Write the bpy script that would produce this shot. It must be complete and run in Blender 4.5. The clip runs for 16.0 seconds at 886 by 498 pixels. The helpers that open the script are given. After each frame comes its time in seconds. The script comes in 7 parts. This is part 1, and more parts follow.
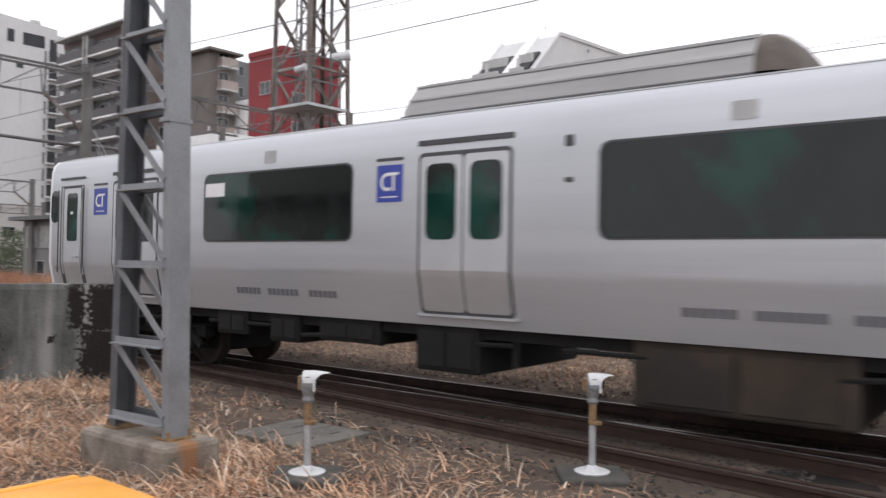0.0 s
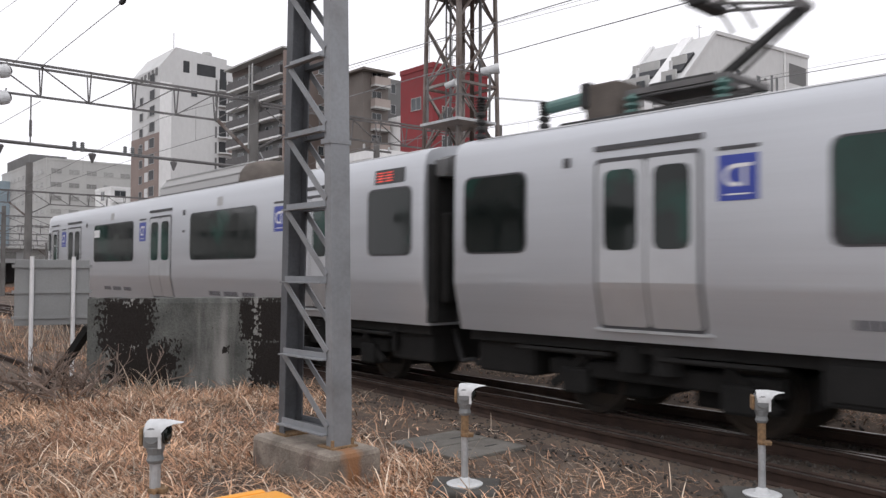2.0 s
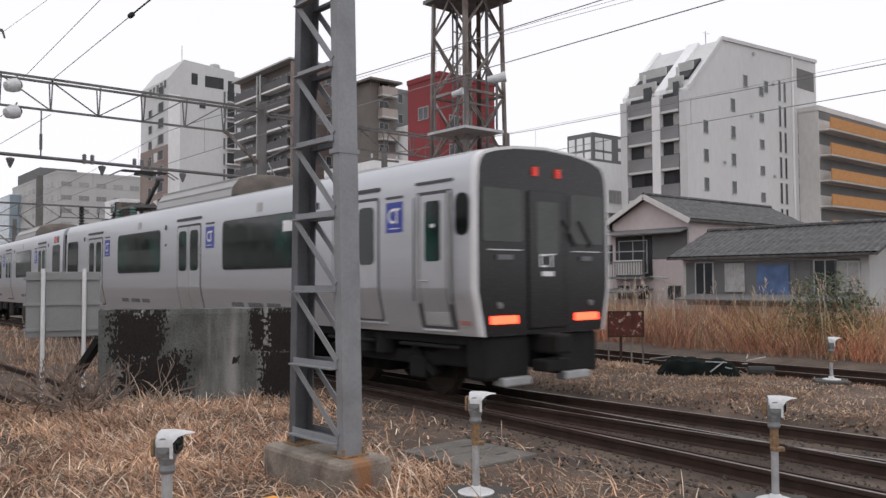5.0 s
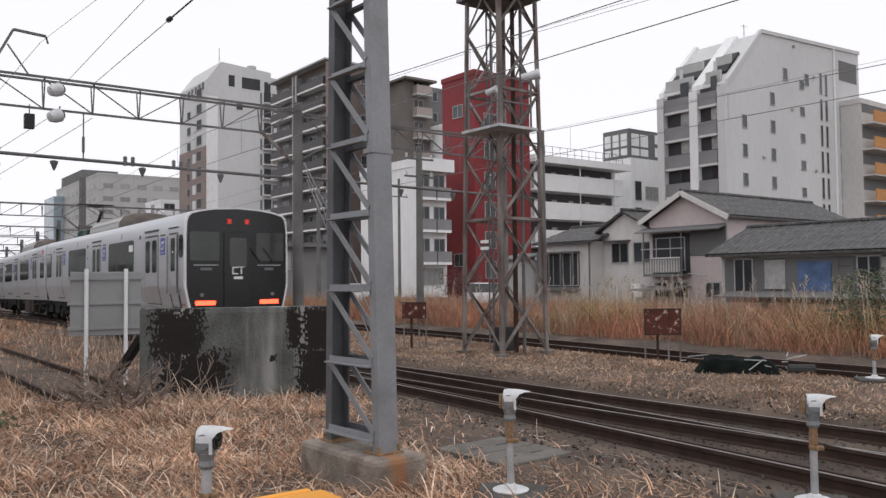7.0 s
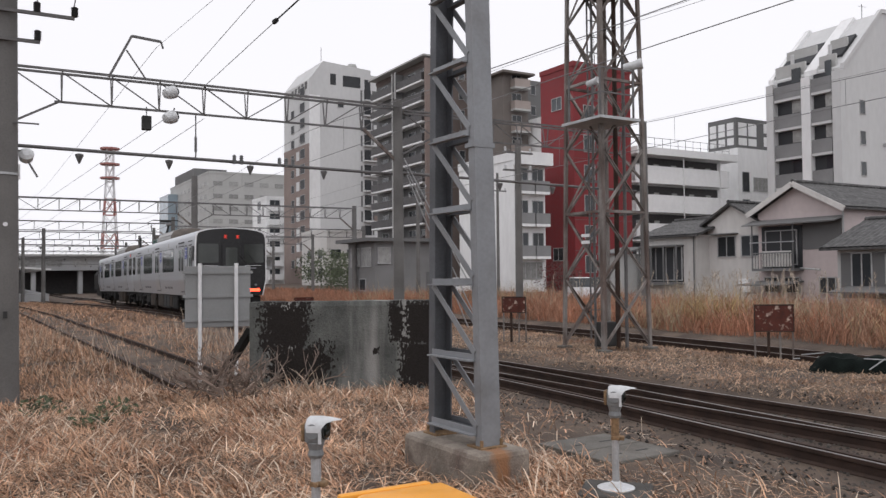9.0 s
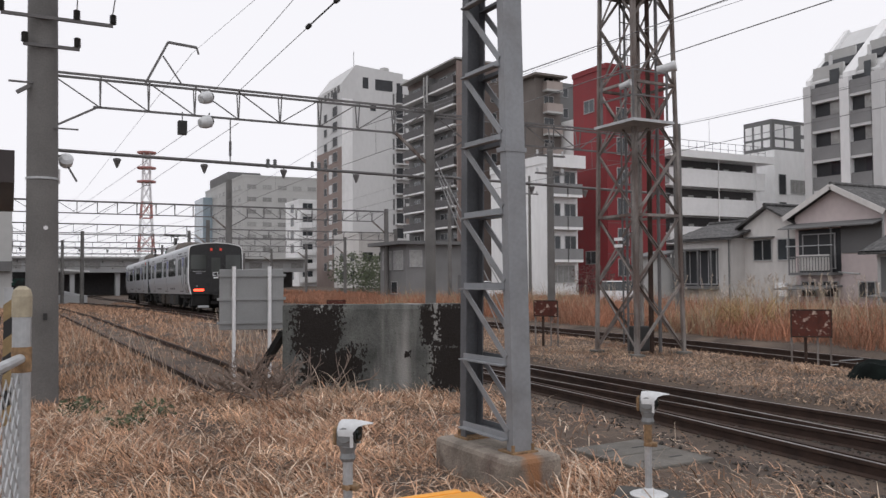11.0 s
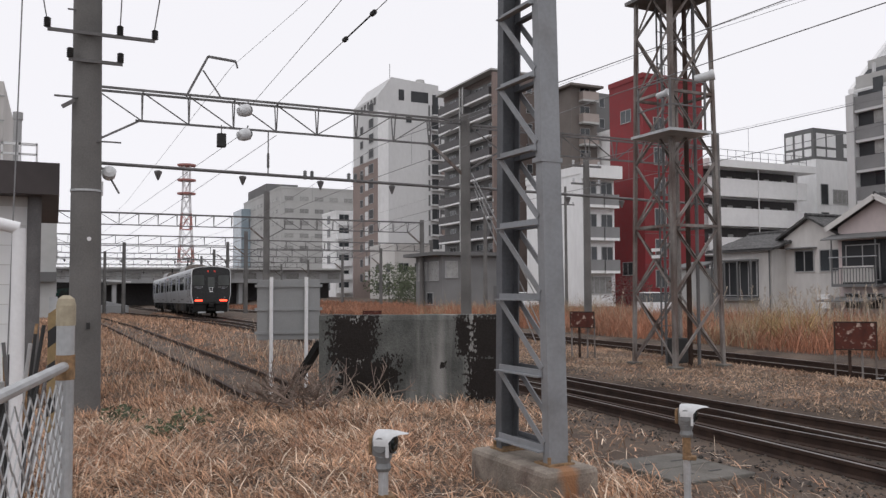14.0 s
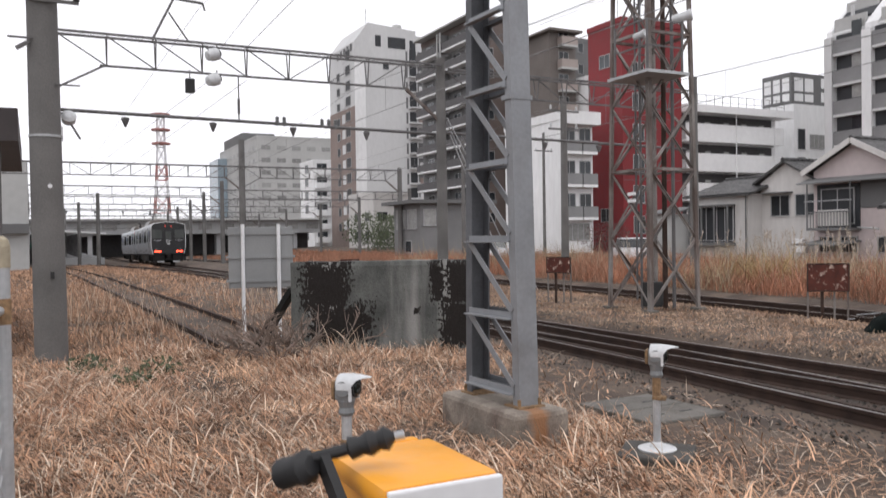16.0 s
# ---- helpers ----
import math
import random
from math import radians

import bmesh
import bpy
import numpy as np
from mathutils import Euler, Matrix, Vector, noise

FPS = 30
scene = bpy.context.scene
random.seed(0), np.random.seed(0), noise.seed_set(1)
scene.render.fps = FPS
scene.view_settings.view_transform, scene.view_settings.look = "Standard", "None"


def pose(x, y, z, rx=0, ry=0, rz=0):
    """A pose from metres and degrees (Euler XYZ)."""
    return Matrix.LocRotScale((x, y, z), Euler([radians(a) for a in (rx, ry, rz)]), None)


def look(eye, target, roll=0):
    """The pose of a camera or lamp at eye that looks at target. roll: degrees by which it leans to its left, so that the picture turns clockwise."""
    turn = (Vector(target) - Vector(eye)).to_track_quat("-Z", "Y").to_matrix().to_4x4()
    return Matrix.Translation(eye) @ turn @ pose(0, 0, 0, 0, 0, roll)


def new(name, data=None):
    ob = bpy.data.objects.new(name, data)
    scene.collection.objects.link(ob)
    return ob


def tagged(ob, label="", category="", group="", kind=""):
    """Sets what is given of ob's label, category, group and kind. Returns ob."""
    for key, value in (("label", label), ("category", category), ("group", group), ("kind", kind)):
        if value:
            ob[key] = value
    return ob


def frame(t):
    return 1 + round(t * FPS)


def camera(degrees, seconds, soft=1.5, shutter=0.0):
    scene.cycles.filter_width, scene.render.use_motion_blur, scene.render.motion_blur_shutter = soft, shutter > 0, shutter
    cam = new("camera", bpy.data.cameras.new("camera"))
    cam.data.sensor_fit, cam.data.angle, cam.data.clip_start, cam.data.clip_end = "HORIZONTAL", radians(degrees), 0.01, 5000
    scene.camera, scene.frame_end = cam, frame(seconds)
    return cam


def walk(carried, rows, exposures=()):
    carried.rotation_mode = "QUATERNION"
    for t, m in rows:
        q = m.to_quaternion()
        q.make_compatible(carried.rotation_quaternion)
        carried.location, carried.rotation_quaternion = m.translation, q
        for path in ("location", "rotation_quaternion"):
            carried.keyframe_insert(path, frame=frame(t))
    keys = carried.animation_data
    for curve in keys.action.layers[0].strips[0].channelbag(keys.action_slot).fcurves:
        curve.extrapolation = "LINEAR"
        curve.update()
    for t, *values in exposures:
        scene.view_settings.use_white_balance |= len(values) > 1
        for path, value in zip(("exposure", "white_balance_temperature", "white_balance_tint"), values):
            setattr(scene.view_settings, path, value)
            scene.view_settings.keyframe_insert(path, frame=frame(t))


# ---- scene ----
cam = camera(57.27, 16.0, soft=1.4, shutter=0.5)
# seconds, x, y, z, yaw, pitch, roll; +y runs along the tracks, z = 0 is the rail head
PATH = [
    (0.0, 0.033, 0.001, 1.731, -50.918, 0.959, -0.856),
    (0.5, 0.009, 0.013, 1.742, -46.263, 1.16, -0.642),
    (1.0, 0.003, 0.009, 1.748, -42.395, 1.129, -0.288),
    (1.5, 0.004, 0.008, 1.756, -40.548, 1.264, -0.316),
    (2.0, 0.012, 0.013, 1.754, -40.302, 1.597, -0.2),
    (2.5, 0.011, 0.01, 1.753, -40.421, 2.011, -0.016),
    (3.0, 0.005, 0.014, 1.756, -40.888, 2.242, 0.136),
    (3.5, 0.013, 0.013, 1.756, -40.822, 2.229, 0.205),
    (4.0, 0.008, 0.019, 1.751, -40.64, 2.284, 0.299),
    (6.5, 0.003, -0.018, 1.748, -37.749, 2.052, 0.494),
    (7.0, -0.003, -0.026, 1.75, -37.172, 2.111, 0.6),
    (7.5, -0.014, -0.029, 1.746, -36.085, 2.031, 0.556),
    (8.0, -0.017, -0.02, 1.748, -34.043, 1.983, 0.722),
    (8.5, -0.022, 0.003, 1.748, -31.708, 1.842, 0.614),
    (11.0, -0.029, -0.007, 1.761, -28.016, 2.002, 0.374),
    (11.5, -0.03, -0.01, 1.761, -26.76, 2.342, 0.231),
    (12.0, -0.031, -0.013, 1.764, -26.245, 2.531, 0.268),
    (12.5, -0.027, -0.018, 1.757, -25.981, 2.68, 0.184),
    (13.0, -0.028, -0.022, 1.76, -25.542, 2.713, 0.227),
    (13.5, -0.035, -0.012, 1.761, -25.411, 2.806, 0.257),
    (14.0, -0.03, -0.01, 1.757, -25.508, 2.792, 0.274),
    (14.5, -0.027, -0.009, 1.752, -25.671, 2.668, 0.318),
    (15.0, -0.03, 0.003, 1.751, -25.84, 2.411, 0.409),
    (15.5, 0.032, 0.022, 1.738, -26.644, 1.761, 0.578),
    (16.0, 0.134, 0.098, 1.702, -26.929, -0.841, 0.855),
]
walk(cam, [(t, pose(x, y, z, 90 + p, r, a)) for t, x, y, z, a, p, r in PATH],
     exposures=[(0.0, 0.17), (1.0, 0.03), (1.5, 0.02), (4.2, -0.15), (6.5, -0.19), (8.7, -0.2), (11.0, -0.27), (15.0, -0.29), (15.5, -0.14), (16.0, 0.06)])

# ---- light: a bright overcast sky and a very soft sun ----
world = bpy.data.worlds.new("overcast")
scene.world = world
world.use_nodes = True
wn, wl = world.node_tree.nodes, world.node_tree.links
bg = wn["Background"]
sky = wn.new("ShaderNodeTexSky")
sky.sky_type, sky.sun_disc = "NISHITA", False
sky.sun_elevation, sky.sun_rotation = radians(67), radians(215)
hs = wn.new("ShaderNodeHueSaturation")
hs.inputs["Saturation"].default_value = 0.12
hs.inputs["Value"].default_value = 0.05
wl.new(sky.outputs[0], hs.inputs["Color"])
mx = wn.new("ShaderNodeMix")
mx.data_type = "RGBA"
mx.inputs[0].default_value = 0.86
mx.inputs[7].default_value = (0.995, 0.985, 1.035, 1)
wl.new(hs.outputs[0], mx.inputs[6])
wl.new(mx.outputs[2], bg.inputs["Color"])
bg.inputs["Strength"].default_value = 1.27
sun = new("sun", bpy.data.lights.new("sun", "SUN"))
sun.data.energy, sun.data.angle, sun.data.color = 0.55, radians(25), (1.0, 0.98, 0.95)
sun.matrix_world = look((-11, -16, 46), (0, 0, 0))


# ---- materials ----
def mat(name, base, rough=0.7, metal=0.0, var=0.15, scale=3.0, fine=40.0, bump=0.0, second=None, cut=0.5, soft=0.12, stretch=(1, 1, 1),
        per_object=0.0, per_island=0.0, emit=None, spec=0.5):
    m = bpy.data.materials.new(name)
    m.use_nodes = True
    n, l = m.node_tree.nodes, m.node_tree.links
    b = n["Principled BSDF"]
    b.inputs["Roughness"].default_value, b.inputs["Metallic"].default_value = rough, metal
    b.inputs["Specular IOR Level"].default_value = spec
    tc = n.new("ShaderNodeTexCoord")
    mp = n.new("ShaderNodeMapping")
    mp.inputs["Scale"].default_value = stretch
    l.new(tc.outputs["Object"], mp.inputs[0])

    def nz(s, d=4.0):
        t = n.new("ShaderNodeTexNoise")
        t.inputs["Scale"].default_value, t.inputs["Detail"].default_value = s, d
        l.new(mp.outputs[0], t.inputs[0])
        return t

    def mix(fac, a, c, kind="MIX"):
        t = n.new("ShaderNodeMix")
        t.data_type, t.blend_type = "RGBA", kind
        for i, v in ((0, fac), (6, a), (7, c)):
            if hasattr(v, "is_linked"):
                l.new(v, t.inputs[i])
            else:
                t.inputs[i].default_value = v if i == 0 else (*v, 1)
        return t.outputs[2]

    def rng_map(v, a, c, lo, hi):
        t = n.new("ShaderNodeMapRange")
        t.inputs[1].default_value, t.inputs[2].default_value, t.inputs[3].default_value, t.inputs[4].default_value = a, c, lo, hi
        l.new(v, t.inputs[0])
        return t.outputs[0]

    big, small = nz(scale), nz(fine, 3.0)
    col = base
    if second:
        col = mix(rng_map(nz(scale * 1.7, 8.0).outputs[0], cut - soft, cut + soft, 0, 1), base, second)
    lo, hi = 1 - var, 1 + var
    v1 = rng_map(big.outputs[0], 0.3, 0.7, lo, hi)
    v2 = rng_map(small.outputs[0], 0.3, 0.7, 1 - var * 0.6, 1 + var * 0.6)
    mul = n.new("ShaderNodeMath")
    mul.operation = "MULTIPLY"
    l.new(v1, mul.inputs[0]), l.new(v2, mul.inputs[1])
    fac = mul.outputs[0]
    for amount, node, out in ((per_object, "ShaderNodeObjectInfo", "Random"), (per_island, "ShaderNodeNewGeometry", "Random Per Island")):
        if amount:
            o = n.new(node)
            m2 = n.new("ShaderNodeMath")
            m2.operation = "MULTIPLY"
            l.new(rng_map(o.outputs[out], 0, 1, 1 - amount, 1 + amount), m2.inputs[0])
            l.new(fac, m2.inputs[1])
            fac = m2.outputs[0]
    vm = n.new("ShaderNodeVectorMath")
    vm.operation = "SCALE"
    if hasattr(col, "is_linked"):
        l.new(col, vm.inputs[0])
    else:
        vm.inputs[0].default_value = col
    l.new(fac, vm.inputs[3])
    l.new(vm.outputs[0], b.inputs["Base Color"])
    l.new(rng_map(small.outputs[0], 0.3, 0.7, max(0.03, rough - 0.08), min(1, rough + 0.08)), b.inputs["Roughness"])
    if bump:
        bp = n.new("ShaderNodeBump")
        bp.inputs["Strength"].default_value, bp.inputs["Distance"].default_value = bump, 0.02
        l.new(small.outputs[0], bp.inputs["Height"])
        l.new(bp.outputs[0], b.inputs["Normal"])
    if emit:
        b.inputs["Emission Color"].default_value, b.inputs["Emission Strength"].default_value = (*emit[:3], 1), emit[3]
    return m


M_SOIL = mat("dry soil and litter", (0.125, 0.092, 0.07), 0.95, var=0.35, scale=0.7, fine=45, bump=1.0, second=(0.075, 0.054, 0.042), cut=0.5)
M_BALLAST = mat("dirty ballast", (0.017, 0.0125, 0.0105), 0.95, var=0.45, scale=1.2, fine=55, bump=1.0, second=(0.045, 0.034, 0.028), cut=0.62)
M_STRAW = mat("dry grass", (0.52, 0.33, 0.215), 0.85, var=0.3, scale=0.9, fine=9, per_island=0.75, second=(0.31, 0.175, 0.11), cut=0.5)
M_STRAW2 = mat("bleached grass", (0.62, 0.50, 0.39), 0.85, var=0.25, scale=1.2, fine=9, per_island=0.55)
M_REED = mat("rust-brown reeds", (0.40, 0.175, 0.105), 0.9, var=0.3, scale=0.5, fine=6, per_island=0.45, second=(0.33, 0.195, 0.13), cut=0.52)
M_REED2 = mat("pale reed", (0.38, 0.31, 0.21), 0.9, var=0.3, scale=0.6, fine=6, per_island=0.4, second=(0.20, 0.19, 0.11), cut=0.6)
M_MOWN = mat("short mown grass", (0.50, 0.355, 0.25), 0.9, var=0.3, scale=0.5, fine=6, per_island=0.6, second=(0.33, 0.20, 0.13), cut=0.52)
M_PLUME = mat("reed plumes", (0.46, 0.39, 0.32), 0.95, var=0.15, per_island=0.2)
M_LEAF = mat("weed leaves", (0.06, 0.075, 0.035), 0.7, var=0.3, per_island=0.4)
M_TWIG = mat("dead twigs", (0.19, 0.145, 0.12), 0.9, var=0.3, per_island=0.4)
M_RAILTOP = mat("worn rail head", (0.33, 0.31, 0.295), 0.35, 0.9, var=0.2)
M_OIL = mat("oil-dark ballast", (0.015, 0.0115, 0.0095), 0.9, var=0.45, scale=1.2, fine=55, bump=1.0, second=(0.035, 0.026, 0.021), cut=0.62)
M_RUST = mat("rusty rail steel", (0.045, 0.026, 0.019), 0.85, 0.1, var=0.35, scale=4, fine=60, bump=0.3)
M_SLEEPER = mat("old timber sleeper", (0.055, 0.044, 0.036), 0.9, var=0.35, per_object=0.3, bump=0.5)
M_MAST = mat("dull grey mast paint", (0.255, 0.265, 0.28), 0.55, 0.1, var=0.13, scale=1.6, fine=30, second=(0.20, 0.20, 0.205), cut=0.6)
# Darker copy of the mast paint; shade is put into its colour.
M_MASTSHADE = mat("mast grey with painted shade", (0.115, 0.12, 0.13), 0.65, 0.2, var=0.25, scale=2.0)
M_CONC = mat("weathered concrete", (0.155, 0.145, 0.13), 0.92, var=0.25, scale=1.6, fine=50, bump=0.35, second=(0.09, 0.08, 0.07), cut=0.56)
M_CONCRUST = mat("rust-stained concrete", (0.25, 0.215, 0.18), 0.92, var=0.3, scale=3.0, fine=50, bump=0.4, second=(0.13, 0.10, 0.085), cut=0.58)
M_POLE = mat("old grey concrete pole", (0.15, 0.145, 0.14), 0.9, var=0.2, scale=1.2, fine=50, bump=0.2)
M_STEEL = mat("grey structural steel", (0.15, 0.145, 0.145), 0.7, 0.2, var=0.25, scale=2.0)
M_STEELRUST = mat("rust-streaked steel", (0.27, 0.25, 0.235), 0.8, 0.1, var=0.3, scale=1.5, second=(0.12, 0.09, 0.078), cut=0.5, stretch=(1, 1, 0.35))
M_WIRE = mat("overhead wire", (0.24, 0.24, 0.245), 0.6, 0.5)
M_INSUL = mat("white porcelain", (0.62, 0.63, 0.64), 0.3)
M_DARK = mat("dark grime", (0.03, 0.03, 0.03), 0.8, var=0.3)
M_BLACK = mat("black rubber", (0.018, 0.018, 0.019), 0.6, var=0.2)
M_TRAIN = mat("brushed aluminium", (0.545, 0.56, 0.59), 0.40, 0.55, var=0.04, scale=0.6, fine=6, stretch=(1, 0.12, 6))
M_FAIRING = mat("grimy fairing grey", (0.14, 0.14, 0.142), 0.7, var=0.3, scale=2.0)
M_HOOD = mat("ribbed hood metal", (0.36, 0.355, 0.35), 0.42, 0.6, var=0.12, scale=1.2, fine=12, stretch=(1, 0.1, 1))
M_TRAINROOF = mat("roof panel grey", (0.42, 0.42, 0.43), 0.5, 0.3, var=0.12, scale=1.0)
M_DOOR = mat("aluminium door leaf", (0.545, 0.555, 0.575), 0.36, 0.6, var=0.04)
M_SEAM = mat("dark rubber seal", (0.07, 0.07, 0.075), 0.7)
# Teal patches put a green gleam into the opaque pane colour.
M_GLASS = mat("dark tinted glass with painted green gleam", (0.010, 0.014, 0.013), 0.08, var=0.3, scale=0.5, fine=2, second=(0.006, 0.042, 0.031), cut=0.56, soft=0.05, spec=0.35)
M_MASK = mat("black cab mask", (0.012, 0.012, 0.013), 0.22)
M_BLUE = mat("blue emblem panel", (0.035, 0.06, 0.34), 0.4, var=0.08)
M_CABGLASS = mat("cab window glass", (0.045, 0.05, 0.046), 0.06, var=0.3, scale=1.0)
M_WHITE = mat("white marking", (0.78, 0.78, 0.79), 0.5, var=0.05)
M_GREYTEXT = mat("grey lettering", (0.15, 0.15, 0.165), 0.5, var=0.05)
M_UNDERGREY = mat("grimy grey paint", (0.03, 0.03, 0.031), 0.8, var=0.3)
M_UNDER = mat("brown underfloor paint", (0.040, 0.028, 0.019), 0.85, var=0.35, scale=1.2, second=(0.02, 0.016, 0.013), cut=0.5)
# Near black: shade under the cars is mixed into the soot colour.
M_UNDERDARK = mat("underfloor soot and painted shade", (0.008, 0.0075, 0.007), 0.9, var=0.4)
M_ACBROWN = mat("brown roof unit end", (0.105, 0.088, 0.077), 0.8, var=0.25)
M_TAIL = mat("red tail lamp", (0.9, 0.08, 0.03), 0.3, emit=(1.0, 0.05, 0.022, 6.5))
M_LED = mat("red display segment", (0.8, 0.05, 0.03), 0.4, emit=(1.0, 0.08, 0.05, 0.35))
M_GREENINS = mat("green glazed insulator", (0.10, 0.20, 0.18), 0.35)
M_LAMPW = mat("white lamp hood", (0.60, 0.61, 0.62), 0.45, var=0.1, scale=8)
M_LAMPG = mat("grey lamp casing", (0.19, 0.197, 0.2), 0.5, var=0.15, scale=8)
M_GALV = mat("galvanised pipe", (0.44, 0.45, 0.46), 0.5, 0.4, var=0.15, scale=6)
M_PIPERUST = mat("rusty clamp", (0.24, 0.15, 0.08), 0.85, var=0.35, scale=20)
M_YELLOW = mat("yellow enamel", (0.85, 0.36, 0.03), 0.4, var=0.05, scale=6)
M_BOARD = mat("grey back of a board", (0.27, 0.275, 0.275), 0.7, var=0.1, scale=1.5)
M_RUSTSIGN = mat("rusted sign face", (0.085, 0.022, 0.014), 0.85, var=0.3, scale=5.0, fine=25, second=(0.48, 0.36, 0.30), cut=0.62, soft=0.05)
M_CREAM = mat("off-white rendering", (0.60, 0.58, 0.56), 0.9, var=0.1, scale=0.25, fine=3, stretch=(1, 1, 0.4))
M_PINK = mat("pale pink rendering", (0.58, 0.50, 0.49), 0.9, var=0.08, scale=0.3, fine=3)
M_WHITEB = mat("white painted concrete", (0.82, 0.82, 0.82), 0.85, var=0.08, scale=0.2, fine=2, stretch=(1, 1, 0.35))
M_PINKG = mat("pale brown balcony panel", (0.34, 0.29, 0.265), 0.85, var=0.1, scale=0.4)
M_WHITEP = mat("fresh white paint", (0.88, 0.88, 0.88), 0.8, var=0.05, scale=0.2, fine=2)
M_GREYB = mat("grey facade tile", (0.46, 0.46, 0.45), 0.85, var=0.08, scale=0.15, fine=2)
M_LGREYB = mat("light grey facade", (0.61, 0.61, 0.61), 0.85, var=0.07, scale=0.12, fine=2, stretch=(1, 1, 0.4))
# For dark panes, and for flat sheets that carry a recess's shade as colour.
M_WINDARK = mat("dark pane and painted recess shade", (0.03, 0.032, 0.036), 0.6, var=0.3, scale=0.4)
M_SLABDARK = mat("damp dark concrete", (0.07, 0.066, 0.06), 0.9, var=0.3, scale=3.0, fine=40, bump=0.3)
M_BROWNB = mat("brown facade tile", (0.145, 0.115, 0.103), 0.85, var=0.12, scale=0.3, fine=4)
M_TANB = mat("tan facade tile", (0.165, 0.145, 0.132), 0.85, var=0.12, scale=0.3, fine=4)
M_DGREYB = mat("dark grey facade", (0.15, 0.15, 0.15), 0.8, var=0.12, scale=0.3)
M_REDB = mat("red facade panel", (0.215, 0.024, 0.028), 0.7, var=0.12, scale=0.2, fine=2)
M_ORANGE = mat("orange balcony", (0.52, 0.25, 0.09), 0.8, var=0.1)
M_BLUEGLASS = mat("blue-grey curtain wall", (0.30, 0.37, 0.42), 0.2, var=0.15, scale=0.3)
M_TILE = mat("dark roof tile", (0.052, 0.050, 0.050), 0.6, var=0.5, scale=3, fine=14, second=(0.11, 0.108, 0.105), cut=0.6, per_object=0.25)
M_WINDOW = mat("dark window pane", (0.035, 0.04, 0.045), 0.15, var=0.4, scale=0.4, per_object=0.5)
M_CURTAIN = mat("window with pale curtain", (0.30, 0.30, 0.29), 0.3, var=0.2, per_object=0.3)
M_FRAME = mat("grey window frame", (0.40, 0.40, 0.40), 0.5)
# Balcony panels; also sheets whose dark colour stands for shade.
M_BALC = mat("smoky balcony panel and painted shade", (0.075, 0.07, 0.072), 0.6, var=0.15)
M_REDW = mat("red tower paint", (0.42, 0.19, 0.17), 0.6)
M_STATION = mat("grey station steel", (0.40, 0.405, 0.41), 0.7, var=0.15, scale=0.2)
M_CAR = mat("white car paint", (0.65, 0.65, 0.66), 0.3)
M_BLUETARP = mat("blue sheet", (0.085, 0.14, 0.27), 0.7, var=0.3, scale=2.0)


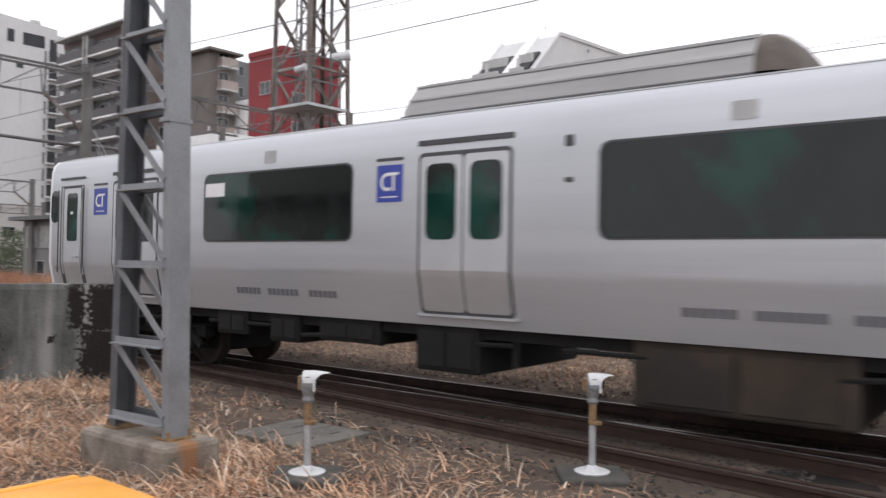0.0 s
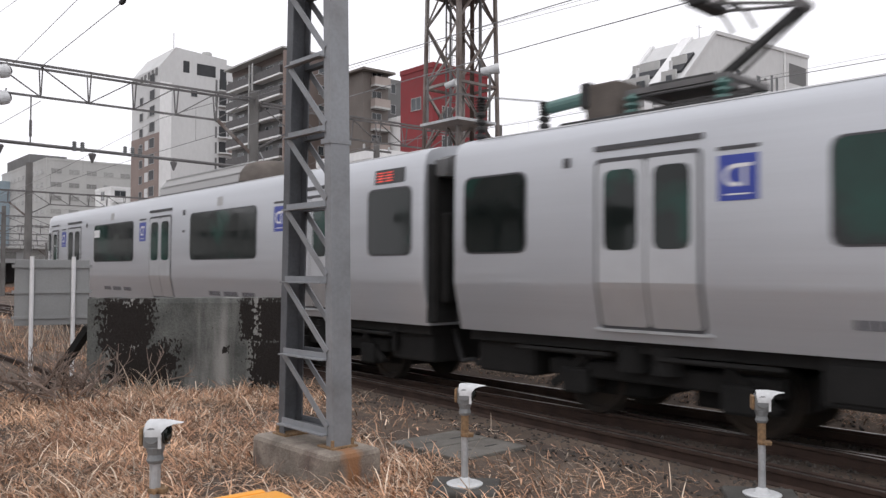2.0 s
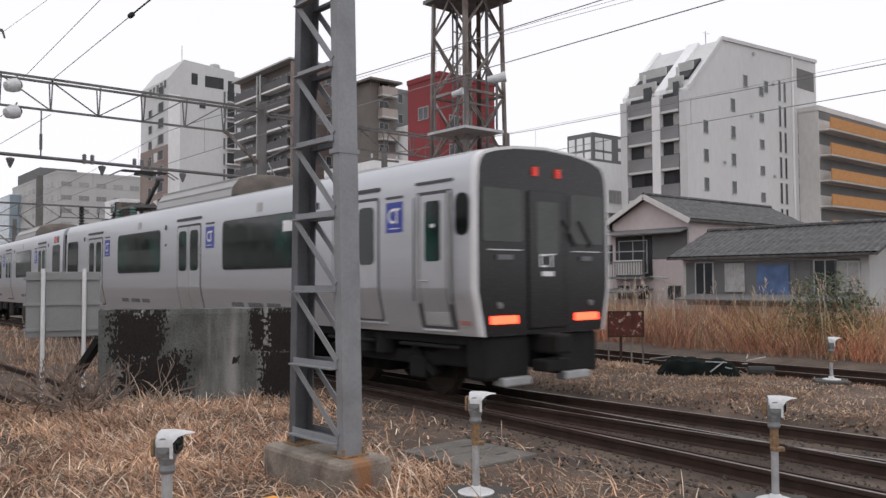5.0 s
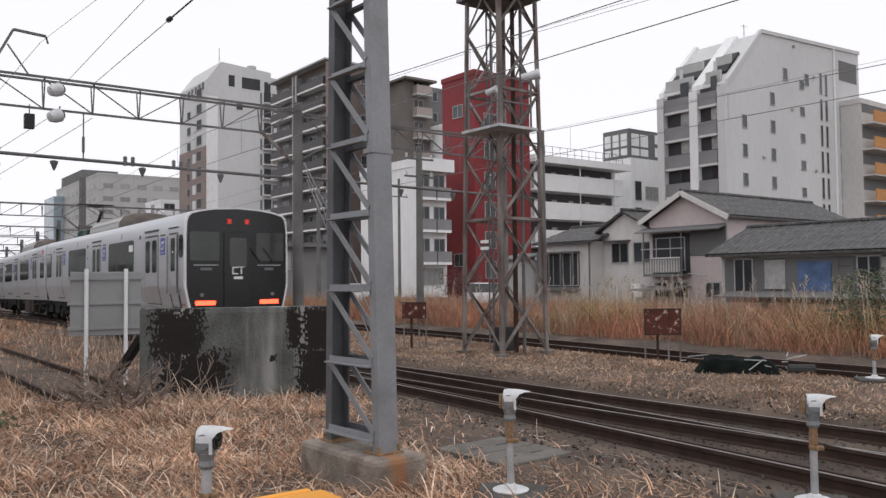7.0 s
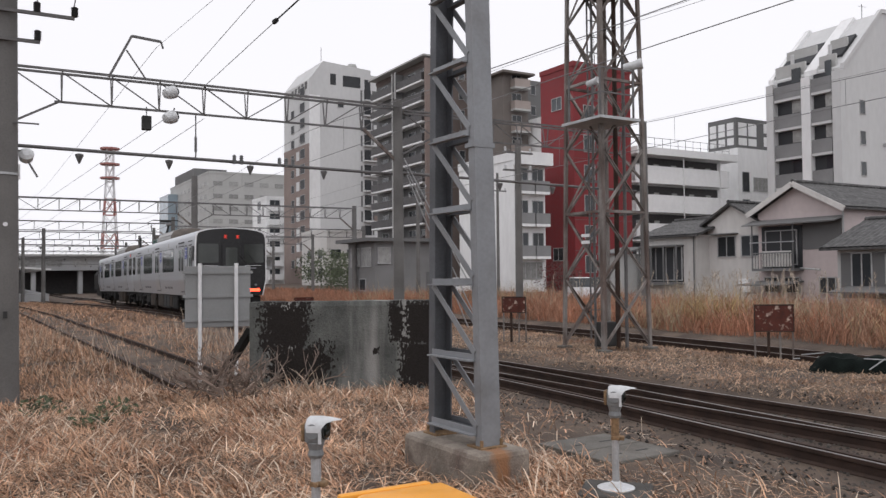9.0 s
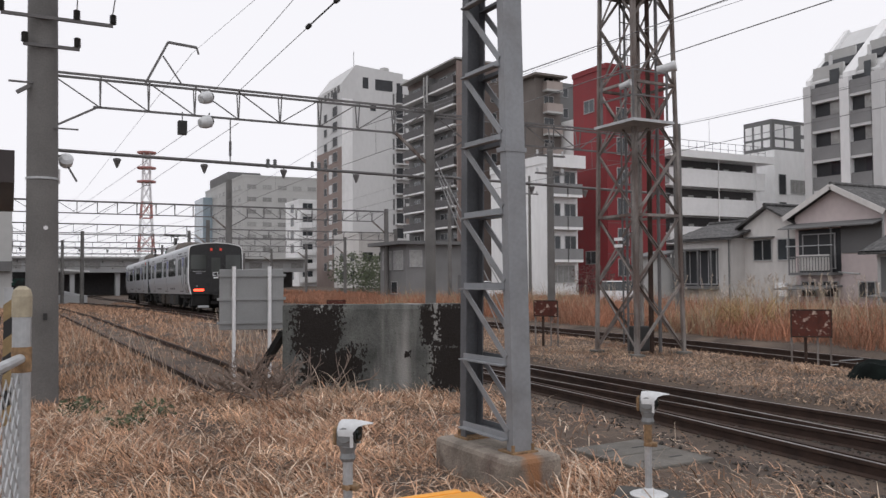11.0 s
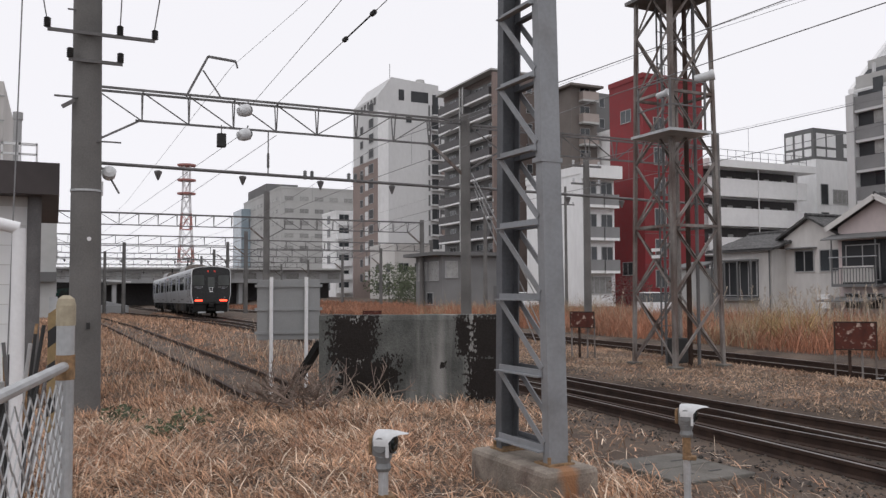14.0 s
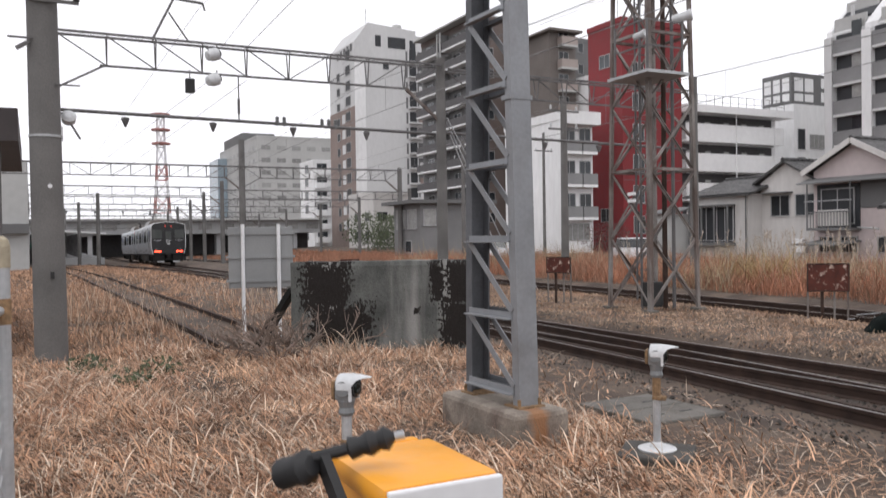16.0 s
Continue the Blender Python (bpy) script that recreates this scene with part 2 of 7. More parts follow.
# ---- mesh building ----
class Geo:
    """Vertices and faces gathered into one mesh."""

    def __init__(self):
        self.v, self.f = [], []

    def add(self, vs, fs):
        k = len(self.v)
        self.v += [tuple(p) for p in vs]
        self.f += [tuple(i + k for i in q) for q in fs]
        return self

    def box(self, x0, x1, y0, y1, z0, z1, bev=0.0):
        if bev <= 0:
            p = [(x, y, z) for x in (x0, x1) for y in (y0, y1) for z in (z0, z1)]
            return self.add(p, [(0, 1, 3, 2), (4, 6, 7, 5), (0, 4, 5, 1), (2, 3, 7, 6), (0, 2, 6, 4), (1, 5, 7, 3)])
        bm = bmesh.new()
        bmesh.ops.create_cube(bm, size=1)
        for q in bm.verts:
            q.co = Vector(((x0 + x1) / 2 + q.co.x * (x1 - x0), (y0 + y1) / 2 + q.co.y * (y1 - y0), (z0 + z1) / 2 + q.co.z * (z1 - z0)))
        bmesh.ops.bevel(bm, geom=bm.edges[:], offset=bev, segments=2, affect="EDGES", profile=0.5)
        bm.verts.index_update()
        self.add([q.co[:] for q in bm.verts], [[q.index for q in f.verts] for f in bm.faces])
        bm.free()
        return self

    def tube(self, a, b, r, r2=None, n=8, cap=True):
        a, b = Vector(a), Vector(b)
        d = (b - a)
        if d.length < 1e-6:
            return self
        d.normalize()
        u = d.orthogonal().normalized()
        w = d.cross(u)
        r2 = r if r2 is None else r2
        vs = []
        for c, rr in ((a, r), (b, r2)):
            for i in range(n):
                t = 2 * math.pi * i / n
                vs.append(c + rr * (math.cos(t) * u + math.sin(t) * w))
        fs = [(i, (i + 1) % n, n + (i + 1) % n, n + i) for i in range(n)]
        if cap:
            fs += [tuple(range(n))[::-1], tuple(range(n, 2 * n))]
        return self.add(vs, fs)

    def bar(self, a, b, w, h, up=(0, 0, 1)):
        """A square bar from a to b, w wide and h high."""
        a, b = Vector(a), Vector(b)
        d = (b - a).normalized()
        up = Vector(up)
        if abs(d.dot(up)) > 0.98:
            up = Vector((0, 1, 0)) if abs(d.y) < 0.9 else Vector((1, 0, 0))
        s = d.cross(up).normalized()
        q = s.cross(d).normalized()
        vs = [c + s * i * w / 2 + q * j * h / 2 for c in (a, b) for i, j in ((-1, -1), (1, -1), (1, 1), (-1, 1))]
        return self.add(vs, [(0, 1, 2, 3), (7, 6, 5, 4), (0, 4, 5, 1), (1, 5, 6, 2), (2, 6, 7, 3), (3, 7, 4, 0)])

    def angle_iron(self, a, b, w, up=(0, 0, 1), t=0.012):
        self.bar(a, b, w, t, up)
        d = (Vector(b) - Vector(a)).normalized()
        s = d.cross(Vector(up))
        if s.length > 0.05:
            s.normalize()
            q = s.cross(d)
            o = s * (w / 2 - t / 2) - q * (w / 2)
            self.bar(Vector(a) + o, Vector(b) + o, t, w, up)
        return self

    def prism(self, outline, axis, lo, hi):
        """An outline of (u, v) pushed along an axis."""
        def place(u, v, w):
            return {"x": (w, u, v), "y": (u, w, v), "z": (u, v, w)}[axis]
        n = len(outline)
        vs = [place(u, v, lo) for u, v in outline] + [place(u, v, hi) for u, v in outline]
        fs = [(i, (i + 1) % n, n + (i + 1) % n, n + i) for i in range(n)] + [tuple(range(n))[::-1], tuple(range(n, 2 * n))]
        return self.add(vs, fs)

    def lathe(self, prof, n=14, m=None):
        """A profile of (radius, height) turned about z, moved by m."""
        vs, fs = [], []
        for r, z in prof:
            for i in range(n):
                t = 2 * math.pi * i / n
                p = Vector((r * math.cos(t), r * math.sin(t), z))
                vs.append(m @ p if m else p)
        for k in range(len(prof) - 1):
            fs += [(k * n + i, k * n + (i + 1) % n, (k + 1) * n + (i + 1) % n, (k + 1) * n + i) for i in range(n)]
        fs += [tuple(range(n))[::-1], tuple(range((len(prof) - 1) * n, len(prof) * n))]
        return self.add(vs, fs)

    def move(self, m):
        self.v = [tuple(m @ Vector(p)) for p in self.v]
        return self

    def mesh(self, name, material, smooth=False):
        me = bpy.data.meshes.new(name)
        me.from_pydata(self.v, [], self.f)
        bm = bmesh.new()
        bm.from_mesh(me)
        bmesh.ops.recalc_face_normals(bm, faces=bm.faces[:])
        bm.to_mesh(me)
        bm.free()
        me.materials.append(material)
        if smooth:
            for p in me.polygons:
                p.use_smooth = True
            me.set_sharp_from_angle(angle=radians(38))
        return me


def part(name, geo, material, parent=None, label="", smooth=False):
    ob = new(name, geo if isinstance(geo, bpy.types.Mesh) else geo.mesh(name, material, smooth))
    ob.parent = parent
    if label:
        tagged(ob, label)
    return ob


def thing(name, m, label, category, group="", kind=""):
    ob = new(name)
    ob.empty_display_size = 0.2
    ob.matrix_basis = m
    return tagged(ob, label, category, group, kind)


def rounded(w, h, r, n=4):
    """Outline of a rounded rectangle about the origin."""
    out = []
    for cx, cy, a in ((w / 2 - r, h / 2 - r, 0), (-w / 2 + r, h / 2 - r, 90), (-w / 2 + r, -h / 2 + r, 180), (w / 2 - r, -h / 2 + r, 270)):
        for i in range(n + 1):
            t = radians(a + 90 * i / n)
            out.append((cx + r * math.cos(t), cy + r * math.sin(t)))
    return out


def spline(keys, x):
    """A smooth curve through (x, value) keys."""
    k = max(0, min(len(keys) - 2, sum(1 for p in keys if p[0] <= x) - 1))
    x0, y0 = keys[k]
    x1, y1 = keys[k + 1]

    def slope(i):
        if i <= 0:
            return (keys[1][1] - keys[0][1]) / (keys[1][0] - keys[0][0])
        if i >= len(keys) - 1:
            return (keys[-1][1] - keys[-2][1]) / (keys[-1][0] - keys[-2][0])
        return (keys[i + 1][1] - keys[i - 1][1]) / (keys[i + 1][0] - keys[i - 1][0])
    if x <= keys[0][0]:
        return y0 + slope(0) * (x - x0)
    if x >= keys[-1][0]:
        return y1 + slope(len(keys) - 1) * (x - x1)
    h = x1 - x0
    s = (x - x0) / h
    return ((2 * s ** 3 - 3 * s ** 2 + 1) * y0 + (s ** 3 - 2 * s ** 2 + s) * h * slope(k) + (3 * s ** 2 - 2 * s ** 3) * y1 + (s ** 3 - s ** 2) * h * slope(k + 1))


# ---- track plans: x of a centre line at y ----
MAIN = [(-90, 15.6), (-40, 11.6), (-15, 9.8), (0, 9.0), (5, 8.78), (10, 8.67), (17, 8.6), (23, 8.62), (28.5, 8.72), (35, 9.0), (42.5, 9.35), (55, 9.95), (63, 10.22), (71, 10.4), (82, 11.0), (95, 11.45), (110, 11.75), (200, 12.5)]
NEAR = [(-90, -2.0), (-40, 3.4), (-15, 6.0), (0, 7.3), (5, 7.72), (10, 8.1), (17, 8.4), (24, 8.55), (31, 8.6), (39, 8.6), (55, 8.0), (79, 6.6), (120, 4.5), (200, 3.0)]
SIDING = [(11.6, 3.43), (16, 3.43), (24, 3.3), (40, 2.95), (64, 2.6), (100, 1.5), (160, -1.0)]
FAR = [(-90, 15.4), (0, 15.3), (7, 15.3), (10, 15.3), (16, 15.75), (30, 16.2), (60, 17.5), (120, 19.5), (200, 21)]


def fall(x, y):
    """The yard drops gently toward the station."""
    side = max(0.0, min(1.0, (38 - x) / 10))
    return -0.0117 * max(0.0, min(88.0, y - 42)) * side * side * (3 - 2 * side)


def near_track(x, y):
    d = min(abs(x - spline(MAIN, y)), abs(x - spline(NEAR, y)))
    return d


def ground_z(x, y):
    """The lie of the land: shallow beds at the tracks, a low grassy mound before the wall."""
    def bed(d, half, depth):
        s = max(0.0, min(1.0, (half + 0.5 - d) / 0.5))
        return -depth * s * s * (3 - 2 * s)
    z = 0.0
    if y < 210:
        z = bed(near_track(x, y), 1.15, 0.15)
        z = min(z, bed(abs(x - spline(FAR, y)), 1.1, 0.13))
        if y > 12:
            z = min(z, bed(abs(x - spline(SIDING, y)), 0.8, 0.11))
    z += 0.07 * math.exp(-((x - 4.2) / 1.5) ** 2 - ((y - 10.2) / 1.5) ** 2)
    z += 0.10 * math.exp(-((x - 1.4) / 1.6) ** 2 - ((y - 9.5) / 3.0) ** 2)
    z += fall(x, y)
    if -2 < x < 6 and y > 2:
        z += 0.03 * noise.noise((x * 0.9, y * 0.9, 0))
    return z


# ---- ground ----
def build_ground():
    xs = [-1500, -700, -300, -120, -60, -30, -15, -8, -5] + [-4 + 0.3 * i for i in range(77)] + [20 + i for i in range(1, 16)] + [45, 60, 90, 140, 250, 500, 900, 1500]
    ys = [-1500, -600, -200, -90, -50, -30, -20, -12, -6] + [-3 + 0.4 * i for i in range(90)] + [34 + i for i in range(1, 40, 2)] + [80 + 6 * i for i in range(20)] + [220, 260, 340, 500, 900, 1500]
    g = Geo()
    nx = len(xs)
    g.v = [(x, y, ground_z(x, y) if -20 < x < 40 and -95 < y < 210 else 0.0) for y in ys for x in xs]
    g.f = [(j * nx + i, j * nx + i + 1, (j + 1) * nx + i + 1, (j + 1) * nx + i) for j in range(len(ys) - 1) for i in range(nx - 1)]
    ob = part("ground", g, M_SOIL, smooth=True)
    tagged(ob, "dry brown soil littered with dead grass", "ground", kind="structure")


build_ground()


def strip(plan, half, y0, y1, step, z, name, label, material):
    """A bed of ballast that follows a track."""
    g = Geo()
    n = int((y1 - y0) / step) + 1
    cols = (-half, -half * 0.8, 0, half * 0.8, half)
    for k in range(n):
        y = y0 + k * step
        for c in cols:
            x = spline(plan, y) + c + 0.12 * noise.noise((y * 0.8, c, 3))
            g.v.append((x, y, fall(x, y) + z - (0.05 if abs(c) == half else 0) + 0.025 * noise.noise((x * 2, y * 2, 5))))
    m = len(cols)
    g.f = [(k * m + i, k * m + i + 1, (k + 1) * m + i + 1, (k + 1) * m + i) for k in range(n - 1) for i in range(m - 1)]
    return tagged(part(name, g, material), label, "ballast", kind="structure")


def rail(plan, off, y0, y1, parent, step=0.8, shiny=True):
    """One rail with foot, web and head, and its worn running surface as a sub-part."""
    prof = [(-0.06, -0.15), (0.06, -0.15), (0.06, -0.138), (0.012, -0.12), (0.012, -0.045), (0.033, -0.035), (0.033, -0.002), (-0.033, -0.002), (-0.033, -0.035), (-0.012, -0.045), (-0.012, -0.12), (-0.06, -0.138)]
    top = [(-0.017, -0.001), (0.017, -0.001), (0.017, 0.001), (-0.017, 0.001)]
    out = None
    for name, pr, mt in (("rail", prof, M_RUST), ("running_surface", top, M_RAILTOP)):
        if name == "running_surface" and not shiny:
            continue
        g = Geo()
        n = int((y1 - y0) / step) + 1
        for k in range(n):
            y = y0 + k * step
            dx = (spline(plan, y + 0.1) - spline(plan, y - 0.1)) / 0.2
            c = 1 / math.sqrt(1 + dx * dx)
            for u, w in pr:
                g.v.append((spline(plan, y) + (u + off) * c, y - (u + off) * c * dx, w + fall(spline(plan, y), y)))
        m = len(pr)
        g.f = [(k * m + i, k * m + (i + 1) % m, (k + 1) * m + (i + 1) % m, (k + 1) * m + i) for k in range(n - 1) for i in range(m)]
        g.f += [tuple(range(m)), tuple(range((n - 1) * m, n * m))]
        ob = part(name, g, mt, parent if out is None else out)
        out = out or ob


def track(plan, y0, y1, label, sleepers, z=-0.13, shiny=True, check=()):
    t = thing("railway_track", pose(0, 0, 0), label, "railway track", kind="structure")
    for off in (-0.5335 - 0.033, 0.5335 + 0.033):
        rail(plan, off, y0, y1, t, shiny=shiny)
    for off, a, b in check:
        rail(plan, off, a, b, t, shiny=False)
    me = Geo().box(-1.0, 1.0, -0.1, 0.1, -0.12, 0.0, 0.015).mesh("sleeper", M_SLEEPER)
    y = sleepers[0]
    while y < sleepers[1]:
        s = new("sleeper", me)
        s.parent = t
        dx = (spline(plan, y + 0.1) - spline(plan, y - 0.1)) / 0.2
        s.matrix_basis = pose(spline(plan, y) + random.uniform(-0.03, 0.03), y, fall(spline(plan, y), y) - 0.148 + random.uniform(-0.012, 0.004), 0, 0, math.degrees(-math.atan(dx)))
        y += 0.62 + random.uniform(-0.03, 0.03)
    return t


strip(MAIN, 1.55, -88, 205, 0.7, -0.155, "ballast_bed", "dark oily ballast bed under the main track", M_OIL)
strip(NEAR, 1.5, -88, 205, 0.7, -0.160, "ballast_bed", "dirty ballast bed with weeds under the curved track", M_BALLAST)
strip(FAR, 1.4, -88, 205, 0.7, -0.15, "ballast_bed", "brown ballast bed beside the reeds", M_BALLAST)
track(MAIN, -88, 200, "railway track with rusty webs and polished rail heads", (-4, 60))
track(NEAR, -88, 200, "curved diverging railway track on dark ballast", (24, 60), check=((-0.44, -20, 18),))
track(SIDING, 11.6, 150, "rusty overgrown siding track ending in the grass", (12, 60), shiny=False)
track(FAR, -88, 200, "rusty railway track running along the reed bed", (-2, 60))


# ---- the train ----
PROFILE = [(1.275, 0.98), (1.31, 1.14), (1.372, 1.42), (1.404, 1.57), (1.415, 1.64), (1.415, 2.55), (1.408, 3.02), (1.39, 3.30), (1.35, 3.43), (1.27, 3.505), (1.05, 3.57), (0.65, 3.635), (0.0, 3.67)]
LENGTH = 19.45


def side_x(z):
    for (x0, z0), (x1, z1) in zip(PROFILE, PROFILE[1:]):
        if z0 <= z <= z1:
            return x0 + (x1 - x0) * (z - z0) / (z1 - z0)
    return 1.27


def slab(y0, y1, z0, z1, r, side, lift, thick=0.012):
    """Rounded panel built in horizontal bands, curved with the skin."""
    zs = sorted({z0, z0 + r * 0.3, z0 + r, z1 - r, z1 - r * 0.3, z1} | {z for _, z in PROFILE if z0 + r < z < z1 - r})
    g, rows = Geo(), []
    for z in zs:
        d = max(z0 + r - z, z - (z1 - r), 0)
        ins = r - math.sqrt(max(0, r * r - d * d))
        rows.append((z, y0 + ins, y1 - ins))
    for z, a, b in rows:
        x = side_x(z)
        g.v += [(side * (x + lift), a, z), (side * (x + lift), b, z), (side * (x + lift - thick), a, z), (side * (x + lift - thick), b, z)]
    n = len(rows)
    for k in range(n - 1):
        i, j = 4 * k, 4 * k + 4
        g.f += [(i, i + 1, j + 1, j), (i + 2, j + 2, j + 3, i + 3), (i, j, j + 2, i + 2), (i + 1, i + 3, j + 3, j + 1)]
    g.f += [(0, 2, 3, 1), (4 * n - 4, 4 * n - 3, 4 * n - 1, 4 * n - 2)]
    return g


def emblem(parent, y, z, side):
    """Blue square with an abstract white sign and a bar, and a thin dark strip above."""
    e = part("emblem", slab(y - 0.21, y + 0.21, z - 0.22, z + 0.24, 0.01, side, 0.006), M_BLUE, parent, "blue emblem panel with white marks")
    out = side * (side_x(z) + 0.009)
    g = Geo()
    k = side
    for i in range(9):
        t0, t1 = radians(60 + 27 * i), radians(60 + 27 * (i + 1))
        r0, r1 = 0.075, 0.115
        q = [(out, y + k * (-0.035 + r * math.cos(t)), z + 0.03 + r * math.sin(t)) for r, t in ((r0, t0), (r1, t0), (r1, t1), (r0, t1))]
        g.add(q, [(0, 1, 2, 3)])
    def flat(y0, y1, z0, z1):
        a, b = sorted((y + k * y0, y + k * y1))
        g.box(min(out, out + side * 0.002), max(out, out + side * 0.002), a, b, z + z0, z + z1)
    flat(-0.02, 0.15, 0.11, 0.145)
    flat(0.05, 0.085, -0.085, 0.11)
    flat(-0.13, 0.13, -0.165, -0.15)
    part("emblem_mark", g, M_WHITE, e)
    part("emblem_strip", slab(y - 0.22, y + 0.22, z + 0.29, z + 0.33, 0.005, side, 0.006), M_SEAM, parent)


def passenger_door(parent, y, side):
    d = part("passenger_door", slab(y - 0.67, y + 0.67, 1.10, 3.04, 0.07, side, 0.004), M_SEAM, parent, "double sliding door with dark seals")
    for a, b in ((y - 0.63, y - 0.012), (y + 0.012, y + 0.63)):
        leaf = part("door_leaf", slab(a, b, 1.15, 2.99, 0.05, side, 0.012), M_DOOR, d)
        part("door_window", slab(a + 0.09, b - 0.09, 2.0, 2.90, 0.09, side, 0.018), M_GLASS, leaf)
    g = Geo()
    out = side_x(1.1) + 0.03
    g.box(min(side * out, side * (out - 0.06)), max(side * out, side * (out - 0.06)), y - 0.72, y + 0.72, 1.085, 1.115)
    part("door_step", g, M_GALV, d)
    part("door_gutter", slab(y - 0.68, y + 0.68, 3.13, 3.19, 0.01, side, 0.02), M_SEAM, parent)


def bogie(parent, y):
    """Two axles in a sooty frame with springs; the frame's black includes painted shade."""
    b = part("bogie", Geo().box(-1.0, -0.78, y - 1.5, y + 1.5, 0.48, 0.68, 0.03).box(0.78, 1.0, y - 1.5, y + 1.5, 0.48, 0.68, 0.03).box(-0.9, 0.9, y - 0.25, y + 0.25, 0.5, 0.85, 0.03), M_UNDERDARK, parent, "sooty steel bogie with painted shade")
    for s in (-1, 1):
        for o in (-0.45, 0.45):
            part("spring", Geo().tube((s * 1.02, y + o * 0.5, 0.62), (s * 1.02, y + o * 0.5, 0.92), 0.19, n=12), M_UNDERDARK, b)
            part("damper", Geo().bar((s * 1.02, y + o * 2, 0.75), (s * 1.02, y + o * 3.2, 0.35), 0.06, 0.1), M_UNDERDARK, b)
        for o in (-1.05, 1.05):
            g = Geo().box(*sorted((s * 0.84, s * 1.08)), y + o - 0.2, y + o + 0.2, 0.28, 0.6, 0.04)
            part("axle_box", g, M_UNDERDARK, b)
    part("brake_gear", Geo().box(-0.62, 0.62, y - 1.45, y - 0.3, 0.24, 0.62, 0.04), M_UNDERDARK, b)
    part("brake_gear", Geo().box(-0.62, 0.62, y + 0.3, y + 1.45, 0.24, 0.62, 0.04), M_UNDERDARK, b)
    for o in (-1.05, 1.05):
        g = Geo().tube((-0.75, y + o, 0.43), (0.75, y + o, 0.43), 0.08, n=10)
        for s in (-1, 1):
            g.lathe([(0.0, 0.0), (0.47, 0.0), (0.47, 0.03), (0.43, 0.035), (0.43, 0.13), (0.36, 0.14), (0.34, 0.10), (0.12, 0.10), (0.12, 0.16), (0, 0.16)], 22,
                    pose(s * 0.50, y + o, 0.43, 0, 90 * s, 0))
        part("wheelset", g, M_UNDER, b)


def ring(y, k, sx=1.0, sz=0.0):
    o = [(x * sx, y, z + sz) for x, z in PROFILE] + [(-x * sx, y, z + sz) for x, z in PROFILE[-2::-1]]
    return o


def train_car(label, powered):
    """A commuter car; its cab end is at y = LENGTH, the coupled end at y = 0."""
    car = thing("train_car", pose(0, 0, 0), label, "train car", "cars of the train")
    g = Geo()
    stations = [(0.0, 0.975), (0.06, 1.0), (4, 1.0), (8, 1.0), (12, 1.0), (16, 1.0), (LENGTH - 0.33, 1.0), (LENGTH - 0.21, 0.985)]
    for y, k in stations:
        g.v += ring(y, 1, k)
    n = len(PROFILE) * 2 - 1
    for s in range(len(stations) - 1):
        g.f += [(s * n + i, s * n + (i + 1) % n, (s + 1) * n + (i + 1) % n, (s + 1) * n + i) for i in range(n)]
    g.f += [tuple(range(n))[::-1], tuple(range((len(stations) - 1) * n, len(stations) * n))]
    body = part("body", g, M_TRAIN, car, smooth=True)
    roof = [(x, z + 0.006) for x, z in PROFILE if z > 3.44]
    rg = Geo().prism([(x, z) for x, z in roof] + [(-x, z) for x, z in roof[-2::-1]] + [(-1.0, 3.40), (1.0, 3.40)], "y", 0.3, LENGTH - 0.4)
    part("roof_panel", rg, M_TRAINROOF, body, "matt grey roof")
    # the cab end: pale rim and black mask
    g = Geo()
    e = LENGTH - 0.11
    for y, k, dz in ((e - 0.10, 0.985, 0), (e, 0.98, -0.01), (e, 0.955, -0.03), (e - 0.03, 0.95, -0.03)):
        g.v += [(x * k, y, 0.98 + (z - 0.98) * (1 if k > 0.96 else 0.985)) for x, y0, z in ring(y, 1)]
    for s in range(3):
        g.f += [(s * n + i, s * n + (i + 1) % n, (s + 1) * n + (i + 1) % n, (s + 1) * n + i) for i in range(n)]
    part("cab_rim", g, M_WHITE, car, "pale rim round the cab end", smooth=True)
    g = Geo()
    g.v = [(x * 0.955, e - 0.012, 0.98 + (z - 0.98) * 0.985) for x, y0, z in ring(0, 1)]
    g.f = [tuple(range(n))]
    mask = part("cab_mask", g, M_MASK, car, "glossy black cab end")
    glass = M_CABGLASS
    for x0, x1, z0, z1 in ((-1.27, -0.50, 2.28, 3.02), (0.50, 1.27, 2.28, 3.02)):
        o = [((x0 + x1) / 2 + a, (z0 + z1) / 2 + b) for a, b in rounded(x1 - x0, z1 - z0, 0.05)]
        part("cab_window", Geo().prism(o, "y", e - 0.012, e + 0.004), glass, mask)
    gd = part("gangway_door", Geo().box(-0.38, 0.38, e - 0.01, e + 0.012, 1.05, 3.02, 0.02), M_MASK, mask)
    part("gangway_window", Geo().prism([(a, 2.5 + b) for a, b in rounded(0.46, 0.75, 0.05)], "y", e, e + 0.018), M_CABGLASS, gd)
    for x in (-0.85, 0.85):
        part("sill_strip", Geo().box(x - 0.33, x + 0.33, e, e + 0.012, 2.16, 2.172), M_WHITE, mask)
    for x, w, z in ((0.85, 0.3, 2.03), (-0.85, 0.24, 2.03), (0.0, 0.24, 1.80)):
        part("cab_marking", Geo().box(x - w / 2, x + w / 2, e, e + 0.016, z, z + 0.07), M_GREYTEXT if x else M_WHITE, mask)
    part("cab_marking", Geo().box(0.0, 0.16, e, e + 0.016, 2.09, 2.12).box(0.13, 0.16, e, e + 0.016, 1.93, 2.09).box(0.0, 0.13, e, e + 0.016, 1.93, 1.958), M_WHITE, mask)
    part("cab_marking", Geo().box(-0.18, -0.006, e, e + 0.016, 2.11, 2.14).box(-0.10, -0.07, e, e + 0.016, 1.93, 2.11), M_WHITE, mask)
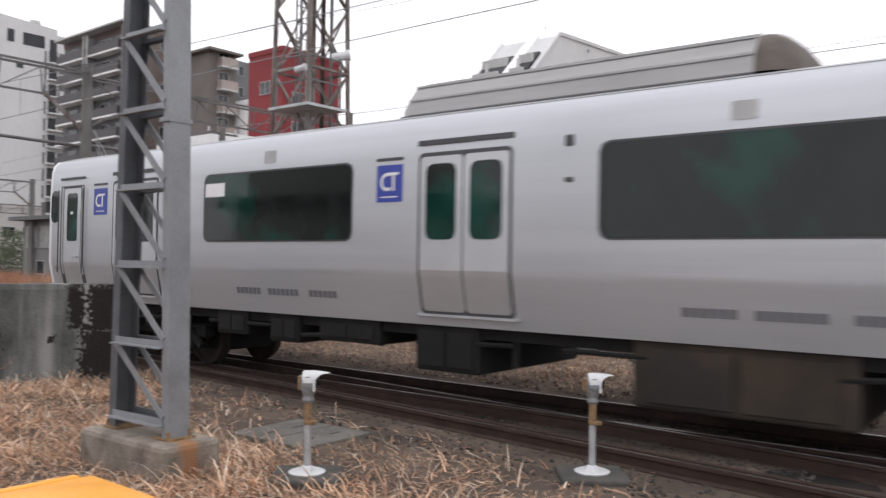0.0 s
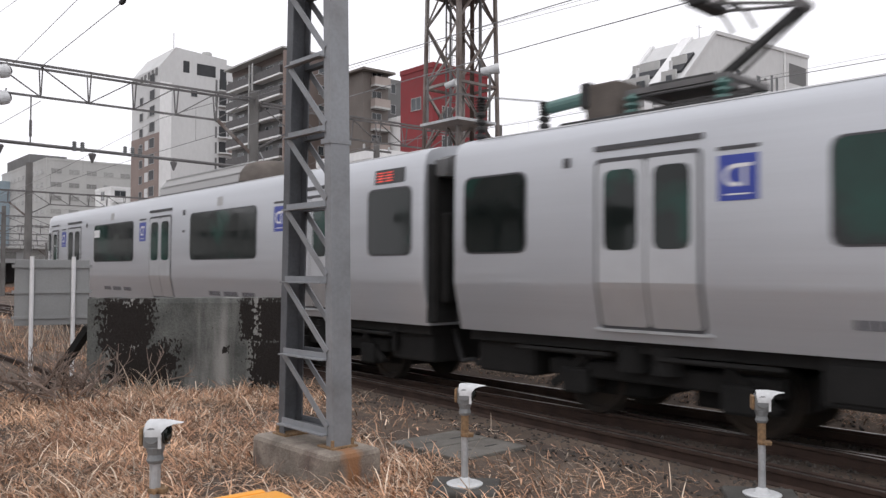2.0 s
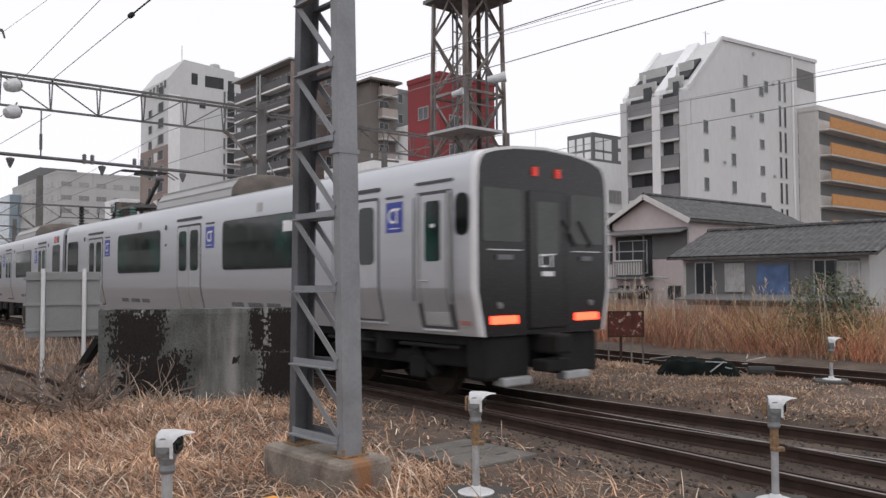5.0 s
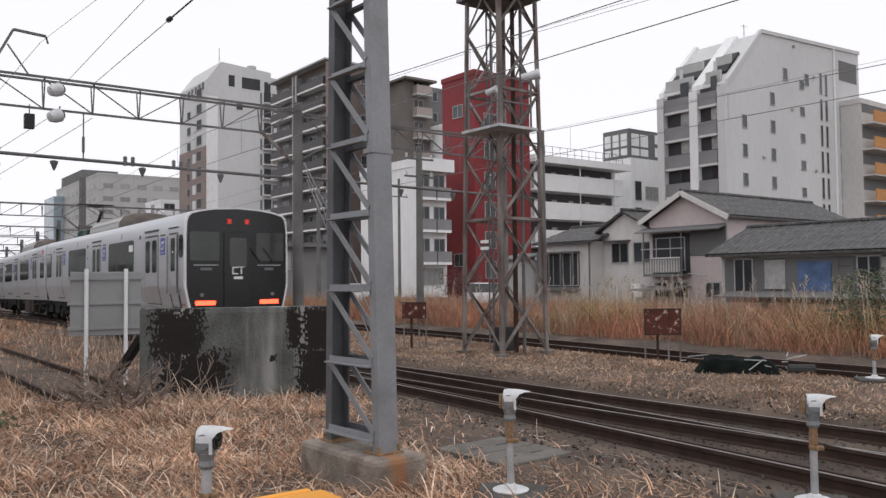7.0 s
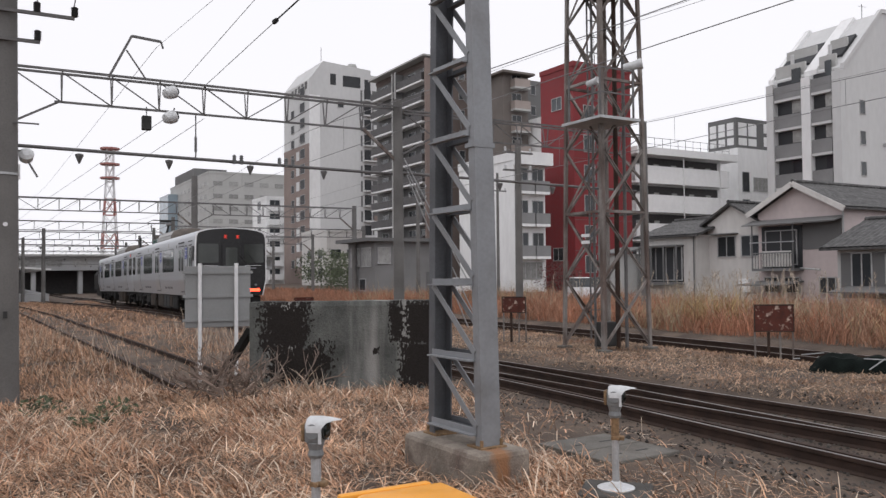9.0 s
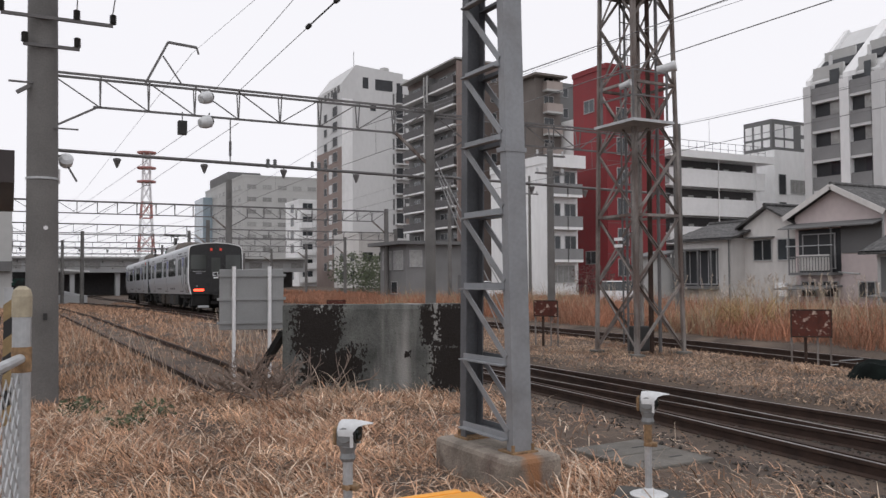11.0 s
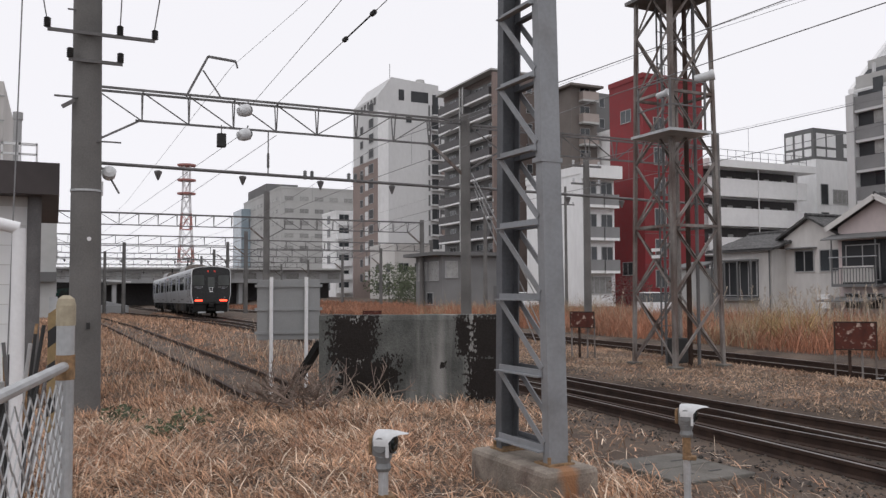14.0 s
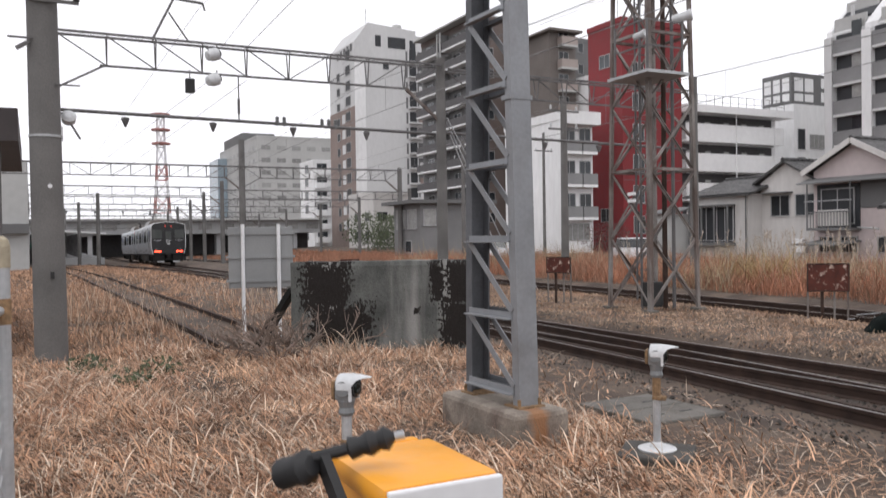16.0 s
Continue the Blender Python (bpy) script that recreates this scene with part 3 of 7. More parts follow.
    for x in (-0.62, -0.98):
        part("wiper", Geo().bar((x, e + 0.03, 2.24), (x + 0.3, e + 0.03, 2.62), 0.02, 0.02), M_BLACK, mask)
    for x in (-0.24, 0.24):
        led = Geo()
        for i in range(4):
            led.box(x - 0.06, x + 0.06, e, e + 0.014, 3.24 + 0.035 * i, 3.258 + 0.035 * i)
        led.box(x - 0.012, x + 0.012, e, e + 0.0145, 3.24, 3.36)
        part("destination_display", led, M_LED, mask, "dim red destination display")
    for s in (-1, 1):
        part("tail_lamp", Geo().prism([(s * 0.86 + a, 1.20 + b) for a, b in rounded(0.52, 0.11, 0.02)], "y", e - 0.01, e + 0.006), M_TAIL if powered else M_CABGLASS, mask, "glowing red tail lamp" if powered else "unlit tail lamp")
        part("head_lamp", Geo().lathe([(0, 0), (0.05, 0), (0.045, 0.02), (0, 0.025)], 12, pose(s * 0.95, e - 0.005, 1.40, -90, 0, 0)), M_LAMPG, mask)
        part("bumper_skirt", Geo().box(*sorted((s * 0.30, s * 1.18)), e - 0.45, e - 0.06, 0.36, 0.97, 0.06), M_UNDERDARK, car)
    part("coupler", Geo().box(-0.16, 0.16, e - 0.5, e + 0.32, 0.70, 0.98, 0.04).box(-0.25, 0.25, e - 0.1, e + 0.22, 0.45, 0.62, 0.03), M_UNDERDARK, car, "dark coupler")
    for x in (-0.9, 0.35):
        part("pilot_step", Geo().box(x, x + 0.55, e - 0.2, e + 0.02, 0.28, 0.40, 0.02), M_GALV, car)
    # sides
    for s in (-1, 1):
        for y in (LENGTH - 2.97, LENGTH - 9.68, LENGTH - 16.42):
            passenger_door(car, y, s)
        for y in (LENGTH - 1.91, LENGTH - 8.55, LENGTH - 15.36):
            emblem(car, y, 2.69, s)
        for k, (a, b) in enumerate(((LENGTH - 7.9, LENGTH - 4.85), (LENGTH - 14.45, LENGTH - 11.42), (LENGTH - 19.2, LENGTH - 18.15))):
            w = part("side_window", slab(a - 0.025, b + 0.025, 1.985, 3.005, 0.11, s, 0.006), M_SEAM, car, "wide dark tinted window")
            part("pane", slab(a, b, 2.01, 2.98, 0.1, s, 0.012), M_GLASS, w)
            if k == 0:
                part("white_notice", slab(b - 0.48, b - 0.03, 2.66, 2.86, 0.01, s, 0.016), M_WHITE, w, "white notice inside the window")
        y = LENGTH - 0.97
        cd = part("crew_door", slab(y - 0.40, y + 0.40, 1.06, 3.02, 0.03, s, 0.004), M_SEAM, car, "narrow crew door with dark frame")
        leaf = part("door_leaf", slab(y - 0.30, y + 0.27, 1.10, 2.97, 0.02, s, 0.010), M_DOOR, cd)
        part("door_window", slab(y - 0.19, y + 0.15, 2.02, 2.88, 0.05, s, 0.016), M_GLASS, leaf)
        part("window_label", slab(y - 0.06, y + 0.03, 2.50, 2.55, 0.005, s, 0.019), M_WHITE, leaf)
        part("kick_plate", slab(y - 0.29, y + 0.26, 1.12, 1.30, 0.01, s, 0.014), M_FRAME, leaf)
        part("door_handle", Geo().tube((s * (side_x(1.75) + 0.045), y - 0.28, 1.74), (s * (side_x(1.75) + 0.045), y - 0.12, 1.74), 0.014, n=8), M_GALV, leaf)
        for a in (y - 0.385, y + 0.30):
            part("door_jamb", slab(a, a + 0.06, 1.42, 3.0, 0.01, s, 0.008), M_FRAME, cd)
            part("jamb_foot", slab(a - 0.02, a + 0.08, 1.08, 1.40, 0.01, s, 0.012), M_SEAM, cd)
        part("door_sill", slab(y - 0.36, y + 0.36, 1.03, 1.055, 0.005, s, 0.03), M_WHITE, cd)
        part("makers_mark", slab(LENGTH - 0.52, LENGTH - 0.30, 1.13, 1.19, 0.01, s, 0.006), M_REDW, car, "small faded red mark")
        part("side_vent", slab(y + 0.44, y + 0.62, 1.50, 1.56, 0.005, s, 0.006), M_FRAME, car)
        part("door_gutter", slab(y - 0.42, y + 0.42, 3.13, 3.17, 0.01, s, 0.02), M_SEAM, car)
        for o in (-0.42, 0.42):
            x = side_x(2.0) + 0.035
            part("grab_rail", Geo().tube((s * x, y + o, 1.45), (s * x, y + o, 2.95), 0.011, n=6), M_SEAM, cd)
        part("cab_side_window", slab(LENGTH - 0.50, LENGTH - 0.23, 2.36, 2.95, 0.11, s, 0.008), M_GLASS, car)
        # vents, lettering as plain bars, small fittings
        for o in (6.3, 12.85):
            part("side_vent", slab(LENGTH - o - 0.12, LENGTH - o + 0.12, 3.09, 3.27, 0.01, s, 0.006), M_FRAME, car)
        for o in (11.05, 4.15, 17.5):
            part("side_lamp", slab(LENGTH - o - 0.05, LENGTH - o + 0.05, 2.98, 3.1, 0.02, s, 0.012), M_SEAM, car)
        part("side_lamp", slab(LENGTH - 11.1, LENGTH - 11.0, 2.6, 2.65, 0.01, s, 0.012), M_SEAM, car)
        for o in (6.6, 13.3):
            g = Geo()
            y = LENGTH - o - 1.0
            for w, gap in ((0.62, 0.12), (0.66, 0.12), (0.62, 0)):
                z0, z1 = 1.24, 1.335
                for j in range(int(w / 0.09)):
                    g2 = slab(y + j * 0.09, y + j * 0.09 + 0.07, z0, z1, 0.012, s, 0.006)
                    g.add(g2.v, g2.f)
                y += w + gap
            tagged(part("lettering_bar", g, M_GREYTEXT, car, "row of grey lettering blocks"), kind="stuff")
        if not powered:
            w = part("side_display", slab(LENGTH - 19.05, LENGTH - 18.3, 3.07, 3.29, 0.02, s, 0.008), M_MASK, car, "black side display with red characters")
            g = Geo()
            for c in (0.30, 0.52):
                for i in range(4):
                    g2 = slab(LENGTH - 19.05 + c, LENGTH - 19.05 + c + 0.16, 3.105 + 0.042 * i, 3.125 + 0.042 * i, 0.003, s, 0.012)
                    g.add(g2.v, g2.f)
            part("display_text", g, M_LED, w)
    # roof unit: faceted hood with round brown ends
    y0, y1 = (LENGTH - 12.95, LENGTH - 8.05) if powered else (LENGTH - 13.2, LENGTH - 8.35)
    half = [(0.98, 3.62), (0.95, 3.80), (0.80, 4.0), (0.45, 4.11)]
    arc = half + [(0.0, 4.14)] + [(-x, z) for x, z in half[::-1]]
    flip = Matrix.Identity(4) if powered else Matrix.Translation((0, y0 + y1, 0)) @ Matrix.Diagonal((1, -1, 1, 1))
    hood = part("roof_unit", Geo().prism([(0.94, 3.5)] + arc + [(-0.94, 3.5)], "y", y0 + 0.12, y1 - 0.4).move(flip), M_HOOD, car, "long grey faceted air-conditioning hood")
    g = Geo()
    rows = 7
    for k in range(rows):
        t = k / (rows - 1)
        for x, z in arc:
            g.v.append((x * (1.0 - 0.08 * t), y1 - 0.4 + 0.4 * math.sin(t * math.pi / 2), 3.6 + (z - 3.6) * (0.1 + 0.9 * math.cos(t * math.pi / 2))))
    m = len(arc)
    g.f = [(k * m + i, k * m + i + 1, (k + 1) * m + i + 1, (k + 1) * m + i) for k in range(rows - 1) for i in range(m - 1)]
    part("unit_end", g.move(flip), M_ACBROWN, hood, "brown rounded end", smooth=True)
    front = [(x * 0.96, z - 0.1) for x, z in arc]
    g = Geo()
    g.v = [(x, y0 + 0.12, z) for x, z in arc] + [(x, y0, z) for x, z in front] + [(0.98, y0 + 0.12, 3.5), (-0.98, y0 + 0.12, 3.5), (0.94, y0, 3.5), (-0.94, y0, 3.5)]
    m = len(arc)
    g.f = [(i, i + 1, m + i + 1, m + i) for i in range(m - 1)] + [tuple(range(m, 2 * m)) + (2 * m + 3, 2 * m + 2), (2 * m, 0, m, 2 * m + 2), (m - 1, 2 * m + 1, 2 * m + 3, 2 * m - 1)]
    part("unit_front", g.move(flip), M_HOOD, hood, "chamfered hood front")
    for s in (-1, 1):
        for x, z in ((0.955, 3.805), (0.805, 4.005), (0.60, 4.07)):
            part("unit_rib", Geo().bar((s * x, y0 + 0.12, z), (s * x, y1 - 0.42, z), 0.03, 0.025).move(flip), M_FRAME, hood)
    part("unit_skirt", Geo().box(-1.03, 0.97, y0 + 0.02, y1 - 0.38, 3.5, 3.6, 0.01).move(flip), M_SEAM, hood)
    # gangway
    part("gangway_bellows", Geo().box(-0.62, 0.62, -0.34, 0.01, 1.05, 3.2, 0.04), M_BLACK, car, "black rubber gangway")
    for s in (-1, 1):
        part("end_conduit", Geo().tube((s * 1.15, -0.02, 1.05), (s * 1.15, -0.02, 3.14), 0.05, n=8), M_UNDERDARK, car)
    part("roof_fairing", Geo().prism([(1.16, 3.12), (1.16, 3.36), (1.0, 3.43), (0.6, 3.48), (-0.6, 3.48), (-1.0, 3.43), (-1.16, 3.36), (-1.16, 3.12)], "y", -0.24, 0.0), M_FAIRING, car, "grimy grey roof fairing over the coupling")
    for s in (-1, 1):
        part("brake_hose", Geo().tube((s * 0.7, 0.1, 0.9), (s * 0.75, -0.15, 0.45), 0.035, n=8).tube((s * 0.75, -0.15, 0.45), (s * 0.7, -0.3, 0.5), 0.035, n=8), M_BLACK, car)
        part("end_duct", Geo().box(*sorted((s * 0.75, s * 1.1)), -0.2, 0.0, 1.3, 2.6, 0.04), M_UNDERDARK, car)
    part("end_wall", Geo().box(-1.3, 1.3, -0.012, 0.02, 1.02, 3.3, 0.01), M_DARK, car, "dark end wall")
    # underfloor
    part("end_equipment", Geo().box(-1.05, 1.05, 0.15, 1.15, 0.42, 0.9, 0.04), M_UNDERDARK, car, "sooty box with painted shade behind the coupling")
    part("end_equipment", Geo().box(-1.0, 1.0, LENGTH - 1.4, LENGTH - 0.6, 0.5, 0.9, 0.04), M_UNDERDARK, car)
    bogie(car, 2.85)
    bogie(car, LENGTH - 2.85)
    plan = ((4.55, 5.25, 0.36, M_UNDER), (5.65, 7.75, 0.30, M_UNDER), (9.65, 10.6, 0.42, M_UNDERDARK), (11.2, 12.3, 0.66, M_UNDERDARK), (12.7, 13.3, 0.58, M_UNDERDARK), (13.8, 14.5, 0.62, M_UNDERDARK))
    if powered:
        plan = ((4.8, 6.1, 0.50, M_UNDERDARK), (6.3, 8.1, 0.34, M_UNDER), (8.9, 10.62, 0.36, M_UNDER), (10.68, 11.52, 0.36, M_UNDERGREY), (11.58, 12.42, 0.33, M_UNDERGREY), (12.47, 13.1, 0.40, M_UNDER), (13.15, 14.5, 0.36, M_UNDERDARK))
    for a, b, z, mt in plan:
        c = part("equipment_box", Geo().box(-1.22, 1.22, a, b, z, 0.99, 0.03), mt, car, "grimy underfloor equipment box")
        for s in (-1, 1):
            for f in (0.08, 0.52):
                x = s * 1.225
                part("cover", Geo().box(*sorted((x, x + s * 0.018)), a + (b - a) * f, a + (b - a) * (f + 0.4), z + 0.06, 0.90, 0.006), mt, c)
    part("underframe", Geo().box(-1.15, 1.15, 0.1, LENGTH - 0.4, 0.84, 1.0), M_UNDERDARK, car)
    g = Geo()
    for i in range(9):
        y = 1.0 + i * 2.05
        g.tube((-1.2, y, 0.8), (-1.2, y + 1.4, 0.8 - 0.05 * (i % 3)), 0.03, n=6).tube((1.2, y, 0.8), (1.2, y + 1.4, 0.8), 0.03, n=6)
        g.tube((-1.12, y, 0.95), (-1.12, y, 0.55 + 0.1 * (i % 2)), 0.05, n=6)
    tagged(part("brake_pipe", g, M_UNDERDARK, car), kind="stuff")
    if powered:
        pantograph(car)
    return car


def insulator(g, x, y, z, h=0.32, r=0.075):
    n = 5
    prof = [(0.03, 0)]
    for i in range(n):
        z0 = h * i / n
        prof += [(r, z0 + 0.012), (r * 0.95, z0 + h / n * 0.5), (0.035, z0 + h / n * 0.7)]
    g.lathe(prof + [(0.03, h)], 12, pose(x, y, z))


def pantograph(car):
    p = part("pantograph", Geo().bar((-0.5, 2.2, 3.98), (0.5, 2.2, 3.98), 0.07, 0.07).bar((-0.5, 3.5, 3.98), (0.5, 3.5, 3.98), 0.07, 0.07)
             .bar((-0.45, 2.2, 3.98), (-0.45, 3.5, 3.98), 0.07, 0.07).bar((0.45, 2.2, 3.98), (0.45, 3.5, 3.98), 0.07, 0.07).box(-0.25, 0.25, 2.3, 3.3, 3.95, 4.08, 0.02), M_STEEL, car, "raised single-arm pantograph")
    for x in (-0.5, 0.5):
        for y in (2.25, 3.45):
            g = Geo()
            insulator(g, x, y, 3.54, 0.42, 0.09)
            part("roof_insulator", g, M_GREENINS, p)
    part("lower_arm", Geo().bar((0, 3.1, 4.03), (0, 4.15, 4.72), 0.09, 0.09).tube((0.12, 3.4, 4.0), (0.06, 4.2, 4.62), 0.018, n=6), M_DARK, p)
    part("knee_joint", Geo().tube((-0.12, 4.15, 4.73), (0.12, 4.15, 4.73), 0.06, n=10), M_STEEL, p)
    for s in (-1, 1):
        part("upper_arm", Geo().tube((s * 0.05, 4.15, 4.74), (s * 0.22, 3.05, 4.96), 0.022, n=6), M_STEEL, p)
    part("head_pivot", Geo().box(-0.3, 0.3, 2.88, 3.12, 4.94, 5.02, 0.02), M_DARK, p)
    for y in (2.82, 3.12):
        part("contact_strip", Geo().bar((-0.7, y, 5.06), (0.7, y, 5.06), 0.05, 0.035), M_DARK, p)
        for s in (-1, 1):
            part("contact_horn", Geo().bar((s * 0.7, y, 5.06), (s * 0.98, y, 4.9), 0.03, 0.03), M_STEEL, p)
    part("base_spring", Geo().tube((-0.2, 2.3, 4.06), (-0.2, 3.2, 4.06), 0.06, n=8), M_DARK, p)
    part("base_spring", Geo().tube((0.2, 2.3, 4.06), (0.2, 3.2, 4.06), 0.06, n=8), M_DARK, p)
    part("breaker_box", Geo().box(-0.15, 0.35, 1.42, 1.95, 3.56, 4.22, 0.03), M_ACBROWN, car, "brown roof switch box")
    part("roof_tray", Geo().box(-0.75, 0.75, 1.3, 3.9, 3.5, 3.68, 0.02), M_DARK, car, "dark roof tray under the pantograph")
    part("breaker_cover", Geo().box(-0.17, 0.37, 1.34, 1.5, 3.9, 4.26, 0.04), M_DARK, car)
    part("bus_bar", Geo().tube((0.1, 0.62, 4.08), (0.1, 1.36, 4.12), 0.09, n=12), M_GREENINS, car, "green glazed roof bushing")
    for x, y in ((0.98, 0.02), (0.1, 0.42), (-0.6, 0.9)):
        g = Geo()
        insulator(g, x, y + 0.1, 3.50, 0.5, 0.085)
        insulator(g, x, y + 0.1, 3.98, 0.2, 0.085)
        part("roof_insulator", g, M_DARK, car)
    part("roof_cable", Geo().tube((0.1, 0.52, 4.18), (0.98, 0.12, 4.18), 0.012, n=5).tube((0, 1.8, 4.2), (-0.4, 2.3, 4.05), 0.012, n=5), M_WIRE, car)


car_front = train_car("silver aluminium commuter train car with dark windows and blue emblems", False)
car_rear = train_car("silver commuter train car with pantograph and black cab end", True)


def stain(m, colour):
    """A rust run below the near leg of the mast, on its footing."""
    n, l = m.node_tree.nodes, m.node_tree.links
    b = n["Principled BSDF"]
    src = b.inputs["Base Color"].links[0].from_socket
    tc, sep, nz = n.new("ShaderNodeTexCoord"), n.new("ShaderNodeSeparateXYZ"), n.new("ShaderNodeTexNoise")
    l.new(tc.outputs["Object"], sep.inputs[0])
    l.new(tc.outputs["Object"], nz.inputs[0])
    nz.inputs["Scale"].default_value, nz.inputs["Detail"].default_value = 9.0, 6.0
    d = n.new("ShaderNodeMath")
    d.operation = "ABSOLUTE"
    o = n.new("ShaderNodeMath")
    o.operation = "ADD"
    o.inputs[1].default_value = 0.03
    l.new(sep.outputs[0], o.inputs[0])
    l.new(o.outputs[0], d.inputs[0])
    k = n.new("ShaderNodeMath")
    k.operation = "ADD"
    l.new(d.outputs[0], k.inputs[0])
    s = n.new("ShaderNodeMath")
    s.operation = "MULTIPLY"
    s.inputs[1].default_value = 0.16
    l.new(nz.outputs[0], s.inputs[0])
    l.new(s.outputs[0], k.inputs[1])
    r = n.new("ShaderNodeMapRange")
    r.inputs[1].default_value, r.inputs[2].default_value, r.inputs[3].default_value, r.inputs[4].default_value = 0.11, 0.19, 0.85, 0.0
    l.new(k.outputs[0], r.inputs[0])
    side = n.new("ShaderNodeMath")
    side.operation = "LESS_THAN"
    side.inputs[1].default_value = -0.36
    l.new(sep.outputs[1], side.inputs[0])
    f = n.new("ShaderNodeMath")
    f.operation = "MULTIPLY"
    l.new(r.outputs[0], f.inputs[0])
    l.new(side.outputs[0], f.inputs[1])
    mix = n.new("ShaderNodeMix")
    mix.data_type = "RGBA"
    l.new(f.outputs[0], mix.inputs[0])
    l.new(src, mix.inputs[6])
    mix.inputs[7].default_value = (*colour, 1)
    l.new(mix.outputs[2], b.inputs["Base Color"])


# ---- the lattice mast on its block ----
def lattice_mast():
    t = thing("lattice_mast", pose(3.75, 6.15, 0, 0, 0, 2), "grey lattice overhead-line mast on a concrete footing", "mast")
    z0, z1 = 0.30, 9.0
    w0, w1 = 0.38, 0.16

    def half(z):
        return w0 + (w1 - w0) * (z - z0) / (z1 - z0)
    # The far leg shows its inside, so its shade is painted darker.
    for s, mt in ((-1, M_MAST), (1, M_MASTSHADE)):
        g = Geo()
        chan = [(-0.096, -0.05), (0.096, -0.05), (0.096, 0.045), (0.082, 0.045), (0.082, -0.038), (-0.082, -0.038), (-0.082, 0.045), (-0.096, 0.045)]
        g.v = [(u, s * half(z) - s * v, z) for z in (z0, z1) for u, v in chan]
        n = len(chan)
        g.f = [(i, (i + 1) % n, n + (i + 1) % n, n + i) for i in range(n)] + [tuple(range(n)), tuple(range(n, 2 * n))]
        part("leg", g, M_MAST if s < 0 else M_MASTSHADE, t)
    for x in (-0.10, 0.10):
        z = 0.42
        k = 0
        while z < 8.6:
            h = 0.64 if k else 0.62
            y = half(z) - 0.02
            # Struts of the far face take the shade-coloured copy.
            part("strut", Geo().angle_iron((x, -y, z), (x, y, z), 0.06, (1, 0, 0)), M_MAST if x < 0 else M_MASTSHADE, t)
            y2 = half(z + h) - 0.02
            part("lacing", Geo().bar((x, y2, z + h - 0.03), (x, -y, z + 0.04), 0.055, 0.012, (1, 0, 0)), M_MAST, t)
            z += h
            k += 1
    part("collar", Geo().box(-0.112, 0.112, -0.372, -0.24, 2.83, 2.87), M_MAST, t)
    for s in (-1, 1):
        g = Geo().box(-0.13, 0.13, s * 0.36 - 0.11, s * 0.36 + 0.11, 0.285, 0.305)
        for x in (-0.10, 0.10):
            g.tube((x, s * 0.43, 0.28), (x, s * 0.43, 0.36), 0.016, n=6)
        part("base_plate", g, M_PIPERUST, t, "rusty base plate and bolts")
    stain(M_CONCRUST, (0.30, 0.14, 0.06))
    blk = Geo().box(-0.27, 0.27, -0.62, 0.60, -0.1, 0.29, 0.045)
    part("footing", blk, M_CONCRUST, t, "chipped concrete footing with rust stains")


lattice_mast()


# ---- the old concrete wall ----
def concrete_wall():
    """A weathered stub wall with peeling black patches; local x along its face, -y to the viewer."""
    t = thing("concrete_wall", pose(4.87, 11.41, 0, 0, 0, -27), "weathered concrete stub wall with peeling black paint patches", "wall")
    L, Hh, d = 2.74, 1.36, 0.42
    g = Geo()
    nx, nz = 40, 22
    for k, y in ((0, -d / 2), (1, d / 2)):
        for j in range(nz + 1):
            for i in range(nx + 1):
                x, z = -L / 2 + L * i / nx, -0.15 + (Hh + 0.15) * j / nz
                e = 0.012 * noise.noise((x * 3, z * 3, 9 + k * 5))
                top = 0.012 * noise.noise((x * 4, k * 0.3, 2)) if j == nz else 0
                inset = 0.02 if j == nz or i in (0, nx) else 0
                g.v.append((x, y + e + (inset if k == 0 else -inset), z + top))
    m = (nx + 1) * (nz + 1)
    for k in (0, 1):
        g.f += [(k * m + j * (nx + 1) + i, k * m + j * (nx + 1) + i + 1, k * m + (j + 1) * (nx + 1) + i + 1, k * m + (j + 1) * (nx + 1) + i) for j in range(nz) for i in range(nx)]
    for i in range(nx):
        a = nz * (nx + 1) + i
        g.f.append((a, a + 1, m + a + 1, m + a))
    for j in range(nz):
        for i in (0, nx):
            a = j * (nx + 1) + i
            g.f.append((a, a + nx + 1, m + a + nx + 1, m + a))
    part("wall_body", g, M_WALL, t, smooth=False)


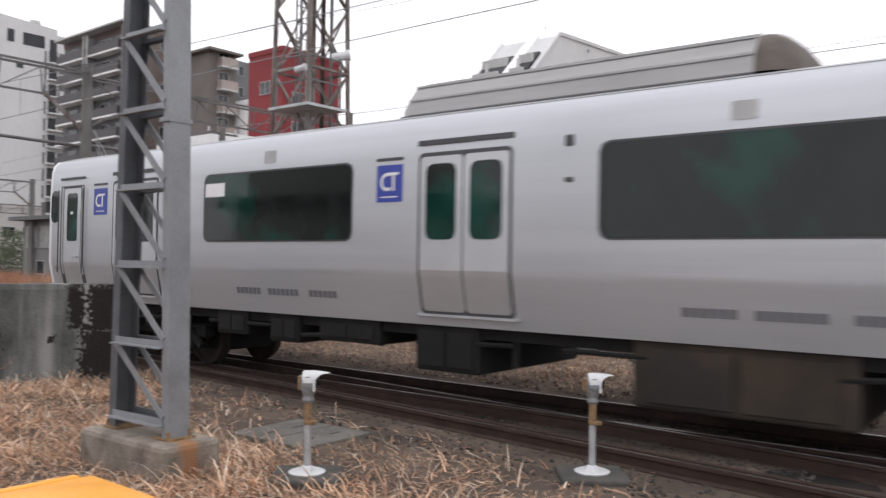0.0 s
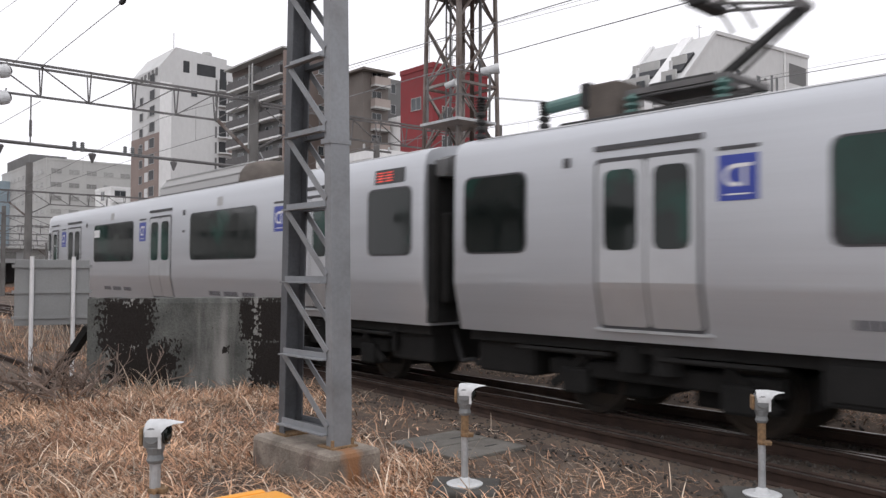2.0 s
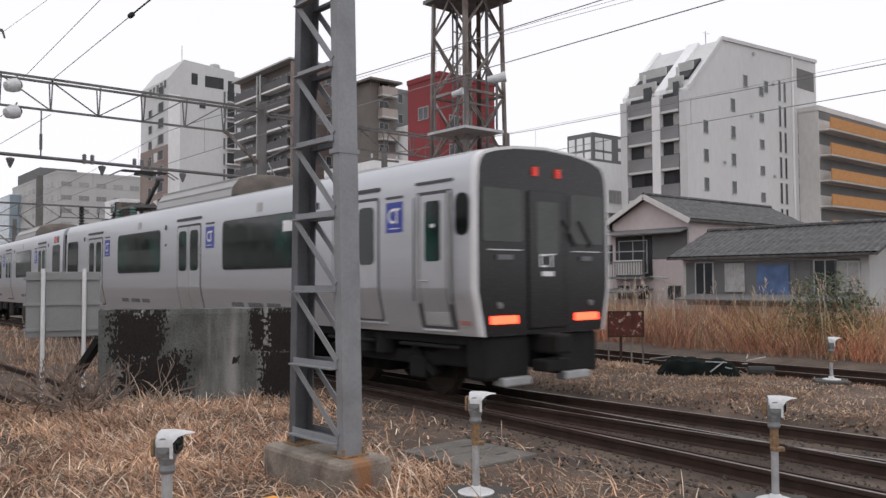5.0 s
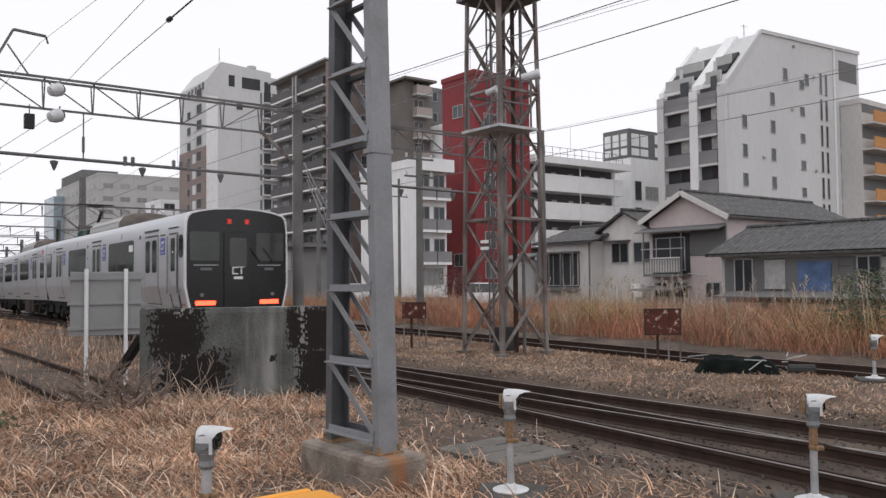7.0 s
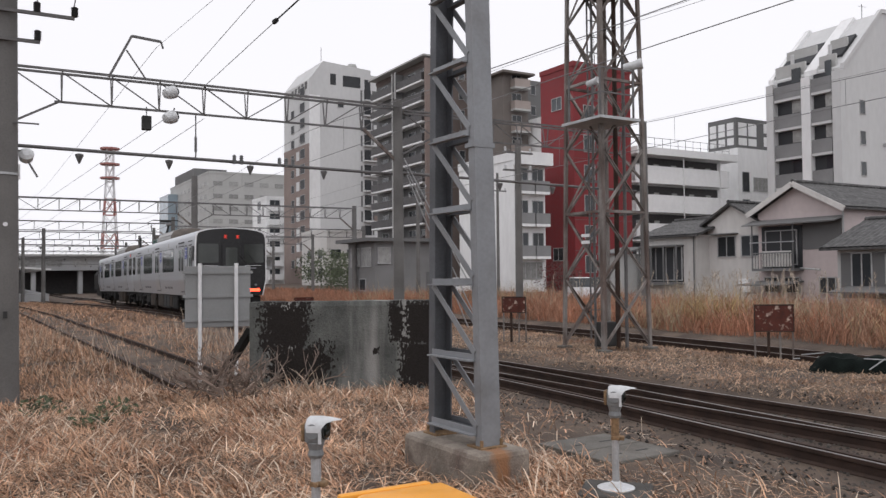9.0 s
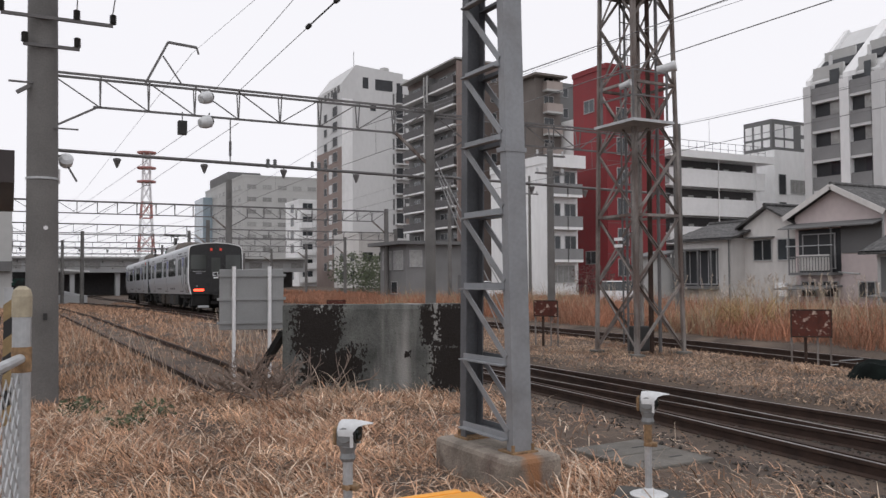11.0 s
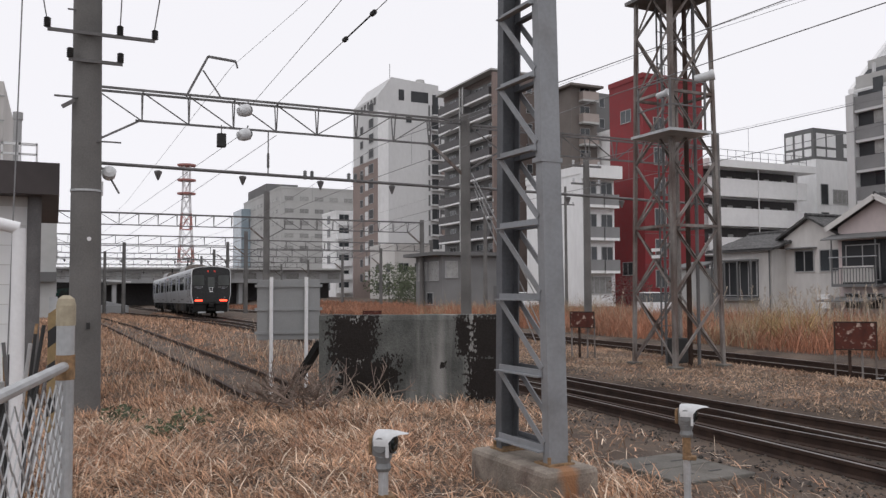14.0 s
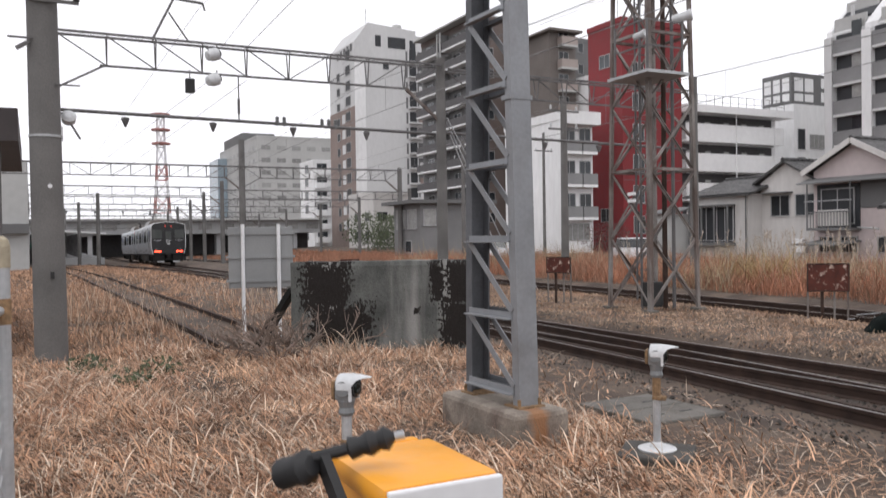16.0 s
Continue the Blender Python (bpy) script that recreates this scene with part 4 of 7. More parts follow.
def wall_material():
    m = mat("streaked wall concrete", (0.094, 0.098, 0.092), 0.92, var=0.4, scale=2.2, fine=45, bump=0.4)
    n, l = m.node_tree.nodes, m.node_tree.links
    b = n["Principled BSDF"]
    src = b.inputs["Base Color"].links[0].from_socket
    tc = n.new("ShaderNodeTexCoord")
    sep = n.new("ShaderNodeSeparateXYZ")
    l.new(tc.outputs["Object"], sep.inputs[0])

    def math_(op, a, c=None):
        t = n.new("ShaderNodeMath")
        t.operation = op
        for i, v in enumerate((a, c)):
            if v is None:
                continue
            if hasattr(v, "is_linked"):
                l.new(v, t.inputs[i])
            else:
                t.inputs[i].default_value = v
        return t.outputs[0]
    nz = n.new("ShaderNodeTexNoise")
    nz.inputs["Scale"].default_value, nz.inputs["Detail"].default_value = 6.0, 12.0
    nz.inputs["Roughness"].default_value = 0.78
    l.new(tc.outputs["Object"], nz.inputs[0])
    nf = n.new("ShaderNodeTexNoise")
    nf.inputs["Scale"].default_value, nf.inputs["Detail"].default_value = 23.0, 6.0
    mf = n.new("ShaderNodeMapping")
    mf.inputs["Scale"].default_value = (1.3, 1.0, 0.75)
    l.new(tc.outputs["Object"], mf.inputs[0])
    l.new(mf.outputs[0], nf.inputs[0])
    wob = math_("ADD", math_("MULTIPLY", math_("SUBTRACT", nz.outputs[0], 0.5), 0.7), math_("MULTIPLY", math_("SUBTRACT", nf.outputs[0], 0.5), 0.75))

    def patch(cx, cz, rx, rz):
        a = math_("ABSOLUTE", math_("DIVIDE", math_("SUBTRACT", sep.outputs[0], cx), rx))
        c = math_("ABSOLUTE", math_("DIVIDE", math_("SUBTRACT", sep.outputs[2], cz), rz))
        e = math_("ADD", math_("MAXIMUM", a, c), math_("MULTIPLY", wob, 2.6))
        return math_("LESS_THAN", e, 0.96)
    fac = patch(-0.84, 1.0, 0.36, 0.42)
    for p in ((-0.66, 0.44, 0.46, 0.30), (1.17, 1.02, 0.24, 0.40), (0.80, 1.08, 0.10, 0.3), (1.12, 0.42, 0.27, 0.40), (-0.25, 0.45, 0.08, 0.1), (0.5, 0.62, 0.05, 0.06)):
        fac = math_("MAXIMUM", fac, patch(*p))
    fac = math_("MAXIMUM", fac, math_("GREATER_THAN", math_("ADD", nf.outputs[0], math_("MULTIPLY", nz.outputs[0], 0.5)), 0.985))
    mix = n.new("ShaderNodeMix")
    mix.data_type = "RGBA"
    l.new(fac, mix.inputs[0])
    l.new(src, mix.inputs[6])
    mix.inputs[7].default_value = (0.013, 0.0095, 0.008, 1)
    # pale vertical streaks of lime
    st = n.new("ShaderNodeTexNoise")
    mp = n.new("ShaderNodeMapping")
    mp.inputs["Scale"].default_value = (3.4, 1.0, 0.45)
    l.new(tc.outputs["Object"], mp.inputs[0])
    l.new(mp.outputs[0], st.inputs[0])
    st.inputs["Scale"].default_value, st.inputs["Detail"].default_value = 1.0, 5.0
    rm = n.new("ShaderNodeMapRange")
    rm.inputs[1].default_value, rm.inputs[2].default_value, rm.inputs[3].default_value, rm.inputs[4].default_value = 0.5, 0.78, 0.0, 0.6
    l.new(st.outputs[0], rm.inputs[0])
    mix2 = n.new("ShaderNodeMix")
    mix2.data_type = "RGBA"
    l.new(math_("MULTIPLY", rm.outputs[0], math_("SUBTRACT", 1.0, fac)), mix2.inputs[0])
    l.new(mix.outputs[2], mix2.inputs[6])
    mix2.inputs[7].default_value = (0.47, 0.46, 0.44, 1)
    l.new(mix2.outputs[2], b.inputs["Base Color"])
    return m


M_WALL = wall_material()
concrete_wall()


# ---- buildings ----
def window_meshes(w, h, cols=2, mt=None):
    f = 0.06
    g = Geo().box(-w / 2 - f, w / 2 + f, -0.05, 0.02, h / 2, h / 2 + f).box(-w / 2 - f, w / 2 + f, -0.09, 0.02, -h / 2 - f, -h / 2)
    for s in (-1, 1):
        g.box(*sorted((s * w / 2, s * (w / 2 + f))), -0.05, 0.02, -h / 2, h / 2)
    for i in range(1, cols):
        x = -w / 2 + w * i / cols
        g.box(x - 0.03, x + 0.03, -0.035, 0.02, -h / 2, h / 2)
    return g.mesh("window", M_FRAME), Geo().box(-w / 2, w / 2, -0.02, 0.01, -h / 2, h / 2).mesh("pane", mt or M_WINDOW)


def on_face(face, u, z, out=0.0, far=0.0):
    """Pose on a building's face: w looks to -x, s to -y, e to +x."""
    if face == "w":
        return pose(-out, u, z, 0, 0, -90)
    if face == "e":
        return pose(far + out, u, z, 0, 0, 90)
    return pose(u, -out, z)


def put_window(parent, meshes, face, u, z, out=0.0, far=0.0):
    w = new("window", meshes[0])
    w.parent, w.matrix_basis = parent, on_face(face, u, z, out, far)
    p = new("pane", meshes[1])
    p.parent = w


def balcony_mesh(w, d, panel_mt, slab_mt, h=1.05):
    """Slab with a parapet panel; returns slab mesh and panel mesh."""
    s = Geo().box(-w / 2, w / 2, -d, 0.02, -0.26, 0.0).mesh("balcony", slab_mt)
    p = Geo().box(-w / 2, w / 2, -d - 0.01, -d + 0.06, 0.004, h).box(-w / 2, -w / 2 + 0.06, -d + 0.06, 0.0, 0.004, h).box(w / 2 - 0.06, w / 2, -d + 0.06, 0.0, 0.004, h).mesh("parapet", panel_mt)
    return s, p


def put_balcony(parent, meshes, face, u, z):
    b = new("balcony", meshes[0])
    b.parent, b.matrix_basis = parent, on_face(face, u, z)
    p = new("parapet", meshes[1])
    p.parent = b


def block(name, x0, x1, y0, y1, h, mt, label, category="building", parapet=0.6):
    t = thing(name, pose(x0, y0, 0), label, category)
    w, d = x1 - x0, y1 - y0
    part("wall", Geo().box(0, w, 0, d, 0, h), mt, t)
    if parapet:
        g = Geo().box(-0.08, w + 0.08, -0.08, 0.2, h, h + parapet).box(-0.08, w + 0.08, d - 0.2, d + 0.08, h, h + parapet).box(-0.08, 0.2, 0.2, d - 0.2, h, h + parapet).box(w - 0.2, w + 0.08, 0.2, d - 0.2, h, h + parapet)
        part("parapet", g, mt, t)
    return t


def grid_windows(t, face, us, zs, w, h, cols=2, mt=None, out=0.0, far=0.0):
    me = window_meshes(w, h, cols, mt)
    for z in zs:
        for u in us:
            put_window(t, me, face, u, z, out, far)


M_BALC2 = mat("grey balcony parapet", (0.24, 0.24, 0.242), 0.8, var=0.15, scale=0.5)
M_BROWNB2 = mat("pinkish brown tile", (0.25, 0.195, 0.175), 0.85, var=0.1, scale=0.3, fine=4)


def tall_grey_block():
    t = block("apartment_building", 56.8, 72.6, 148.5, 163.1, 40.0, M_LGREYB, "tall pale grey apartment block with brown tiles and slanted crown", "apartment building", 0)
    part("crown", Geo().prism([(0, 40.0), (2.9, 43.9), (13.2, 43.2), (13.2, 42.2), (15.8, 42.2), (15.8, 40.0)], "y", 0, 14.6), M_LGREYB, t, "slanted pale roof crown")
    part("brown_cladding", Geo().box(-0.06, 0.0, 0.0, 14.6, 0, 27.5), M_BROWNB2, t, "brown tiled lower facade")
    part("pale_strip", Geo().box(-0.02, 2.2, -0.06, 0.0, 0, 37.0), M_WHITEB, t, "paler corner strip")
    grid_windows(t, "w", (3.6,), [3.05 * k + 4.5 for k in range(12)], 2.4, 1.8, 1, M_WINDARK, 0.08)
    grid_windows(t, "w", (9.2,), [3.05 * k + 4.0 for k in range(11)], 1.6, 1.5, 1, M_WINDARK, 0.08)
    for k in range(12):
        part("pale_panel", Geo().box(-0.09, -0.06, 5.4, 7.2, 3.05 * k + 3.4, 3.05 * k + 5.2), M_LGREYB, t)
    grid_windows(t, "s", (6.6,), (35.6,), 1.2, 1.1, 1)
    # Shaded roof openings are dark sheets on the flat wall.
    for a, b, z0, z1 in ((4.4, 5.6, 39.4, 41.6), (7.1, 10.9, 39.3, 41.5), (11.8, 13.1, 39.0, 41.2)):
        part("top_opening", Geo().box(a, b, -0.04, 0.01, z0, z1), M_WINDARK, t, "dark sheet painted as a shaded roof opening")
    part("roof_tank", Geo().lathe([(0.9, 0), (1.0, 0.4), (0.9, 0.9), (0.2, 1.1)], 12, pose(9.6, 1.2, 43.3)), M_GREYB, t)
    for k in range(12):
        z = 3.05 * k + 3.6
        # No depth is built here: the dark sheets paint the stairwell's shade.
        part("recess", Geo().box(11.7, 13.2, -0.05, 0.01, z, z + 2.0), M_WINDARK, t, "dark sheet painted as a shaded stairwell opening")
        part("recess", Geo().box(10.9, 11.3, -0.05, 0.01, z - 0.4, z + 1.8), M_DGREYB, t)
        b = part("balcony", Geo().box(11.5, 16.2, -1.1, 0.02, z - 0.45, z - 0.2), M_LGREYB, t)
        part("parapet", Geo().box(13.3, 16.2, -1.1, -1.0, z - 0.2, z + 0.9), M_BROWNB2 if k in (7, 6, 3) else M_LGREYB, b)
        part("recess", Geo().box(13.5, 15.7, -0.05, 0.01, z + 0.1, z + 1.9), M_DGREYB, t)
    part("antenna", Geo().tube((4.5, 5, 43.3), (4.5, 5, 48), 0.06, n=5), M_STEEL, t)
    for i in range(5):
        part("rooftop_sign_bar", Geo().box(-0.1, 0.0, 1.2 + i * 1.9, 2.2 + i * 1.9, 38.4 - i * 0.1, 39.8 - i * 0.1), M_DGREYB, t)


def brown_block():
    t = block("apartment_building", 59.3, 66.0, 104.2, 123.5, 33.6, M_BROWNB, "brown apartment block with dark glass balconies", "apartment building")
    part("dark_facade", Geo().box(-0.05, 0.0, 0.5, 19.2, 0.0, 33.2), M_DGREYB, t)
    bal = balcony_mesh(8.3, 1.5, M_BALC, M_WHITEB, 1.15)
    win = window_meshes(2.2, 2.0, 2)
    for k in range(10):
        z = 3.05 * k + 3.3
        for u in (5.0, 14.4):
            put_balcony(t, bal, "w", u, z)
            for o in (-2.4, 1.6):
                put_window(t, win, "w", u + o, z + 1.15, 0.06)
    part("fin", Geo().box(-1.55, 0.0, 9.5, 9.85, 0, 33.4), M_BALC2, t)
    part("fin", Geo().box(-1.3, 0.0, 0.0, 0.35, 0, 33.9), M_BROWNB2, t)
    for u in (9.1, 10.2):
        part("drain_pipe", Geo().tube((-1.65, u, 0), (-1.65, u, 33.6), 0.12, n=6), M_GREYB, t)
    part("roof_slab", Geo().box(-1.6, 6.7, 0, 19.3, 34.2, 34.45), M_GREYB, t)
    grid_windows(t, "s", (2.0, 5.0), [3.05 * k + 4.5 for k in range(10)], 0.9, 1.3, 1)


def tan_block():
    t = block("apartment_building", 63.1, 67.4, 91.5, 99.0, 29.2, M_TANB, "tan tiled apartment block with beige balconies", "apartment building")
    bal = balcony_mesh(2.6, 1.1, M_PINKG, M_GREYB, 1.1)
    win = window_meshes(1.5, 1.9, 2)
    for k in range(9):
        put_window(t, win, "s", 2.3, 3.05 * k + 4.4)
        put_balcony(t, bal, "s", 2.6, 3.05 * k + 3.1)
    part("roof_slab", Geo().box(-0.8, 4.6, -1.3, 7.5, 29.2, 29.5), M_TANB, t)
    t = block("apartment_building", 70.2, 77.0, 96.1, 106.0, 29.6, M_DGREYB, "dark grey apartment block behind the red building", "apartment building")
    grid_windows(t, "s", (1.5, 3.4), [3.05 * k + 4.4 for k in range(9)], 0.8, 1.3, 1)
    t = block("apartment_building", 67.5, 70.1, 88.0, 94.0, 22.6, M_WHITEB, "narrow white building with rooftop tanks", "building")
    grid_windows(t, "s", (1.3,), [3.0 * k + 4.4 for k in range(6)], 1.2, 1.3, 2)
    part("water_tank", Geo().lathe([(0.6, 0), (0.65, 0.1), (0.65, 1.1), (0.4, 1.3)], 12, pose(1.5, 1.5, 23.2)), M_WHITEB, t)


def red_block():
    t = block("office_building", 50.5, 57.9, 61.2, 66.4, 21.9, M_REDB, "narrow red panelled building with small windows", "building", 0.5)
    grid_windows(t, "w", (2.6,), (18.6, 3.6), 1.5, 1.2, 2)
    grid_windows(t, "s", (1.9,), [2.95 * k + 2.6 for k in range(6)], 1.3, 1.6, 2)
    g = Geo()
    for k in range(1, 7):
        g.box(-0.015, 7.415, -0.015, 0.0, 3.0 * k + 0.9, 3.0 * k + 0.93)
    part("panel_joint", g, M_DGREYB, t)
    for x, y, z in ((2, 3, 26), (4.5, 2, 24)):
        part("antenna", Geo().tube((x, y, 21.9), (x, y, z), 0.03, n=5), M_STEEL, t)


def white_flats():
    t = block("apartment_building", 44.0, 47.6, 62.1, 72.0, 12.4, M_WHITEB, "white low apartment block with small balconies", "apartment building", 0.8)
    bal2 = balcony_mesh(1.65, 0.9, M_BALC2, M_WHITEB, 1.0)
    win = window_meshes(1.2, 1.8, 2)
    for k in range(1, 4):
        for u, b in ((0.9, bal2), (2.7, bal2)):
            put_window(t, win, "s", u, 3.05 * k + 1.6)
            put_balcony(t, b, "s", u, 3.05 * k + 0.3)
    grid_windows(t, "s", (1.8,), (2.0,), 2.6, 1.5, 4, M_CURTAIN)
    part("canopy", Geo().box(-0.2, 3.7, -1.2, 0, 11.9, 13.1), M_WHITEB, t)
    # long gallery block
    t = block("apartment_building", 62.9, 78.0, 67.2, 76.0, 15.0, M_WHITEB, "long white block with open gallery floors", "apartment building", 0.5)
    for k in range(4):
        z = 3.2 * k + 2.2
        # The gallery's shade is a dark sheet laid on the wall.
        part("gallery_recess", Geo().box(0.1, 14.4, -0.05, 0.0, z + 1.2, z + 2.9), M_BALC, t, "dark sheet painted as gallery shade")
        b = part("gallery", Geo().box(-0.2, 14.6, -1.5, 0.0, z - 0.2, z), M_WHITEB, t)
        part("parapet", Geo().box(-0.2, 14.6, -1.65, -1.5, z - 0.2, z + 1.75), M_WHITEP, b)
        for i in range(5):
            part("flat_door", Geo().box(1.2 + i * 2.8, 2.0 + i * 2.8, -0.08, -0.05, z + 0.2, z + 2.2), M_GREYB, t)
    part("roof_slab", Geo().box(-0.6, 15.6, -2.2, 9, 14.7, 15.5), M_WHITEP, t)
    for i in range(3):
        part("drain_pipe", Geo().tube((1.0 + i * 6, -1.75, 0), (1.0 + i * 6, -1.75, 14.9), 0.07, n=6), M_WHITEB, t)
    for k in range(3):
        z = 3.2 * k + 2.2
        part("stair_flight", Geo().bar((14.8, -2.4, z), (18.4, -2.4, z + 3.1) if k % 2 else (18.4, -2.4, z - 2.6), 0.12, 1.7), M_WHITEP, t)
    part("stair_tower", Geo().box(15.1, 18.8, -1.5, 3, 0, 9.5), M_LGREYB, t)
    g = Geo()
    for i in range(13):
        g.tube((i * 1.2, -1.9, 15.05), (i * 1.2, -1.9, 16.6), 0.03, n=5)
    g.tube((0, -1.9, 16.6), (14.4, -1.9, 16.6), 0.03, n=5).tube((0, -1.9, 15.9), (14.4, -1.9, 15.9), 0.025, n=5)
    part("roof_railing", g, M_STEEL, t)
    # checked block
    t = block("apartment_building", 81.5, 95.0, 67.5, 72.3, 17.0, M_WHITEB, "white building with a dark chequered top floor", "building", 0)
    top = part("top_floor", Geo().box(0.0, 12.3, 0.3, 4.6, 17.0, 20.8), M_DGREYB, t, "dark top floor with white panels")
    for u, z, w, h in ((0.5, 17.4, 1.5, 0.9), (0.5, 18.6, 1.5, 1.6), (2.3, 17.4, 1.5, 0.9), (2.3, 18.6, 1.5, 1.6), (5.2, 17.5, 1.0, 1.2), (5.2, 19.2, 1.0, 1.2), (9.0, 17.4, 1.2, 2.6), (9.0, 20.1, 1.2, 0.5)):
        part("white_panel", Geo().box(u, u + w, 0.26, 0.3, z, z + h), M_WHITEB, top)
    for k in range(3):
        for z, h in ((17.4, 0.9), (18.6, 1.6)):
            part("white_panel", Geo().box(-0.04, 0.0, 0.6 + k * 1.35, 1.6 + k * 1.35, z, z + h), M_WHITEB, top)
    grid_windows(t, "s", (4.3, 9.2), (12.6, 9.4), 3.0, 1.6, 4, M_CURTAIN)
    grid_windows(t, "s", (1.3,), (12.8, 9.4), 1.2, 2.4, 1)


def stepped_block():
    """Grey block with a sloped upper corner, balcony tower and small windows."""
    t = thing("apartment_building", pose(73.05, 47.85, 0), "grey apartment block with a slanted upper corner and dark balconies", "apartment building")
    out = [(0, 0), (0, 21.6), (6.4, 27.8), (27.8, 28.8), (27.8, 0)]
    part("wall", Geo().prism(out, "y", 0, 8.3), M_LGREYB, t)
    part("slanted_edge", Geo().prism([(-0.1, 21.4), (-0.1, 21.9), (6.3, 28.15), (27.9, 29.2), (27.9, 28.8), (6.4, 27.75)], "y", -0.15, 0.25), M_LGREYB, t, "pale coping along the slanted roof edge")
    part("slanted_edge", Geo().prism([(-0.1, 21.4), (-0.1, 21.9), (6.3, 28.15), (6.9, 27.75)], "y", 7.9, 8.45), M_WHITEB, t)
    part("slanted_edge", Geo().prism([(-0.1, 21.4), (-0.1, 21.9), (6.3, 28.15), (6.9, 27.75)], "y", 2.8, 4.2), M_WHITEB, t)
    # Dark sheets paint the shade behind the balconies.
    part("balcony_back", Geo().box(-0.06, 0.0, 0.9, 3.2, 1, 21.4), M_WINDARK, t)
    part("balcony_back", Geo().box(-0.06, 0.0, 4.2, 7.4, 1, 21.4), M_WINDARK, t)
    part("corner_fin", Geo().box(-0.7, 0.0, -0.1, 0.8, 0, 21.2), M_LGREYB, t)
    part("corner_fin", Geo().box(-0.7, 0.0, 7.5, 8.35, 0, 21.2), M_LGREYB, t)
    part("pier", Geo().box(-0.7, 0.0, 3.2, 4.2, 0, 21.2), M_WHITEB, t)
    b1, b2 = balcony_mesh(2.2, 0.6, M_BALC2, M_LGREYB, 1.35), balcony_mesh(3.1, 0.6, M_BALC2, M_LGREYB, 1.35)
    for k in range(7):
        z = 3.05 * k + 1.2
        put_balcony(t, b1, "w", 2.05, z)
        put_balcony(t, b2, "w", 5.85, z)
    w1 = window_meshes(0.8, 1.3, 1)
    w2 = window_meshes(0.45, 2.4, 1)
    w3 = window_meshes(0.9, 1.0, 1)
    for k in range(8):
        z = 3.05 * k + 2.6
        for u in ((2.9, 8.3) if z < 19 else (8.3,) if z < 23 else (11.0, 15.5)):
            put_window(t, w1, "s", u, z)
        if z < 25:
            put_window(t, w3, "s", 14.4, z - 0.7)
            for u in (18.6, 19.8):
                put_window(t, w2, "s", u, z)
        if z < 22:
            # Shade inside the stairs, painted as dark panels on the face.
            part("stair_opening", Geo().prism([(22.9, z - 1.0), (22.9, z + 1.4), (27.0, z - 0.6), (27.0, z - 1.0)], "y", -0.03, 0.01), M_DGREYB, t)
    part("stair_opening", Geo().box(22.9, 27.2, -0.03, 0.01, 25.0, 27.4), M_DGREYB, t)
    part("drain_pipe", Geo().tube((21.6, -0.1, 0), (21.6, -0.1, 28.5), 0.12, n=6), M_WHITEB, t)
    for u, z in ((6.2, 14.2), (12.0, 20), (16.8, 24.3), (16.8, 13.5), (12.6, 27.2)):
        part("vent_hood", Geo().box(u, u + 0.35, -0.25, 0, z, z + 0.3, 0.04), M_FRAME, t)
    for y0, y1 in ((0.9, 2.7), (4.3, 7.8)):
        # Dark panel on the slope, coloured as the terrace's shade.
        part("terrace_recess", Geo().prism([(1.3, 22.9), (1.1, 23.1), (3.6, 25.5), (3.8, 25.3)], "y", y0, y1), M_WINDARK, t, "dark sheet painted as roof terrace shade")
        for k in range(2):
            x = 0.2 + 1.9 * k
            part("terrace_parapet", Geo().box(x, x + 0.25, y0, y1, 21.6 + 1.75 * k, 23.1 + 1.9 * k), M_GREYB, t)
        part("terrace_post", Geo().box(0.5, 0.8, (y0 + y1) / 2 - 0.12, (y0 + y1) / 2 + 0.12, 22.0, 24.2), M_LGREYB, t)
    for k in range(7):
        z = 3.05 * k + 2.7
        for y0, y1 in ((1.1, 2.9), (4.5, 7.1)):
            part("balcony_glass", Geo().box(-0.1, -0.06, y0 + 0.1, y0 + (y1 - y0) * 0.45, z, z + 1.5), M_CURTAIN if k % 3 else M_WINDOW, t)
    part("antenna", Geo().tube((8, 3, 28), (8, 3, 29.8), 0.04, n=5).bar((7.4, 3, 29.5), (8.8, 3, 29.6), 0.03, 0.03), M_STEEL, t)


tall_grey_block()
brown_block()
tan_block()
red_block()
white_flats()
stepped_block()


def orange_block():
    t = block("apartment_building", 96.0, 125.0, 45.4, 58.0, 21.8, M_CREAM, "orange and cream apartment block with balcony rows", "apartment building")
    for k in range(7):
        z = 3.05 * k + 1.2
        b = part("balcony", Geo().box(0.2, 28.8, -1.4, 0.0, z - 0.2, z), M_CREAM, t)
        part("parapet", Geo().box(0.2, 28.8, -1.45, -1.3, z, z + 1.3), M_ORANGE, b)
        # Dark strip painted for the shade between balcony rows.
        part("gallery_recess", Geo().box(0.2, 28.8, -0.05, 0.0, z + 1.3, z + 2.7), M_DGREYB, t)


